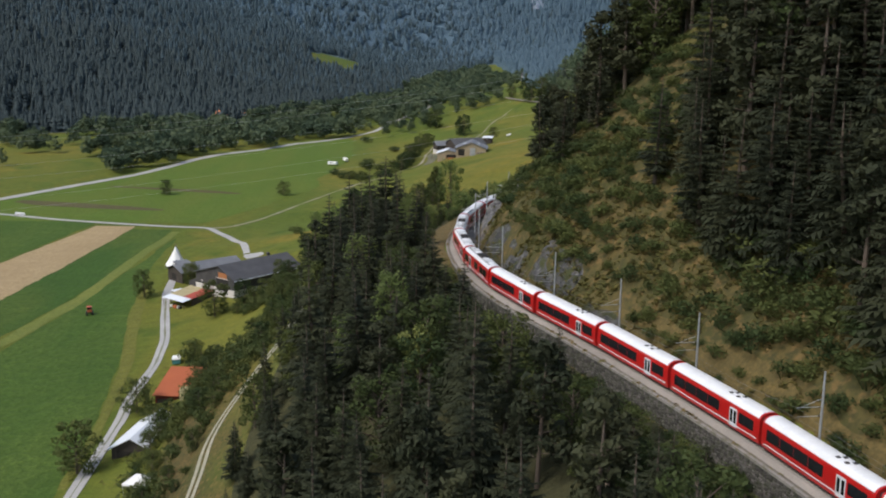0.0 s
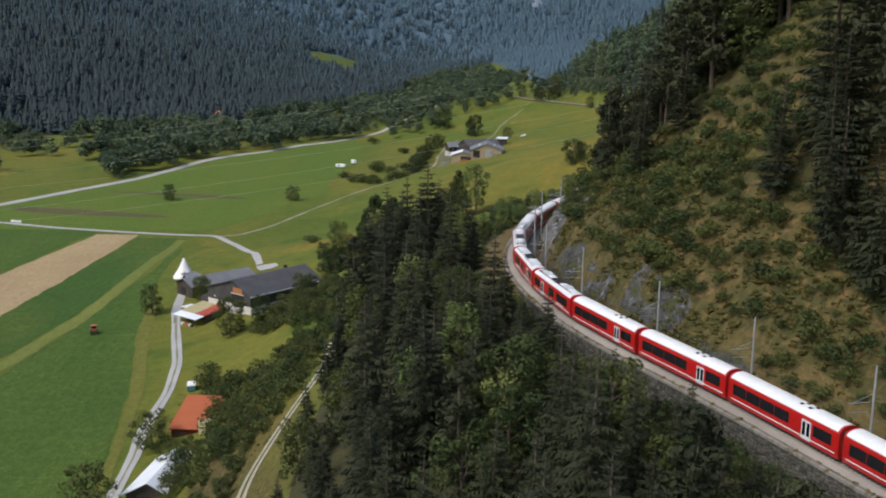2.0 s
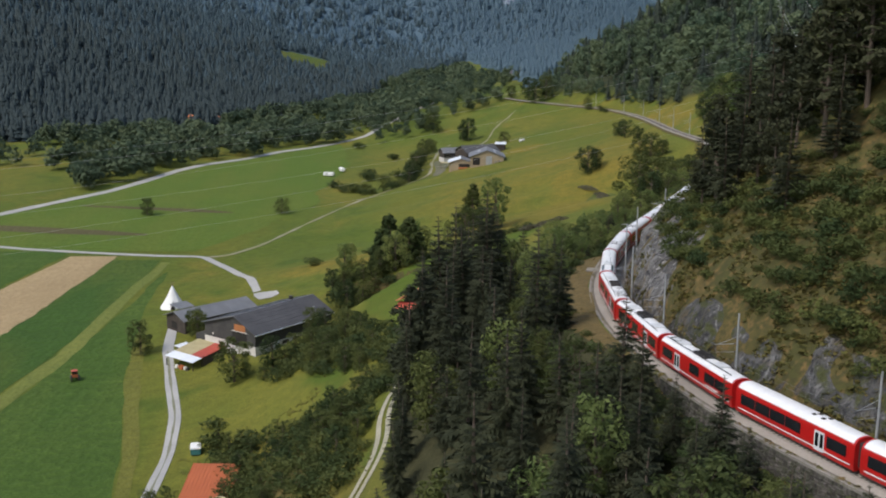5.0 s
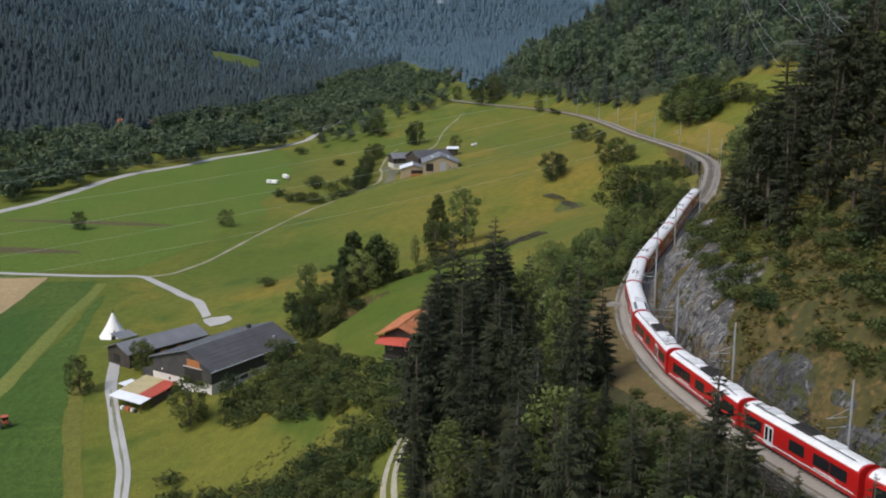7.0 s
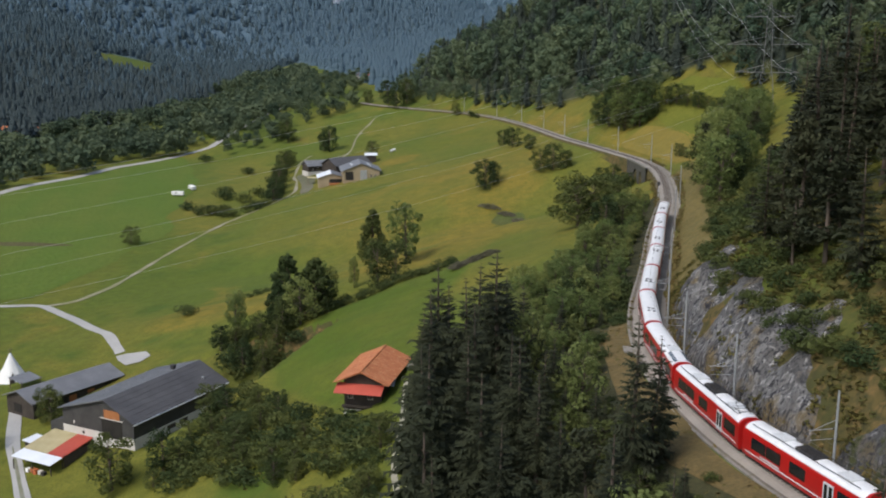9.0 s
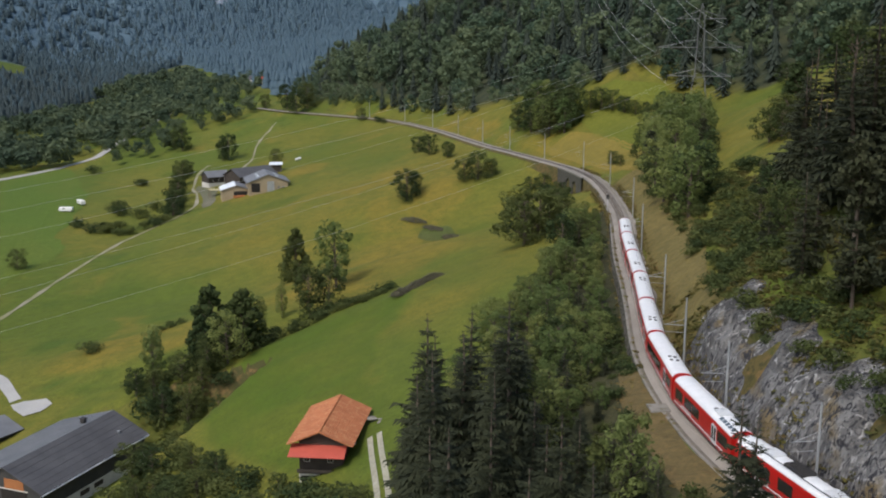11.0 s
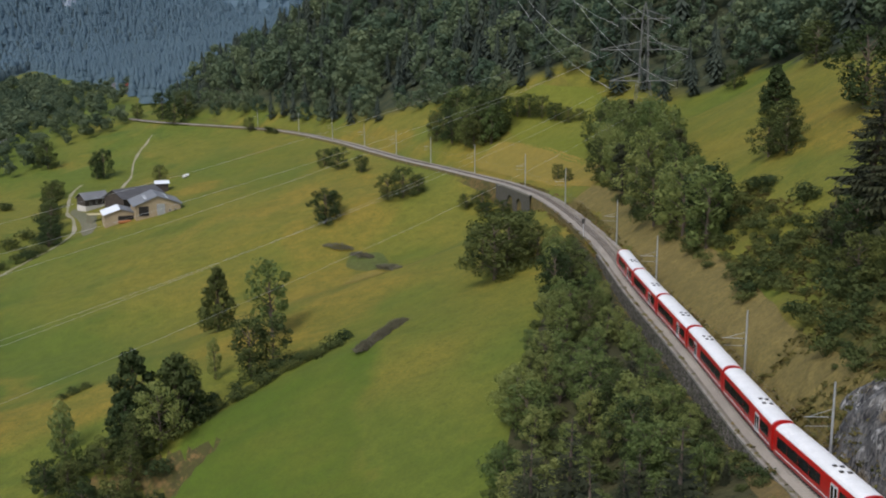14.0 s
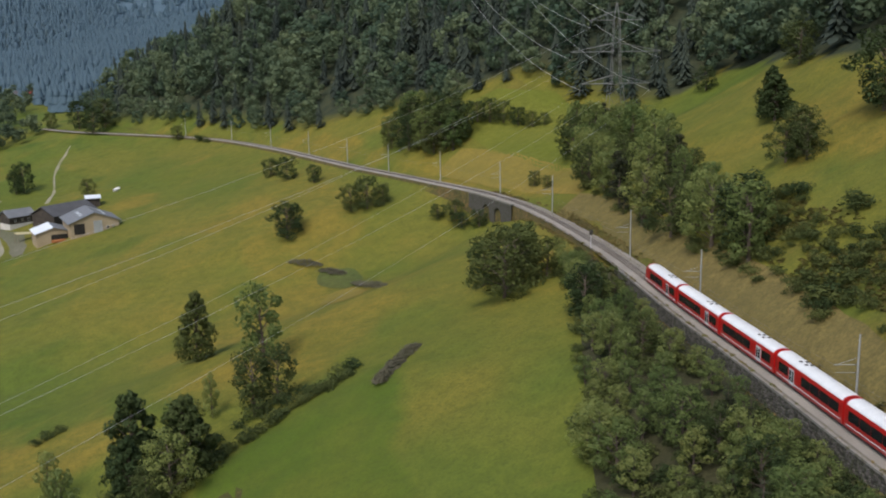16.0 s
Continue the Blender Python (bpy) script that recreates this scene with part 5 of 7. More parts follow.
# the service path beside the track and the hill-side drain
sweep("service_path", [(-WALL + 0.05, -0.4), (-2.5, -0.36), (-2.2, -0.37)], S0, S1, MAT_PATH, label="pale gravel path along the valley side of the track", category="path", kind="structure")
sweep("track_side", [(2.2, -0.38), (3.55, -0.4)], S0, S1, MAT_BALLAST, label="grey stony strip along the hill side of the track", category="path", kind="structure")

# retaining wall of rough stones under the path, with a coping
wall = thing("retaining_wall", "rough grey stone retaining wall under the railway", "wall")
wall["kind"] = "structure"
W0, W1 = s_of(60), s_of(366)
base = []
wrng = np.random.default_rng(5)
ss = np.arange(W0, W1, 2.0)
V = []
for s in ss:
    p, n, _ = along(s)
    h = float(wall_height(p[1]))
    V += [p + n * (-WALL - 0.04) + np.array([0, 0, -0.6]), p + n * (-WALL - 0.28) + np.array([0, 0, -0.9 - h - 0.6])]
part("wall_face", mesh_from("wall_face", V, [(2 * i, 2 * i + 1, 2 * i + 3, 2 * i + 2) for i in range(len(ss) - 1)], MAT_STONE), wall)
stones = Soup()
for s in np.arange(W0, W1, 0.62):
    p, n, d = along(s)
    h = float(wall_height(p[1])) + 0.2
    z = 0.62 + wrng.uniform(0, 0.1)
    while z < h + 0.5:
        hh, ww, o = wrng.uniform(0.28, 0.5), wrng.uniform(0.25, 0.4), wrng.uniform(0.02, 0.16)
        c0 = p + d * wrng.uniform(-0.15, 0.15) + n * (-WALL - 0.08 - 0.09 * (z - 0.5))
        q = [c0 + d * a * ww * 0.85 + n * (-o - (0 if e else -0.12)) * 1.0 + np.array([0, 0, -z - b * hh * 0.92]) for e, k in ((0, 1.12), (1, 0.8)) for a, b in ((-k, 0.5 - 0.5 * k), (k, 0.5 - 0.5 * k), (k, 0.5 + 0.5 * k), (-k, 0.5 + 0.5 * k))]
        stones.add(q, [(4, 5, 6, 7), (0, 1, 5, 4), (1, 2, 6, 5), (2, 3, 7, 6), (3, 0, 4, 7)])
        z += hh
m_st, nt_st, b_st = node_mat("rubble_stones", 0.92, 0, 0.2)
g_st = nt_st.nodes.new("ShaderNodeNewGeometry")
c_st = mix(nt_st, g_st.outputs["Random Per Island"], (0.045, 0.042, 0.038), (0.125, 0.117, 0.105))
c_st = mix(nt_st, noise_fac(nt_st, 2.0, 5, 0.45, 0.7), c_st, (0.055, 0.06, 0.035))
nt_st.links.new(c_st, b_st.inputs["Base Color"])
bump(nt_st, b_st, noise_fac(nt_st, 6, 5), 0.5, 0.05)
tagged(part("stone_facing", stones.mesh("stone_facing", m_st), wall), kind="stuff")
MAT_COPING = mottled("concrete_coping", (0.27, 0.255, 0.225), (0.2, 0.19, 0.165), 0.35, 3, 0.92, 0, 0.2, 0.5, 0.05, third=(0.13, 0.12, 0.07))
for k, s in enumerate(np.arange(W0, W1 - 6, 6.0)):
    sweep("coping", [(-WALL - 0.16, -0.62), (-WALL - 0.16, -0.34), (-WALL + 0.2, -0.32), (-WALL + 0.22, -0.62)], s, s + 5.96, MAT_COPING, 2.98, parent=wall)

# concrete slab of a culvert beside the path
p, n, d = along(s_of(249))
bm = bmesh.new()
bmesh.ops.create_cube(bm, size=1, matrix=Matrix.Diagonal((2.4, 2.6, 0.25, 1)))
bmesh.ops.bevel(bm, geom=bm.edges[:], offset=0.04, affect="EDGES")
me = bpy.data.meshes.new("culvert_slab")
bm.to_mesh(me)
me.materials.append(MAT_COPING)
ob = new("culvert_slab", me)
ob.matrix_world = pose(*(p + n * -3.1 + np.array([0, 0, -0.36])), 0, 0, -math.degrees(math.atan2(d[0], d[1])))
tagged(ob, "flat pale concrete culvert slab beside the track", "slab")


# ---- line masts and wires ----
def box_mesh(name, parts_, material, bevel=0.0):
    """One mesh from boxes of (size, place[, turn about x, y, z])."""
    bm = bmesh.new()
    for size, at, *turn in parts_:
        bmesh.ops.create_cube(bm, size=1, matrix=pose(*at, *(turn[0] if turn else (0, 0, 0))) @ Matrix.Diagonal((*size, 1)))
    if bevel:
        bmesh.ops.bevel(bm, geom=bm.edges[:], offset=bevel, affect="EDGES", segments=1)
    me = bpy.data.meshes.new(name)
    bm.to_mesh(me)
    bm.free()
    me.materials.append(material)
    return me


def mast_parts():
    t = Soup()
    tube(t, [(0, 0, -0.9), (0, 0, 10.0)], [0.16, 0.11], 8)
    arm = Soup()
    tube(arm, [(0, 0, 6.2), (-3.1, 0, 6.35)], [0.05, 0.04], 6)
    tube(arm, [(0, 0, 7.1), (-2.6, 0, 6.35)], [0.03, 0.03], 5)
    tube(arm, [(0, 0, 5.2), (-2.9, 0, 5.35)], [0.035, 0.03], 5)
    ins = Soup()
    for x, z in ((-0.25, 6.2), (-0.25, 5.22)):
        tube(ins, [(x - 0.2, 0, z + 0.01), (x, 0, z), (x + 0.02, 0, z)], [0.07, 0.09, 0.07], 8)
    return t.mesh("mast", MAT_GALV), arm.mesh("bracket_arm", MAT_GALV), ins.mesh("insulator", MAT_DARK)


MAST = mast_parts()
mast_ys = (56, 78, 100.5, 123, 141, 159, 181.5, 203, 223, 243.5, 263, 289, 336, 374, 428, 464, 500, 536, 572, 615, 660, 705, 745)
first = None
tops = []
for y in mast_ys:
    p, n, d = along(s_of(y))
    q = p + n * 3.05
    m = pose(q[0], q[1], p[2] - 0.4, 0, 0, math.degrees(math.atan2(n[1], n[0])))
    if first is None:
        first = thing("catenary_mast", "galvanised steel overhead-line mast with bracket arm beside the track", "mast", "overhead-line masts")
        first.matrix_basis = m
        for nm, me in zip(("mast", "bracket_arm", "insulator"), MAST):
            part(nm, me, first)
    else:
        copy_thing(first, m)
    tops.append((p + n * -0.05, p[2]))


def wire(name, spans, radius, material, label, sag=0.0):
    t = Soup()
    for a, b in spans:
        a, b = np.array(a, float), np.array(b, float)
        k = np.linspace(0, 1, 13)
        pts = a + (b - a) * k[:, None] - np.array([0, 0, 1]) * (sag * 4 * k * (1 - k))[:, None]
        tube(t, [tuple(v) for v in pts], [radius] * 13, 4)
    return tagged(new(name, t.mesh(name, material)), label, "cable")


MAT_WIRE = mottled("dull_wire", (0.16, 0.16, 0.16), (0.22, 0.22, 0.22), 1, 3, 0.6, 0.5)
pts = [q for q, _ in tops]
wire("contact_wire", [(a + np.array([0, 0, 4.9]), b + np.array([0, 0, 4.9])) for a, b in zip(pts, pts[1:])], 0.012, MAT_WIRE, "thin overhead contact wire above the track", 0.05)
wire("catenary_wire", [(a + np.array([0, 0, 6.0]), b + np.array([0, 0, 6.0])) for a, b in zip(pts, pts[1:])], 0.011, MAT_WIRE, "thin overhead carrying wire above the track", 0.6)

# signal at the track
p, n, d = along(s_of(383))
signal = thing("railway_signal", "white signal post with a black signal head beside the track", "signal")
signal.matrix_world = pose(*(p + n * -2.6 + np.array([0, 0, -0.4])), 0, 0, math.degrees(math.atan2(n[1], n[0])))
t = Soup()
tube(t, [(0, 0, -0.2), (0, 0, 3.2)], [0.07, 0.06], 8)
part("post", t.mesh("post", MAT_LGREY), signal)
part("signal_head", box_mesh("signal_head", [((0.75, 0.3, 1.15), (0, 0, 3.6))], MAT_DARK, 0.08), signal)


# ---- train ----
HALF, CAR = 1.33, 18.25


def car_section():
    """The cross-section from the lower right edge over the roof to the lower left edge."""
    right = [(1.22, 0.35), (1.3, 0.8), (1.33, 1.3), (1.33, 2.55), (1.29, 2.95)]
    roof = [(1.2, 3.2), (1.02, 3.45), (0.72, 3.62), (0.36, 3.7), (0, 3.72)]
    return right, roof


def loft(sections, closed_ends=True):
    """A mesh through cross-sections, each a row of points."""
    n, m = len(sections), len(sections[0])
    V = np.concatenate([np.asarray(s, float) for s in sections])
    F = [(i * m + j, (i + 1) * m + j, (i + 1) * m + j + 1, i * m + j + 1) for i in range(n - 1) for j in range(m - 1)]
    if closed_ends:
        F += [tuple(range(m)), tuple(range((n - 1) * m, n * m))[::-1]]
    return V, F


def car_shell(front=False):
    right, roof = car_section()
    side = right + roof[:2]
    full = side + roof[2:] + [(-a, b) for a, b in (side + roof[2:-1])[::-1]]
    ys = [(-CAR / 2, 0.0, 1.0)]
    if front:
        ys += [(CAR / 2 - 2.2, 0.0, 1.0), (CAR / 2 - 1.0, 0.12, 0.985), (CAR / 2 - 0.2, 0.45, 0.93), (CAR / 2, 0.85, 0.84)]
    else:
        ys += [(CAR / 2, 0.0, 1.0)]
    secs = []
    for y, cut, w in ys:
        # a front end leans back towards its roof
        secs.append([(a * w, y - cut * max(0, b - 1.6) * 0.9, b if b < 2.9 else b - cut * 0.25) for a, b in full])
    V, F = loft(secs)
    body = mesh_from("body", V, F, MAT_RED)
    # roof skin, a little proud of the body
    prof = [(1.235, 3.13), (1.2 + 0.02, 3.22), (1.03, 3.47), (0.73, 3.645), (0.36, 3.725), (0, 3.745)]
    prof = prof + [(-a, b) for a, b in prof[:-1][::-1]]
    y1 = CAR / 2 - (1.9 if front else 0.28)
    V, F = loft([[(a, y, b) for a, b in prof] for y in (-CAR / 2 + 0.28, y1)], False)
    return body, mesh_from("roof", V, F, MAT_WHITE)


def pane(y0, y1, z0, z1, side, out=0.012):
    """A window pane set on the car's side, with bevelled rim."""
    x = side * (HALF + out)
    v = [(x, y0 + 0.06, z0), (x, y1 - 0.06, z0), (x, y1, z0 + 0.06), (x, y1, z1 - 0.06), (x, y1 - 0.06, z1), (x, y0 + 0.06, z1), (x, y0, z1 - 0.06), (x, y0, z0 + 0.06)]
    back = [(side * (HALF - 0.05), b, c) for _, b, c in v]
    f = [tuple(range(8)) if side > 0 else tuple(range(8))[::-1]] + [(i, (i + 1) % 8, (i + 1) % 8 + 8, i + 8) for i in range(8)]
    return v + back, f


def bogie_mesh():
    b = Soup()
    for y in (-0.9, 0.9):
        for x in (-0.5, 0.5):
            ang = np.arange(14) * 2 * math.pi / 14
            ring = lambda dx: [(x + dx, y + 0.36 * math.cos(a), 0.4 + 0.36 * math.sin(a)) for a in ang]
            b.add(ring(-0.06) + ring(0.06), [tuple(range(14)), tuple(range(14, 28))[::-1]] + [(i, (i + 1) % 14, (i + 1) % 14 + 14, i + 14) for i in range(14)])
    for x in (-0.85, 0.85):
        c = [(x + a, y, z) for a in (-0.08, 0.08) for y, z in ((-1.4, 0.45), (1.4, 0.45), (1.2, 0.65), (-1.2, 0.65))]
        b.add(c, [(0, 1, 2, 3), (4, 7, 6, 5), (0, 4, 5, 1), (1, 5, 6, 2), (2, 6, 7, 3), (3, 7, 4, 0)])
    return b.mesh("bogie", MAT_DARK)


SHELL, SHELL_FRONT, BOGIE = car_shell(), car_shell(True), bogie_mesh()
UNDER = box_mesh("underframe", [((2.3, CAR - 0.6, 0.45), (0, 0, 0.45)), ((1.9, 4.5, 0.35), (0, 0, 0.28))], MAT_DARK, 0.05)
BELLOWS = box_mesh("gangway_bellows", [((1.7, 0.12, 2.6), (0, y, 1.95)) for y in (-0.3, -0.15, 0.0, 0.15, 0.3)], MAT_DARK, 0.03)
DOOR = {s: mesh_from("door", *pane(-0.72, 0.72, 0.62, 2.72, s, 0.02), MAT_LGREY) for s in (-1, 1)}
DOORPANE = {s: mesh_from("door_pane", *pane(-0.23, 0.23, 1.05, 2.5, s, 0.035), MAT_GLASS) for s in (-1, 1)}
WIDE = {s: mesh_from("window", *pane(-1.19, 1.19, 1.4, 2.6, s), MAT_GLASS) for s in (-1, 1)}
STRIPE = {s: mesh_from("stripe", *pane(-CAR / 2 + 0.5, CAR / 2 - 0.5, 0.78, 0.9, s, -0.014), MAT_WHITE) for s in (-1, 1)}
LETTER = {s: mesh_from("lettering", *pane(-1.6, 1.6, 1.02, 1.18, s, 0.008), MAT_LGREY) for s in (-1, 1)}
CRYSTAL = mottled("roof_glass", (0.1, 0.13, 0.16), (0.16, 0.19, 0.22), 0.5, 2, 0.08)
UNIT = box_mesh("cooling_unit", [((1.5, 1.9, 0.16), (0, 0, 3.78)), ((0.5, 0.5, 0.08), (0.35, 0.5, 3.88)), ((0.5, 0.5, 0.08), (-0.35, -0.5, 3.88))], MAT_LGREY, 0.03)
VENT = box_mesh("roof_vent", [((0.42, 0.42, 0.1), (0, 0, 3.77))], MAT_DARK, 0.03)
SKYL = box_mesh("skylight", [((0.46, 0.62, 0.05), (0, 0, 0))], CRYSTAL, 0.02)
RESIST = box_mesh("resistor_bank", [((1.5, 3.0, 0.22), (0, 0, 3.8))] + [((1.3, 0.08, 0.3), (0, -1.3 + 0.3 * k, 3.84)) for k in range(10)], MAT_DARK, 0.02)


def pantograph_mesh():
    t = Soup()
    for x in (-0.45, 0.45):
        tube(t, [(x, -0.9, 3.95), (x, 0.4, 4.35), (x * 0.7, -0.4, 4.86)], [0.035, 0.03, 0.025], 5)
    for y in (-0.25, -0.5):
        tube(t, [(-0.8, y, 4.84), (-0.6, y, 4.9), (0.6, y, 4.9), (0.8, y, 4.84)], [0.03] * 4, 5)
    for x in (-0.6, 0.6):
        for y in (-1.0, 0.7):
            tube(t, [(x, y, 3.7), (x, y, 3.97)], [0.07, 0.05], 6)
    tube(t, [(-0.6, -1.0, 3.96), (0.6, -1.0, 3.96), (0.6, 0.7, 3.96), (-0.6, 0.7, 3.96), (-0.6, -1.0, 3.96)], [0.04] * 5, 5)
    return t.mesh("pantograph", MAT_DARK)


PANTO = pantograph_mesh()


def build_car(kind):
    """A coach, a driving coach, a glazed-roof coach or a power car, with its middle at the rail top."""
    names = {"coach": ("passenger_coach", "red passenger coach with white roof and tinted windows on the track"),
             "front": ("driving_coach", "red driving coach with sloping front and white roof"),
             "glazed": ("panorama_coach", "red coach with roof windows at its end and white roof"),
             "power": ("power_car", "red electric power car with pantograph and roof gear"),
             "middle": ("middle_car", "red middle car of the power unit with roof gear")}
    name, label = names[kind]
    ob = thing(name, label, "train car", "cars of the train")
    shell = SHELL_FRONT if kind == "front" else SHELL
    part("body", shell[0], ob)
    roof = part("roof", shell[1], ob, "white roof")
    part("underframe", UNDER, ob)
    for y in (-6.2, 6.2):
        b = part("bogie", BOGIE, ob)
        b.location = (0, y, 0)
    door_y = -4.3
    for s in (-1, 1):
        part("stripe", STRIPE[s], ob, "white stripe")
        d = part("door", DOOR[s], ob, "pale grey double door")
        d.location = (0, door_y, 0)
        for dy in (-0.34, 0.34):
            q = part("door_pane", DOORPANE[s], d)
            q.location = (0, dy, 0)
        ys = (-6.7, 7.0, 4.55, 2.1, -0.35) if kind in ("coach", "front") else (-6.7, 7.0, 3.9, 1.45) if kind == "glazed" else (-6.9, 6.4, 3.95, 0.2)
        for y in ys:
            if kind == "front" and y > 6.5:
                continue
            w = part("window", WIDE[s], ob)
            w.location = (0, y, 0)
            if y in (-6.7, -6.9):
                w.scale = (1, 1.15, 1)
        if kind in ("glazed", "power", "middle"):
            q = part("lettering", LETTER[s], ob)
            q.location = (0, 4.5, 0)
    if kind in ("coach", "front", "glazed"):
        for x, y in ((0.3, -4.0), (-0.4, -3.7), (0.25, -2.6), (-0.35, -2.3)):
            v = part("roof_vent", VENT, roof)
            v.location = (x, y, 0)
    if kind == "glazed":
        u = part("cooling_unit", UNIT, ob)
        u.location = (0, -3.5, 0)
        for k in range(5):
            for x, z, a in ((-0.78, 3.66, -26), (0.78, 3.66, 26)):
                g = part("skylight", SKYL, roof)
                g.matrix_basis = pose(x, -8.2 + 0.8 * k, z, 0, a, 0)
    if kind in ("power", "middle"):
        for y in (-5.5, 4.2):
            u = part("cooling_unit", UNIT, ob)
            u.location = (0, y, 0)
        r = part("resistor_bank", RESIST, ob)
        r.location = (0, 0, 0)
        if kind == "power":
            q = part("pantograph", PANTO, ob)
            q.location = (0, -7.2 + 0.6, -0.1)
        t = Soup()
        tube(t, [(0.85, -8, 3.86), (0.85, 8, 3.86)], [0.05, 0.05], 5)
        tube(t, [(-0.95, -8, 3.8), (-0.95, 8, 3.8)], [0.04, 0.04], 5)
        part("roof_cable", t.mesh("roof_cable", MAT_DARK), ob)
    if kind == "front":
        V, F = [(a, CAR / 2 + 0.02 - (b - 1.6) * 0.62, b) for a, b in ((-0.85, 1.75), (0.85, 1.75), (0.8, 2.8), (-0.8, 2.8))], [(0, 1, 2, 3)]
        V += [(a, y - 0.25, b) for a, y, b in V]
        F += [(0, 4, 5, 1), (1, 5, 6, 2), (2, 6, 7, 3), (3, 7, 4, 0)]
        part("windscreen", mesh_from("windscreen", V, F, MAT_GLASS), ob)
        part("headlight", box_mesh("headlight", [((0.3, 0.06, 0.16), (x, CAR / 2 - 0.02, 1.25)) for x in (-0.75, 0.75)], MAT_WHITE, 0.02), ob)
    return ob


HEAD_S, PITCH = s_of(352), 18.85
order = ["front", "coach", "coach", "coach", "coach", "coach", "glazed", "power", "middle", "power", "coach", "coach", "coach", "coach", "coach", "coach"]
cars = {}
bellows = None
for k, kind in enumerate(order):
    s = HEAD_S - CAR / 2 - k * PITCH
    a, b = along(s - 6.2)[0], along(s + 6.2)[0]
    mid = (a + b) / 2
    turn = -math.degrees(math.atan2(b[0] - a[0], b[1] - a[1]))
    m = pose(mid[0], mid[1], mid[2] + 0.05, 0, 0, turn + (180 if k in (9, 3) else 0))
    if kind not in cars:
        cars[kind] = build_car(kind)
        cars[kind].matrix_basis = m
    else:
        copy_thing(cars[kind], m)
    if k and k not in (7, 10):
        g, _, dd = along(s + PITCH / 2)
        mg = pose(g[0], g[1], g[2] + 0.05, 0, 0, -math.degrees(math.atan2(dd[0], dd[1])))
        if bellows is None:
            bellows = new("gangway", BELLOWS)
            tagged(bellows, "black folded gangway bellows between two coaches", "gangway", "gangways between the coaches")
            bellows.matrix_basis = mg
        else:
            copy_thing(bellows, mg)

# ---- buildings ----
MAT_DKWOOD = mottled("dark_weathered_boards", (0.05, 0.042, 0.036), (0.075, 0.062, 0.052), 0.6, 7, 0.85, 0, 0.25, 0.3, 0.03)
MAT_BOARD = mottled("grey_brown_boards", (0.05, 0.05, 0.05), (0.07, 0.068, 0.065), 0.5, 6, 0.85, 0, 0.25, 0.3, 0.03)
MAT_ORANGEWOOD = mottled("new_wood_boards", (0.4, 0.16, 0.06), (0.33, 0.13, 0.05), 0.8, 6, 0.8)
MAT_PLASTER = mottled("pale_plaster", (0.62, 0.6, 0.56), (0.52, 0.5, 0.46), 0.4, 4, 0.9)
MAT_TAN = mottled("tan_rendered_wall", (0.36, 0.29, 0.19), (0.3, 0.24, 0.16), 0.3, 4, 0.9)
MAT_SLATE = mottled("dark_fibre_cement_roof", (0.075, 0.075, 0.08), (0.1, 0.1, 0.105), 0.25, 3, 0.75, 0, 0.3, 0.3, 0.05)
MAT_SLATE2 = mottled("grey_metal_roof", (0.16, 0.165, 0.175), (0.21, 0.215, 0.225), 0.25, 3, 0.55, 0.1, 0.4, 0.2, 0.04)
MAT_TILE = mottled("orange_clay_tiles", (0.5, 0.19, 0.085), (0.4, 0.14, 0.065), 0.5, 5, 0.85, 0, 0.2, 0.6, 0.08, third=(0.55, 0.27, 0.13))
MAT_REDROOF = mottled("red_sheet_roof", (0.5, 0.1, 0.07), (0.42, 0.085, 0.06), 0.3, 3, 0.5)
MAT_RUST = mottled("orange_red_sheet_roof", (0.46, 0.13, 0.05), (0.4, 0.11, 0.045), 0.2, 3, 0.6)
MAT_REDWALL = mottled("dark_red_boards", (0.16, 0.03, 0.02), (0.13, 0.025, 0.02), 0.5, 6, 0.8)
MAT_ZINC = mottled("bright_metal_sheet", (0.78, 0.81, 0.85), (0.68, 0.72, 0.77), 0.25, 3, 0.45, 0.0)
MAT_STRAW = mottled("yellow_corrugated_sheet", (0.5, 0.44, 0.26), (0.42, 0.36, 0.2), 0.4, 4, 0.7)
MAT_CANVAS = mottled("white_canvas", (0.8, 0.8, 0.78), (0.74, 0.74, 0.72), 0.4, 3, 0.8)
# flat dark colour put in for the shade inside open doors and bays
MAT_HOLE_SHADE = mottled("painted_interior_shade", (0.02, 0.018, 0.016), (0.03, 0.027, 0.024), 0.5, 3, 0.9)
MAT_POLE = mottled("bare_pole_wood", (0.2, 0.15, 0.1), (0.15, 0.11, 0.08), 1, 5, 0.85)


def prism(w, l, h, rise, base=0.0, inset=0.0, k=0.0):
    """A gabled block: width across x, length along y; walls from -base to h, ridge at h + rise."""
    a, b = w / 2 - inset, l / 2 - inset
    ring = [(-a, -base), (a, -base), (a, h), (k, h + rise), (-a, h)]
    V = [(x, -b, z) for x, z in ring] + [(x, b, z) for x, z in ring]
    F = [(0, 1, 2, 3, 4), (9, 8, 7, 6, 5)] + [(i, i + 5, (i + 1) % 5 + 5, (i + 1) % 5) for i in range(5)]
    return V, F


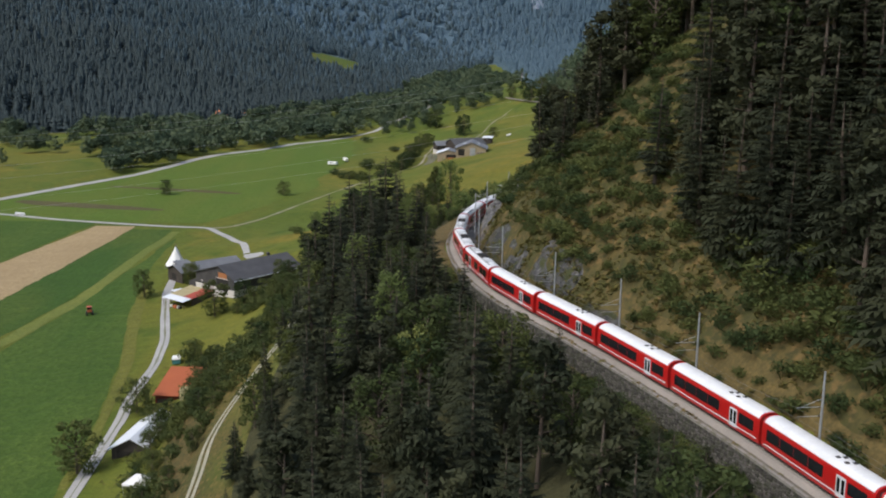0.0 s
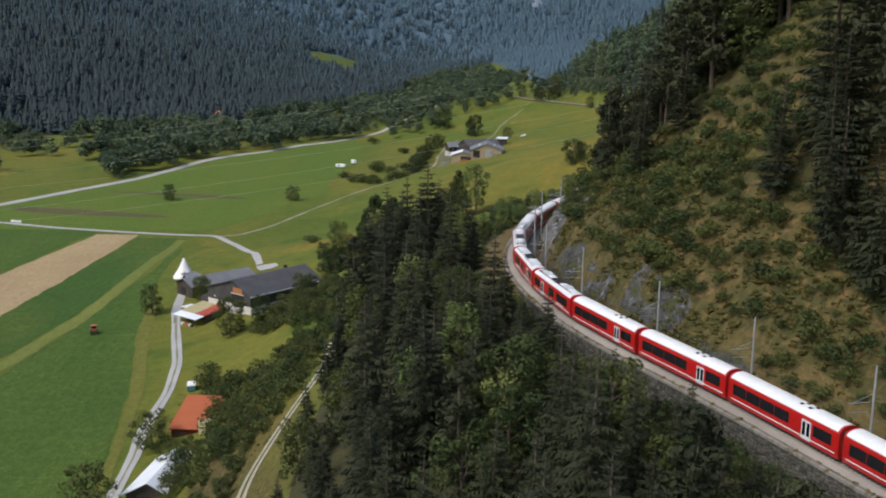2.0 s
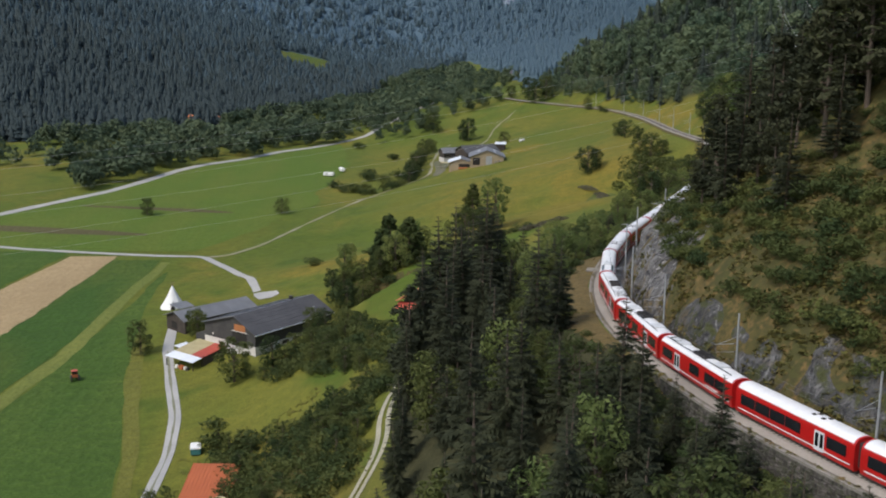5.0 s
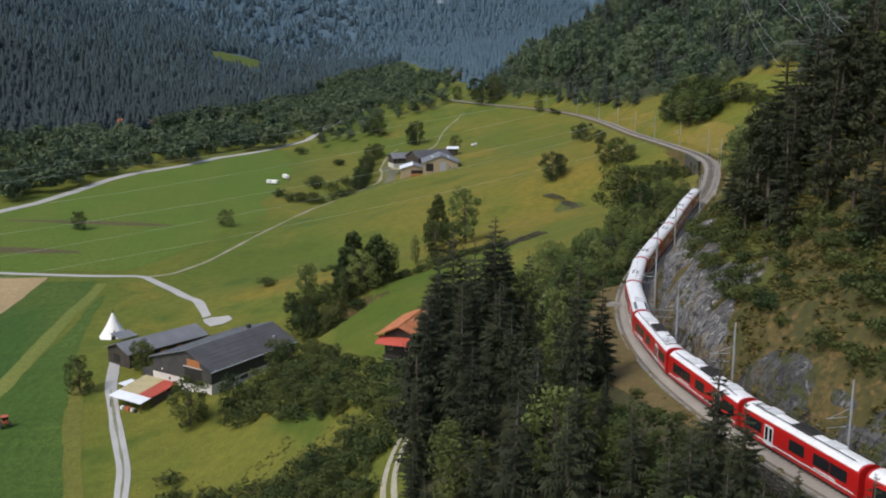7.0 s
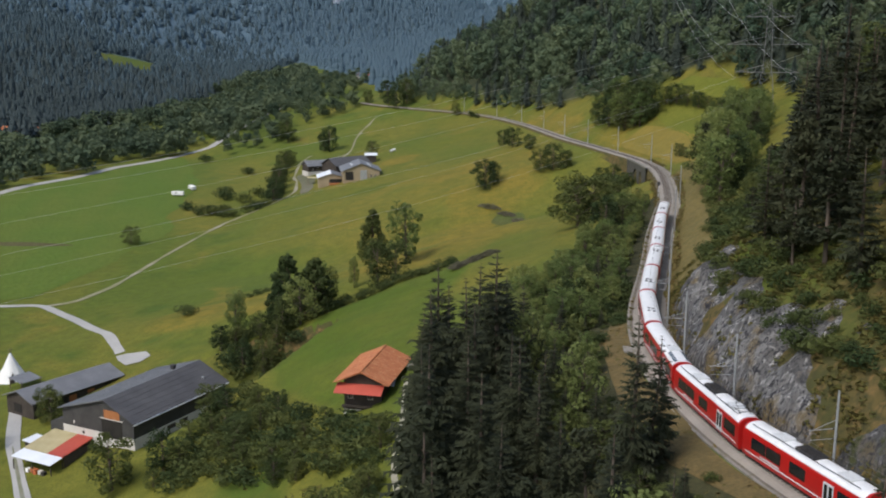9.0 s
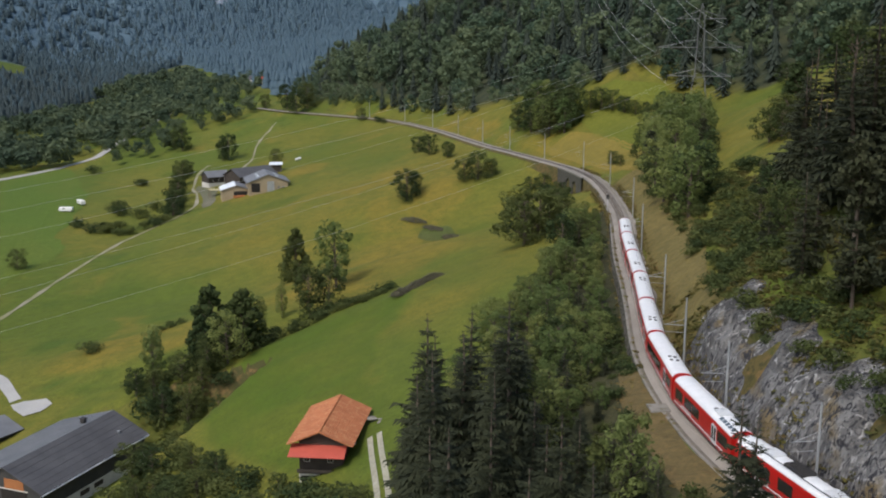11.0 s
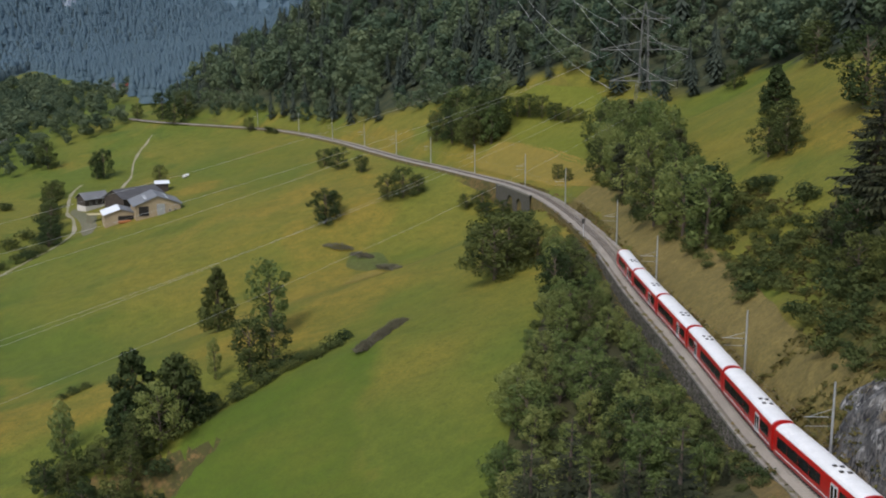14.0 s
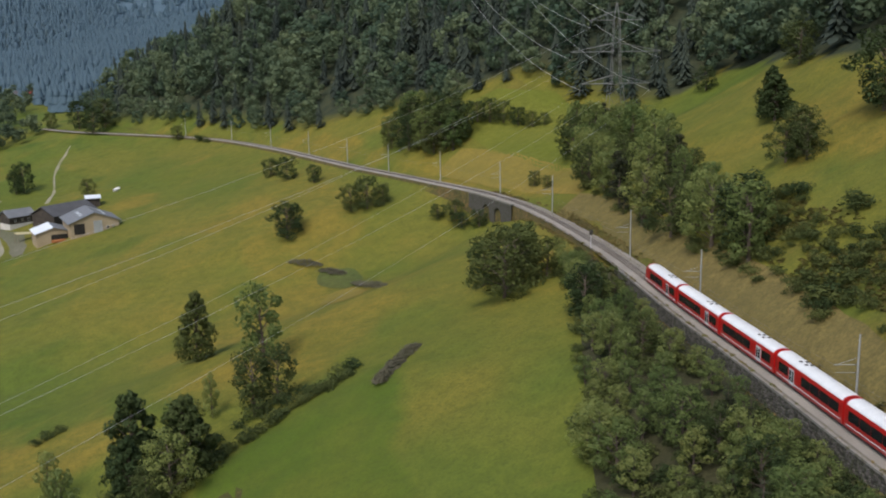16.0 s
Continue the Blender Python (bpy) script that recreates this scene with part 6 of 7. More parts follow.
def roof_slab(w, l, h, rise, side, over=0.7, thick=0.2, k=0.0):
    """One slope of a gabled roof, as a slab with ribs of its covering."""
    a, b = w / 2 + over, l / 2 + over
    span = w / 2 - side * k
    drop = rise * over / span
    x0, z0, x1, z1 = k, h + rise + 0.12, side * a, h - drop + 0.12
    nx, nz = rise, span
    f = thick / math.hypot(nx, nz)
    dx, dz = side * nx * f, nz * f
    V = [(x, y, z) for y in (-b, b) for x, z in ((x0, z0), (x1, z1), (x1 + dx, z1 + dz), (x0, z0 + thick * 1.05))]
    F = [(0, 1, 2, 3), (7, 6, 5, 4), (0, 4, 5, 1), (1, 5, 6, 2), (2, 6, 7, 3), (3, 7, 4, 0)]
    return V, F


def tile_rows(w, l, h, rise, side, over, pitch, thick, material, name, parent, lift=0.33, across=None):
    """Courses (or seams, with across) on a roof slope as raised strips, joined."""
    s = Soup()
    a, b = w / 2 + over, l / 2 + over
    slope = rise / (w / 2)
    if across:
        for y in np.arange(-b + 0.3, b, pitch):
            v = [(side * x, yy, h + rise - slope * x + z + 0.05) for yy in (y - thick / 2, y + thick / 2) for x, z in ((0.05, lift - 0.1), (a, lift - 0.1), (a, lift), (0.05, lift))]
            s.add(v, [(0, 1, 2, 3), (7, 6, 5, 4), (3, 2, 6, 7)])
    else:
        rng = np.random.default_rng(3)
        for x in np.arange(0.15, a, pitch):
            for y in np.arange(-b, b, 0.9):
                t = rng.uniform(-0.03, 0.03)
                v = [(side * xx, yy, h + rise - slope * xx + z) for yy in (y, y + 0.86) for xx, z in ((x, lift + t - 0.04), (x + pitch * 1.05, lift + t + 0.06), (x + pitch * 1.05, lift + t - 0.06))]
                s.add(v, [(0, 3, 4, 1), (1, 4, 5, 2), (0, 1, 2), (3, 5, 4)])
    return part(name, s.mesh(name, material), parent)


def seat(ob, x, y, turn, z):
    ob.matrix_world = pose(x, y, z, 0, 0, turn)


def opening(parent, x0, x1, z0, z1, y, material=None, name="window", depth=0.12, axis="y"):
    """A door or window standing 4 cm proud of a wall at y (gable) or x (side), with a frame of its own thickness."""
    c = ((x0 + x1) / 2, y, (z0 + z1) / 2)
    size = (x1 - x0, depth, z1 - z0)
    if axis == "x":
        c, size = (y, (x0 + x1) / 2, (z0 + z1) / 2), (depth, x1 - x0, z1 - z0)
    ob = part(name, box_mesh(name, [(size, c)], material or MAT_HOLE_SHADE, 0.02), parent)
    return ob


def window(parent, x, z, y, w=0.9, h=1.1, axis="y"):
    out = -1 if y < 0 else 1
    f = opening(parent, x - w / 2 - 0.1, x + w / 2 + 0.1, z - 0.1, z + h + 0.1, y, MAT_PLASTER, "window", 0.1, axis)
    opening(f, x - w / 2, x + w / 2, z, z + h, y + out * 0.03, MAT_GLASS, "pane", 0.1, axis)
    opening(f, x - 0.03, x + 0.03, z, z + h, y + out * 0.05, MAT_PLASTER, "glazing_bar", 0.1, axis)


# big barn
W, L, HH, RI, RK = 20.5, 30.0, 5.6, 3.7, 2.4
barn = thing("barn", "large dark boarded barn with dark grey gabled roof and pale base", "barn")
seat(barn, -71.6, 350.5, -38.5, 8.0)
part("base_wall", mesh_from("base_wall", *prism(W + 0.1, L + 0.1, 1.9, 0.01, 6), MAT_PLASTER), barn, "pale plastered base wall")
part("wall", mesh_from("wall", *prism(W, L, HH, RI, -1.7, 0, RK), MAT_BOARD), barn, "dark boarded wall")
for s in (-1, 1):
    r = part("roof_slope", mesh_from("roof_slope", *roof_slab(W, L, HH, RI, s, 0.7, 0.2, RK), MAT_SLATE if s > 0 else MAT_SLATE2), barn)
    slope = RI / (W / 2 - s * RK)
    for c in np.arange(1.2, W / 2 - s * RK + 0.5, 1.3):
        q = part("roof_lap", box_mesh("roof_lap", [((0.1, L + 1.3, 0.05), (RK + s * c, 0, HH + RI - slope * c + 0.36), (0, s * math.degrees(math.atan(slope)), 0))], MAT_SLATE if s > 0 else MAT_SLATE2), r)
opening(barn, 1.2, 7.0, 1.0, 5.2, -L / 2, MAT_HOLE_SHADE, "barn_door", 0.2)
opening(barn, 2.0, 6.4, 5.3, 7.2, -L / 2, MAT_ORANGEWOOD, "wood_panel", 0.16)
opening(barn, 0.9, 7.3, 5.15, 5.35, -L / 2 - 0.08, MAT_PLASTER, "door_rail", 0.16)
opening(barn, -7.2, -6.8, 2.6, 3.2, -L / 2, MAT_PLASTER, "window", 0.12)
opening(barn, -4.6, -4.0, 0.6, 1.3, -L / 2, MAT_HOLE_SHADE, "window", 0.2)
for y in (-9, -5, -1, 3, 7, 11):
    opening(barn, y, y + 2.6, 0.5, 1.5, W / 2, MAT_DKWOOD if y % 3 else MAT_PLASTER, "side_hatch", 0.2, "x")
part("gutter", box_mesh("gutter", [((0.35, L + 1.2, 0.25), (W / 2 + 0.72, 0, HH - 0.3))], MAT_ZINC, 0.05), barn)
part("roof_vent", box_mesh("roof_vent", [((0.9, 0.9, 0.9), (1.0, 8, HH + RI + 0.5)), ((1.2, 1.2, 0.15), (1.0, 8, HH + RI + 1.05))], MAT_DARK, 0.04), barn)
part("chimney", box_mesh("chimney", [((0.4, 0.4, 1.3), (7.6, 10.5, HH + 1.3)), ((0.6, 0.6, 0.12), (7.6, 10.5, HH + 2.0))], MAT_GALV, 0.03), barn)
part("lean_to", mesh_from("lean_to", [(-W / 2 - 4.2, y, z) for y in (-L / 2 + 0.2, -L / 2 + 7) for z in (-6, 1.6)] + [(-W / 2 - 0.02, y, z) for y in (-L / 2 + 0.2, -L / 2 + 7) for z in (-6, 3.2)], [(0, 1, 5, 4), (2, 6, 7, 3), (0, 2, 3, 1), (1, 3, 7, 5)], MAT_BOARD), barn)

# long low shed behind it
W, L, HH, RI = 10.5, 25.0, 3.6, 1.9
shed = thing("long_shed", "long dark wooden shed with a low blue-grey metal roof", "shed")
seat(shed, -93.0, 374.5, -46, 5.4)
part("wall", mesh_from("wall", *prism(W, L, HH, RI, 4), MAT_DKWOOD), shed)
for s in (-1, 1):
    r = part("roof_slope", mesh_from("roof_slope", *roof_slab(W, L, HH, RI, s, 0.8), MAT_SLATE2), shed)
    tile_rows(W, L, HH, RI, s, 0.8, 1.0, 0.07, MAT_SLATE2, "roof_covering", r, 0.3, across=True)
for y in np.arange(-10.5, 10, 2.6):
    opening(shed, y, y + 2.0, 0.4, 2.6, W / 2, (MAT_ORANGEWOOD, MAT_HOLE_SHADE, MAT_DKWOOD)[int(y * 10) % 3], "bay", 0.25, "x")
opening(shed, -2.4, 0.6, 0.2, 2.4, -L / 2, MAT_HOLE_SHADE, "door", 0.2)

# sheds with sheet roofs below the barn
annex = thing("lean_to_shed", "open shed roofed with yellow, red and white sheets", "shed")
seat(annex, -89.2, 339.0, -38.5, 4.6)
part("roof_yellow", box_mesh("roof_yellow", [((7.0, 8.6, 0.14), (-3.0, 0.6, 2.9), (9, 0, 0))] + [((0.12, 8.6, 0.1), (-6.3 + 0.8 * k, 0.6, 3.0), (9, 0, 0)) for k in range(9)], MAT_STRAW), annex, "ribbed yellow sheet roof")
part("roof_red", box_mesh("roof_red", [((4.6, 8.6, 0.14), (2.85, 0.6, 2.9), (9, 0, 0))] + [((0.1, 8.6, 0.1), (0.9 + 0.8 * k, 0.6, 3.0), (9, 0, 0)) for k in range(6)], MAT_REDROOF), annex, "red sheet roof")
part("roof_white", box_mesh("roof_white", [((11.4, 3.4, 0.12), (-0.6, -5.5, 1.95), (9, 0, 0))], MAT_ZINC), annex, "bright sheet roof")
for x in (-6.2, -0.6, 4.8):
    for y in (-6.8, -3.7, 4.6):
        part("post", box_mesh("post", [((0.18, 0.18, 6.0), (x, y, -1.2 + 0.14 * y))], MAT_DKWOOD), annex)
part("back_wall", box_mesh("back_wall", [((11.4, 0.15, 5.4), (-0.6, 4.6, 0.7)), ((0.15, 8, 5), (5.0, 0.6, 0.0))], MAT_DKWOOD), annex)
stores = thing("stored_goods", "pile of crates and sacks under the shed roof", "crates")
seat(stores, -93.2, 333.6, -38.5, ground_at(-93.2, 333.6) - 0.1)
for i, (x, mat) in enumerate(((-2.2, MAT_CANVAS), (-1.1, MAT_ORANGEWOOD), (0.0, MAT_RUST), (1.1, MAT_PLASTER), (2.3, MAT_DARK))):
    part("crate", box_mesh("crate", [((0.9, 0.9, 0.8 + 0.2 * (i % 3)), (x, 0.3 * (i % 2), 0.5))], mat, 0.05), stores)
booth = thing("small_kiosk", "small shed with a white sheet roof beside the road", "shed")
seat(booth, -95.2, 345.5, -38.5, ground_at(-95.2, 345.5))
part("wall", box_mesh("wall", [((2.6, 3.4, 2.6), (0, 0, 0.9))], MAT_DKWOOD, 0.03), booth)
part("roof", box_mesh("roof", [((3.4, 4.2, 0.14), (0, 0, 2.35), (0, 6, 0))], MAT_ZINC, 0.03), booth)

# tent with poles
tent = thing("tipi_tent", "white conical canvas tent with bare poles at its top", "tent")
seat(tent, -109.3, 394.0, 0, ground_at(-109.3, 394.0))
n = 16
V = [(4.3 * math.cos(2 * math.pi * i / n) * (1 + 0.03 * (-1) ** i), 4.3 * math.sin(2 * math.pi * i / n) * (1 + 0.03 * (-1) ** i), -0.5) for i in range(n)]
V += [(1.9 * math.cos(2 * math.pi * i / n), 1.9 * math.sin(2 * math.pi * i / n), 3.5) for i in range(n)] + [(0.22 * math.cos(2 * math.pi * i / n), 0.22 * math.sin(2 * math.pi * i / n), 7.0) for i in range(n)]
F = [(k * n + i, k * n + (i + 1) % n, (k + 1) * n + (i + 1) % n, (k + 1) * n + i) for k in range(2) for i in range(n)]
part("canvas", mesh_from("canvas", V, F, MAT_CANVAS), tent)
part("entrance", mesh_from("entrance", [(0.1, -4.3, -0.3), (1.5, -3.95, -0.3), (0.75, -2.5, 2.6)], [(0, 1, 2)], MAT_HOLE_SHADE), tent)
for i in range(5):
    t = Soup()
    a = i * 1.26
    tube(t, [(0.15 * math.cos(a), 0.15 * math.sin(a), 6.2), (-0.7 * math.cos(a), -0.7 * math.sin(a), 8.4)], [0.05, 0.035], 5)
    part("pole", t.mesh("pole", MAT_POLE), tent)
porch = thing("tent_porch", "low grey sheet-roofed shelter beside the tent", "shelter")
seat(porch, -104.6, 386.5, -46, ground_at(-104.6, 386.5))
part("roof", box_mesh("roof", [((5.5, 6.0, 0.15), (0, 0, 2.4), (0, 7, 0))], MAT_SLATE2, 0.03), porch)
for x in (-2.5, 2.5):
    for y in (-2.7, 2.7):
        part("post", box_mesh("post", [((0.16, 0.16, 3.2), (x, y, 0.85))], MAT_POLE), porch)

# wooden house with clay-tiled roof in the meadow
W, L, HH, RI = 8.6, 15.6, 6.9, 1.9
house = thing("farmhouse", "dark wooden house with orange clay-tiled roof and pale base", "house")
seat(house, -26.2, 300.8, -24, 26.2)
part("base_wall", mesh_from("base_wall", *prism(W - 1.5, L - 1.4, 1.2, 0.01, 3.5), MAT_PLASTER), house, "pale plastered base")
part("wall", mesh_from("wall", *prism(W - 1.6, L - 1.6, HH - 0.3, RI - 0.35, -1.1), MAT_DKWOOD), house, "dark wooden wall")
for s in (-1, 1):
    r = part("roof_slope", mesh_from("roof_slope", *roof_slab(W, L, HH - 0.4, RI, s, 0.5), MAT_TILE), house)
    tile_rows(W, L, HH - 0.4, RI, s, 0.5, 0.42, 0.06, MAT_TILE, "tile_covering", r, 0.33)
part("ridge_capping", box_mesh("ridge_capping", [((0.3, 0.42, 0.16), (0, -8.1 + 0.45 * k, HH + RI - 0.02)) for k in range(37)], MAT_TILE, 0.03), house)
part("canopy", box_mesh("canopy", [((8.8, 3.0, 0.14), (-0.3, -L / 2 - 0.4, 5.5), (22, 0, 0))], MAT_REDROOF, 0.03), house, "red sheet canopy")
part("side_roof", box_mesh("side_roof", [((3.4, 6.8, 0.12), (W / 2 + 0.9, 1.4, 4.0), (0, 14, 0)), ((2.4, 3.6, 0.12), (W / 2 + 0.4, -5.0, 2.4), (0, 10, 0))], MAT_ZINC, 0.02), house, "bright sheet-metal side roof")
part("side_shed", box_mesh("side_shed", [((2.6, 6.0, 6.0), (W / 2 + 0.3, 1.4, 0.7))], MAT_DKWOOD, 0.03), house)
part("balcony", box_mesh("balcony", [((7.0, 0.8, 0.12), (-0.2, -L / 2 + 0.4, 1.7)), ((7.0, 0.06, 0.5), (-0.2, -L / 2 - 0.05, 2.05))], MAT_DKWOOD, 0.02), house)
for x in (-2.3, 1.4):
    window(house, x, 3.3, -(L - 1.6) / 2, 0.75, 0.95)
opening(house, -3.2, -0.2, -0.6, 0.9, -(L - 1.5) / 2, MAT_GLASS, "cellar_window", 0.16)
for y in (-3, 0, 3):
    window(house, y, 3.3, -(W - 1.6) / 2, 0.8, 0.95, "x")
pile = thing("stone_pile", "pile of pale boards and stones beside the house", "rubble")
seat(pile, -18.4, 301.5, 10, ground_at(-18.4, 301.5))
prng = np.random.default_rng(4)
for k in range(7):
    part("slab", box_mesh("slab", [((prng.uniform(0.7, 1.6), prng.uniform(0.6, 1.2), 0.25), (prng.uniform(-1.2, 1.2), prng.uniform(-1.5, 1.5), 0.12 + 0.1 * (k % 3)), (0, 0, prng.uniform(0, 90)))], MAT_COPING, 0.05), pile)

# red shed by the road
red = thing("red_shed", "dark red wooden shed with an orange-red sheet roof", "shed")
seat(red, -71.4, 258.0, -3, -1.2)
part("wall", mesh_from("wall", [(x, y, z) for y, t in ((-7.0, 3.6), (7.0, 6.2)) for x, z in ((-4.5, -3), (4.5, -3), (4.5, t), (-4.5, t))], [(0, 1, 2, 3), (7, 6, 5, 4), (0, 4, 5, 1), (1, 5, 6, 2), (3, 2, 6, 7), (0, 3, 7, 4)], MAT_REDWALL), red)
part("roof", box_mesh("roof", [((10.0, 15.6, 0.18), (0, 0, 5.05), (10.5, 0, 0))], MAT_RUST), red)
rib = box_mesh("roof_rib", [((0.1, 15.6, 0.1), (0, 0, 0), (10.5, 0, 0))], MAT_RUST)
for k in range(14):
    part("roof_rib", rib, red).location = (-4.85 + 0.745 * k, 0, 5.17)
opening(red, -4.0, -1.0, 0.2, 2.6, -7.0, MAT_DKWOOD, "door", 0.14)
opening(red, 1.0, 3.2, 0.2, 2.4, -7.0, MAT_HOLE_SHADE, "door", 0.14)
tank = thing("round_tank", "yellowish round wooden tank beside the shed", "tank")
seat(tank, -67.6, 249.0, 0, ground_at(-67.6, 249.0) - 0.2)
t = Soup()
tube(t, [(0, 0, -0.5), (0, 0, 2.6), (0, 0, 2.75), (0, 0, 2.8)], [1.6, 1.6, 1.45, 0.05], 20)
part("barrel", t.mesh("barrel", MAT_STRAW), tank)
for z in (0.4, 1.4, 2.3):
    t = Soup()
    tube(t, [(0, 0, z), (0, 0, z + 0.1)], [1.64, 1.64], 20)
    part("hoop", t.mesh("hoop", MAT_DARK), tank)

# barn with a bright metal roof
W, L, HH, RI = 9.6, 17.5, 3.4, 2.6
white = thing("metal_roofed_barn", "dark wooden barn with a bright white metal roof", "barn")
seat(white, -70.6, 225.5, -6, -1.6)
part("wall", mesh_from("wall", *prism(W, L, HH, RI, 4), MAT_DKWOOD), white)
for s in (-1, 1):
    r = part("roof_slope", mesh_from("roof_slope", *roof_slab(W, L, HH, RI, s, 0.8), MAT_ZINC), white)
    tile_rows(W, L, HH, RI, s, 0.8, 0.8, 0.06, MAT_ZINC, "roof_covering", r, 0.29, across=True)
opening(white, -3.6, 3.4, -0.5, 2.9, -L / 2, MAT_HOLE_SHADE, "barn_door", 0.2)
canopy = thing("party_tent", "white canvas canopy on posts in the grass", "tent")
seat(canopy, -62.5, 194.0, -15, ground_at(-62.5, 194.0))
V = [(-2.6, -2.6, 2.2), (2.6, -2.6, 2.2), (2.6, 2.6, 2.2), (-2.6, 2.6, 2.2), (0, 0, 3.6), (-2.65, -2.65, 1.8), (2.65, -2.65, 1.8), (2.65, 2.65, 1.8), (-2.65, 2.65, 1.8)]
part("canvas", mesh_from("canvas", V, [(0, 1, 4), (1, 2, 4), (2, 3, 4), (3, 0, 4), (0, 5, 6, 1), (1, 6, 7, 2), (2, 7, 8, 3), (3, 8, 5, 0)], MAT_CANVAS), canopy)
for x in (-2.5, 2.5):
    for y in (-2.5, 2.5):
        part("post", box_mesh("post", [((0.08, 0.08, 3.0), (x, y, 0.7))], MAT_GALV), canopy)
boxy = thing("garden_trailer", "small white-topped trailer with green sides beside the road", "trailer")
seat(boxy, -78.6, 280.5, 10, ground_at(-78.6, 280.5))
part("body", box_mesh("body", [((2.2, 3.2, 1.3), (0, 0, 0.9))], mottled("teal_paint", (0.06, 0.2, 0.2), (0.05, 0.16, 0.16), 1, 4, 0.5), 0.08), boxy)
part("cover", box_mesh("cover", [((2.4, 3.4, 0.5), (0, 0, 1.75))], MAT_CANVAS, 0.18), boxy)

# farm up on the slope
W, L, HH, RI = 17.5, 19.0, 4.2, 3.4
farm = thing("farm_barn", "tan-walled farm barn with a grey gabled roof and skylights", "barn")
seat(farm, 9.6, 613.5, -3, ground_at(9.6, 604))
part("wall", mesh_from("wall", *prism(W, L, HH, RI, 4), MAT_TAN), farm)
for s in (-1, 1):
    r = part("roof_slope", mesh_from("roof_slope", *roof_slab(W, L, HH, RI, s, 0.6), MAT_SLATE2), farm)
    tile_rows(W, L, HH, RI, s, 0.6, 1.2, 0.05, MAT_SLATE2, "roof_covering", r, 0.3)
    for y in (-5, -2, 1, 4):
        q = part("skylight", box_mesh("skylight", [((1.2, 0.8, 0.1), (s * 4.2, y, HH + RI - 4.2 * RI / (W / 2) + 0.45), (0, s * 21, 0))], MAT_ZINC), r)
opening(farm, -7.6, -3.8, 0, 3.9, -L / 2, MAT_HOLE_SHADE, "barn_door", 0.25)
opening(farm, -0.6, 2.6, 0, 4.6, -L / 2, MAT_GALV, "sliding_door", 0.25)
for x in (4.6, 6.6):
    window(farm, x, 1.4, -L / 2, 0.9, 0.9)
W, L, HH, RI = 12.5, 13.0, 3.0, 2.0
wing = thing("farm_wing", "lower tan-walled farm building with a pale grey roof", "barn")
seat(wing, -4.2, 618.0, -3, ground_at(-4.2, 612) + 0.4)
part("wall", mesh_from("wall", *prism(W, L, HH, RI, 4), MAT_TAN), wing)
for s in (-1, 1):
    part("roof_slope", mesh_from("roof_slope", *roof_slab(W, L, HH, RI, s, 0.6), MAT_ZINC if s < 0 else MAT_SLATE2), wing)
opening(wing, -1.0, 5.0, 0, 2.4, -L / 2, MAT_HOLE_SHADE, "open_bay", 0.3)
W, L, HH, RI = 13.0, 21.0, 5.0, 3.2
old = thing("old_farm_barn", "dark wooden farm barn with a dark grey roof", "barn")
seat(old, 6.2, 643.0, -62, ground_at(6.2, 643))
part("wall", mesh_from("wall", *prism(W, L, HH, RI, 4), MAT_DKWOOD), old)
for s in (-1, 1):
    part("roof_slope", mesh_from("roof_slope", *roof_slab(W, L, HH, RI, s, 0.7), MAT_SLATE), old)
W, L, HH, RI = 8.5, 11.0, 4.6, 2.3
home = thing("farm_house", "dark wooden farm dwelling with a grey roof and pale base", "house")
seat(home, -8.0, 668.0, -72, ground_at(-8, 668))
part("base_wall", mesh_from("base_wall", *prism(W + 0.1, L + 0.1, 1.6, 0.01, 4), MAT_PLASTER), home)
part("wall", mesh_from("wall", *prism(W, L, HH, RI, -1.5), MAT_DKWOOD), home)
for s in (-1, 1):
    part("roof_slope", mesh_from("roof_slope", *roof_slab(W, L, HH, RI, s, 0.7), MAT_SLATE2), home)
for y in (-3, 0, 3):
    window(home, y, 2.4, W / 2, 0.8, 1.0, "x")
silo = thing("silage_shelter", "small shelter with a bright white roof behind the farm", "shed")
seat(silo, 20.5, 655.0, -10, ground_at(20.5, 655))
part("wall", box_mesh("wall", [((5.4, 5.0, 5.0), (0, 0, 1.6))], MAT_DKWOOD, 0.04), silo)
part("roof", box_mesh("roof", [((6.6, 6.4, 0.2), (0, 0, 4.3), (6, 0, 0))], MAT_ZINC, 0.04), silo)
yard = thing("farm_canopy", "pale awning on posts beside the farm yard", "awning")
seat(yard, -10.5, 634.0, 12, ground_at(-10.5, 634))
part("roof", box_mesh("roof", [((8.5, 3.4, 0.15), (0, 0, 2.7), (5, 4, 0))], MAT_STRAW, 0.03), yard)
for x in (-4, 4):
    for y in (-1.5, 1.5):
        part("post", box_mesh("post", [((0.16, 0.16, 3.6), (x, y, 0.9))], MAT_POLE), yard)
logs = thing("log_stack", "stack of orange-brown sawn logs before the barn", "logs")
seat(logs, -3.5, 609.0, 8, ground_at(-3.5, 609.0))
for k in range(8):
    t = Soup()
    tube(t, [(-2.4, 0.5 * (k % 4) - 0.8, 0.25 + 0.42 * (k // 4)), (2.4, 0.5 * (k % 4) - 0.8, 0.25 + 0.42 * (k // 4))], [0.24, 0.22], 8)
    part("log", t.mesh("log", MAT_ORANGEWOOD), logs)


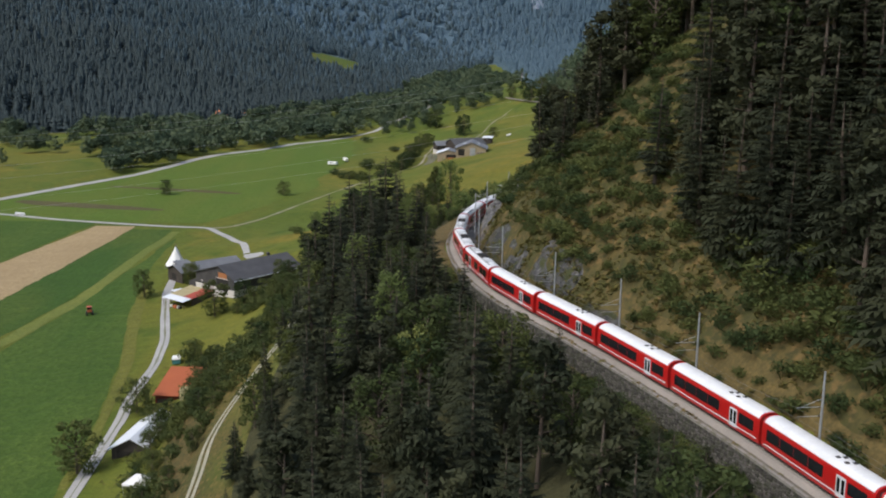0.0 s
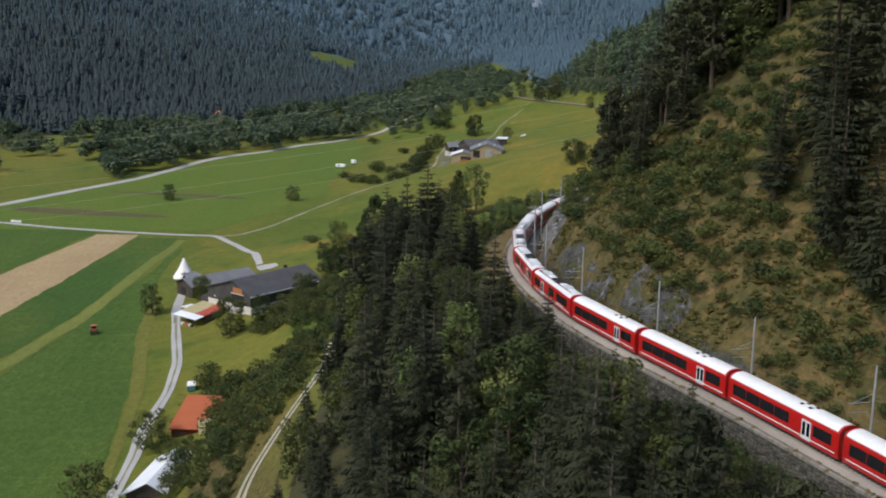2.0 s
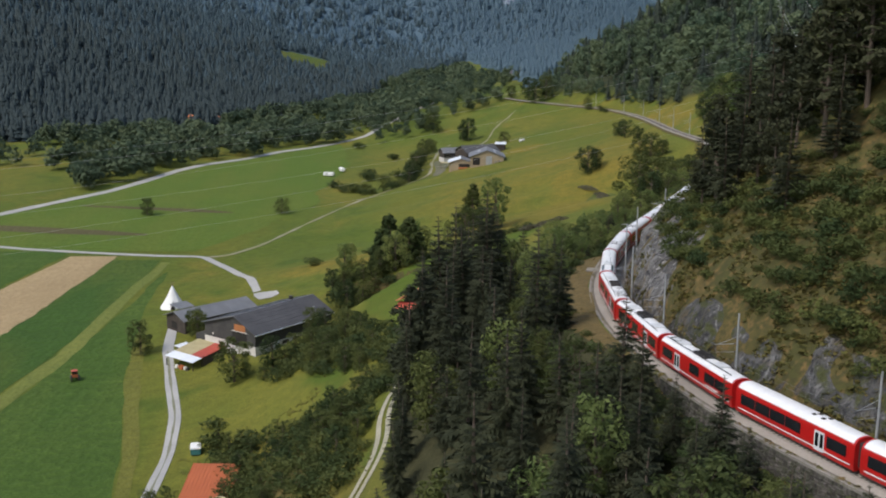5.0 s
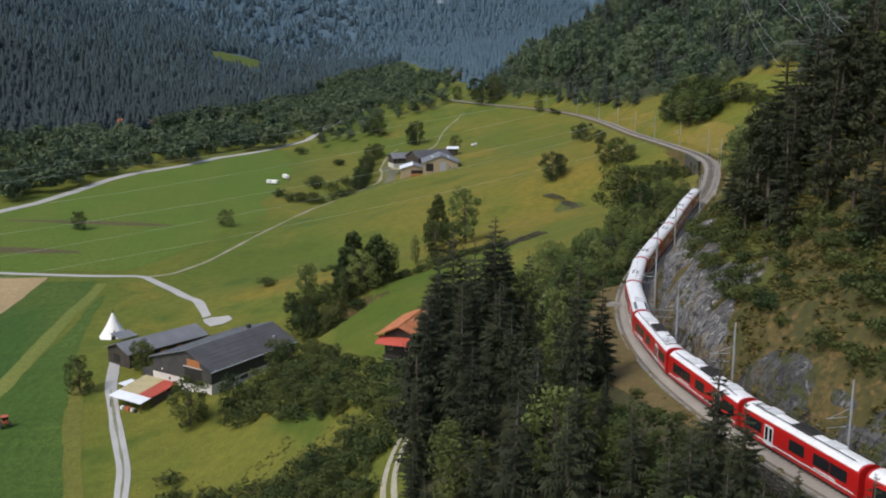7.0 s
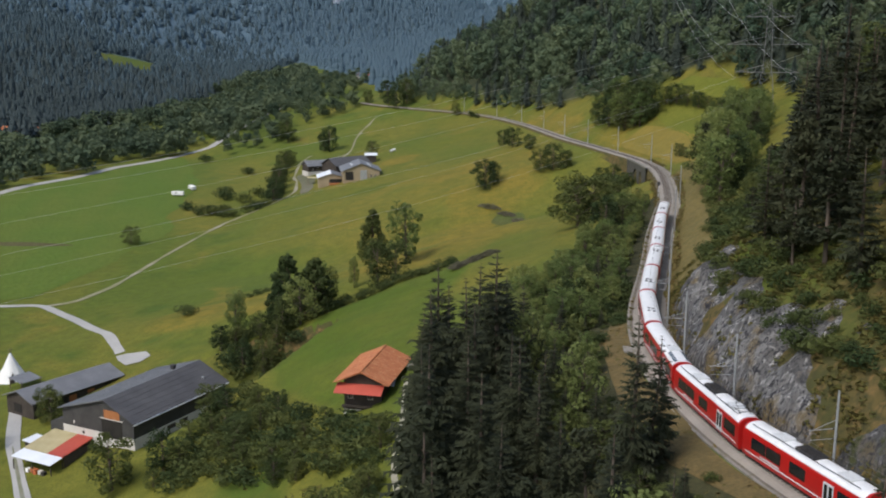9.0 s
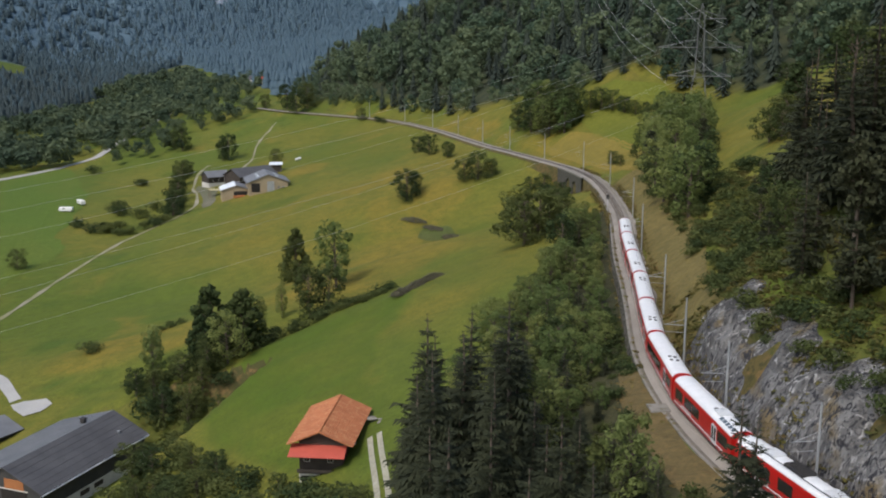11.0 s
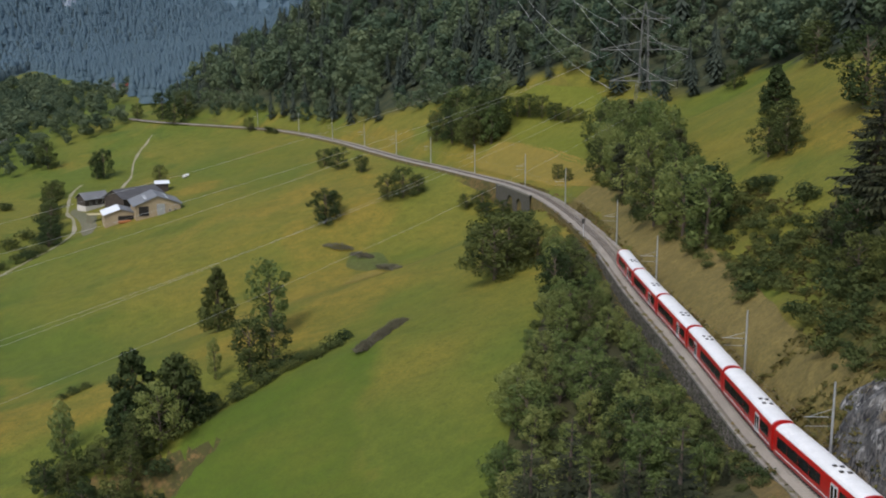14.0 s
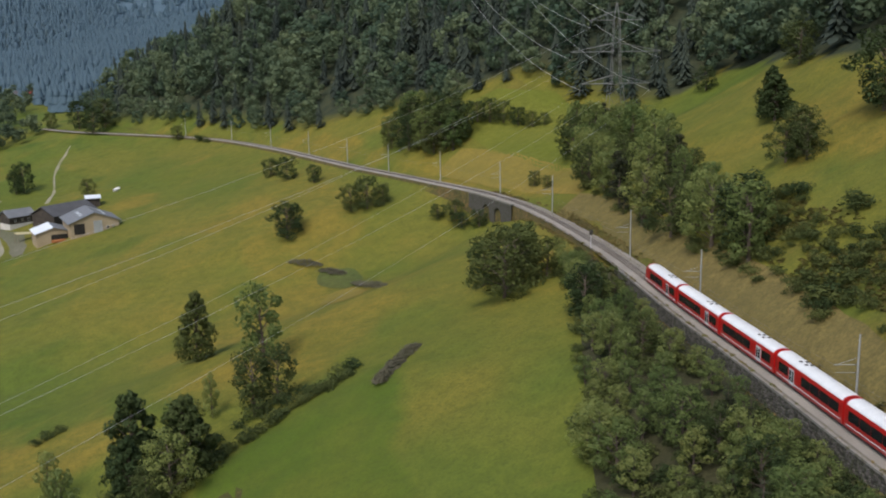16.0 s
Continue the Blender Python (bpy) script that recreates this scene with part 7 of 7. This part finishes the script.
def cottage(x, y, turn, w, l, h, wall, roof, label, z=None):
    ob = thing("cottage", label, "house")
    seat(ob, x, y, turn, ground_at(x, y) if z is None else z)
    part("wall", mesh_from("wall", *prism(w, l, h, w * 0.3, 3), wall), ob)
    for s in (-1, 1):
        part("roof_slope", mesh_from("roof_slope", *roof_slab(w, l, h, w * 0.3, s, 0.7, 0.3), roof), ob)
    for k in (-1, 0, 1):
        window(ob, k * l / 4, h * 0.4, w / 2, 1.1, 1.4, "x")
        window(ob, k * w / 4, h * 0.4, -l / 2, 1.1, 1.4)
    return ob


cottage(-216, 937, 20, 11, 15, 6, MAT_PLASTER, MAT_TILE, "white house with an orange tiled roof in the valley")
cottage(-197, 968, -30, 9, 12, 5, MAT_PLASTER, MAT_TILE, "small house with a red tiled roof in the valley")
cottage(-128, 924, 10, 9, 11, 7, MAT_PLASTER, MAT_ZINC, "white house with a pale roof among trees")
for x, y, turn, w, roof in ((86, 1102, 30, 10, MAT_REDROOF), (97, 1116, -20, 11, MAT_SLATE2), (110, 1128, 10, 12, MAT_ZINC), (76, 1120, 60, 9, MAT_SLATE)):
    cottage(x, y, turn, w, w * 1.3, 4.5, MAT_PLASTER if w != 11 else MAT_DKWOOD, roof, "distant hamlet house with a pitched roof")

# tractor in the green field
tractor = thing("tractor", "small red tractor with dark tyres in the crop field", "tractor")
seat(tractor, -121.6, 331.0, 25, ground_at(-121.6, 331.0) + 0.05)
part("bonnet", box_mesh("bonnet", [((1.0, 1.9, 0.9), (0, 1.2, 1.35))], MAT_REDROOF, 0.12), tractor)
cab = part("cab", box_mesh("cab", [((1.5, 1.5, 1.0), (0, -0.6, 1.5))], MAT_RUST, 0.1), tractor)
part("cab_glass", box_mesh("cab_glass", [((1.45, 1.4, 0.9), (0, -0.6, 2.3))], MAT_GLASS, 0.1), cab)
part("cab_roof", box_mesh("cab_roof", [((1.7, 1.7, 0.16), (0, -0.6, 2.85))], MAT_REDROOF, 0.06), cab)
for x, y, r, w in ((-0.95, -0.9, 0.85, 0.5), (0.95, -0.9, 0.85, 0.5), (-0.85, 1.6, 0.55, 0.36), (0.85, 1.6, 0.55, 0.36)):
    t = Soup()
    tube(t, [(x - w / 2, y, r), (x - w / 2 + 0.06, y, r), (x + w / 2 - 0.06, y, r), (x + w / 2, y, r)], [r * 0.5, r, r, r * 0.5], 16)
    part("wheel", t.mesh("wheel", MAT_DARK), tractor)


def caravan(x, y, turn):
    ob = thing("caravan", "white caravan parked at the edge of the meadow", "caravan", "parked caravans")
    seat(ob, x, y, turn, ground_at(x, y))
    part("body", box_mesh("body", [((2.3, 6.4, 1.9), (0, 0, 1.6))], MAT_CANVAS, 0.25), ob)
    part("window", box_mesh("window", [((2.34, 1.2, 0.6), (0, 0.8, 1.9))], MAT_GLASS, 0.02), ob)
    for s in (-1, 1):
        t = Soup()
        tube(t, [(s * 1.0 - 0.1, 0, 0.33), (s * 1.0 + 0.1, 0, 0.33)], [0.33, 0.33], 12)
        part("wheel", t.mesh("wheel", MAT_DARK), ob)


caravan(-79, 657, 70)
caravan(-72.5, 673, 20)


def bale(x, y, length=1.4):
    ob = thing("wrapped_bale", "white film-wrapped round bale lying on the grass", "bale", "wrapped bales")
    seat(ob, x, y, 20, ground_at(x, y))
    t = Soup()
    tube(t, [(-length / 2, 0, 0.7), (-length / 2 + 0.08, 0, 0.7), (length / 2 - 0.08, 0, 0.7), (length / 2, 0, 0.7)], [0.55, 0.72, 0.72, 0.55], 14)
    part("wrap", t.mesh("wrap", MAT_CANVAS), ob)


for x, y in ((33.5, 669.5), (35.2, 670.5), (-213, 489.5), (-211.2, 489), (-209.4, 488.6)):
    bale(x, y, 1.5 if x > -20 or x < -30 else 0.7)
field("yard_gravel", (387, 390, 394, 398), (-80, -81, -82.5, -83.5), (-76, -73.5, -75, -80.5), MAT_ROAD, "pale gravelled yard behind the barn", 0.25, 1.0, 0.3)

# ---- stone viaduct under the line ----
via = thing("stone_viaduct", "grey stone railway viaduct with a round arch", "viaduct")


def arch_wall(s0, s1, arches, off, thick, top, deep):
    """A wall along the line with round-arched openings (middle, half width, springing height)."""
    s = Soup()
    ss = np.linspace(s0, s1, 60)
    rows = []
    for q in ss:
        p, n, _ = along(q)
        low = -deep
        for mid, half, spring in arches:
            if abs(q - mid) < half:
                low = max(low, spring + math.sqrt(max(0, half * half - (q - mid) ** 2)))
        rows.append([p + n * (off + o) + np.array([0, 0, z]) for o, z in ((0, top), (0, low), (-thick, low), (-thick, top))])
    V = np.array(rows).reshape(-1, 3)
    s.add(V, [(i * 4 + j, (i + 1) * 4 + j, (i + 1) * 4 + (j + 1) % 4, i * 4 + (j + 1) % 4) for i in range(len(ss) - 1) for j in range(4)])
    return s


VS = s_of(458)
part("arch_wall", arch_wall(VS - 16, VS + 14, [(VS + 2.5, 2.6, -5.0), (VS - 5.5, 2.6, -5.0)], -WALL + 0.25, 0.9, -0.35, 9).mesh("arch_wall", m_st), via)
sweep("parapet_stone", [(-WALL - 0.75, -0.36), (-WALL - 0.75, 0.1), (-WALL + 0.1, 0.1), (-WALL + 0.1, -0.36)], VS - 16, VS + 14, MAT_COPING, 2.0, parent=via)

# ---- power line ----
PY = (136.0, 458.0)
PZ = ground_at(*PY)
pylon = thing("power_pylon", "grey lattice steel power pylon with three cross-arms", "pylon")
AX = np.array([0.887, -0.46, 0.0])
AY = np.array([0.46, 0.887, 0.0])


MAT_LATTICE = mottled("dark_lattice_steel", (0.15, 0.155, 0.155), (0.2, 0.205, 0.205), 0.8, 5, 0.6, 0.2)


def strut(s, a, b, r=0.1):
    tube(s, [tuple(a), tuple(b)], [r, r], 4)


def at_py(a, b, z):
    return np.array([PY[0], PY[1], 0]) + AX * a + AY * b + np.array([0, 0, z])


legs = Soup()
levels = [PZ - 1, PZ + 8, PZ + 15, 81.5, 91.2, 100.7, 106.0]
half = [3.4, 2.6, 2.0, 1.5, 1.2, 0.9, 0.1]
for (z0, w0), (z1, w1) in zip(zip(levels, half), zip(levels[1:], half[1:])):
    for sx, sy in ((-1, -1), (1, -1), (1, 1), (-1, 1)):
        strut(legs, at_py(sx * w0, sy * w0, z0), at_py(sx * w1, sy * w1, z1), 0.08)
part("leg_frame", legs.mesh("leg_frame", MAT_LATTICE), pylon)
brace = Soup()
for (z0, w0), (z1, w1) in zip(zip(levels, half), zip(levels[1:], half[1:])):
    k = max(1, round((z1 - z0) / 4))
    for i in range(k):
        za, zb = z0 + (z1 - z0) * i / k, z0 + (z1 - z0) * (i + 1) / k
        wa, wb = w0 + (w1 - w0) * i / k, w0 + (w1 - w0) * (i + 1) / k
        for (ax, ay), (bx, by) in (((-1, -1), (1, -1)), ((1, -1), (1, 1)), ((1, 1), (-1, 1)), ((-1, 1), (-1, -1))):
            strut(brace, at_py(ax * wa, ay * wa, za), at_py(bx * wb, by * wb, zb), 0.03)
            strut(brace, at_py(bx * wa, by * wa, za), at_py(ax * wb, ay * wb, zb), 0.03)
part("bracing", brace.mesh("bracing", MAT_LATTICE), pylon)
hooks = []
for z, reach in ((81.5, 10.8), (91.2, 14.2), (100.7, 8.2)):
    for sgn in (-1, 1):
        s = Soup()
        tip = at_py(sgn * reach, 0, z)
        for b in (-1.2, 1.2):
            strut(s, at_py(sgn * 1.0, b, z), tip, 0.11)
            strut(s, at_py(sgn * 0.9, b, z + 2.6), tip, 0.09)
        for k in (0.3, 0.55, 0.8):
            strut(s, at_py(sgn * (1 + (reach - 1) * k), -1.2 * (1 - k), z), at_py(sgn * (1 + (reach - 1) * k), 0, z + 2.6 * (1 - k)), 0.06)
        arm = part("cross_arm", s.mesh("cross_arm", MAT_LATTICE), pylon)
        t = Soup()
        for b in (-0.5, 0.5):
            tube(t, [tuple(tip + AY * b * 0.2), tuple(tip + AY * b + np.array([0, 0, -2.2]))], [0.1, 0.1], 6)
        part("insulator", t.mesh("insulator", MAT_GLASS), arm)
        hooks.append(tip + np.array([0, 0, -2.2]))
MAT_CABLE = mottled("aluminium_cable", (0.5, 0.51, 0.52), (0.42, 0.43, 0.44), 1, 3, 0.6, 0.0)
for h in hooks:
    a = h + np.array([-0.86, -0.5, -0.087]) * 430
    wire("power_cable", [(h, a)], 0.017, MAT_CABLE, "slack aluminium power cable across the valley", 11)
    b = h + np.array([22.0, 186.0, 138.0])
    wire("power_cable", [(h, b)], 0.042, MAT_CABLE, "slack aluminium power cable up the hillside", 26)
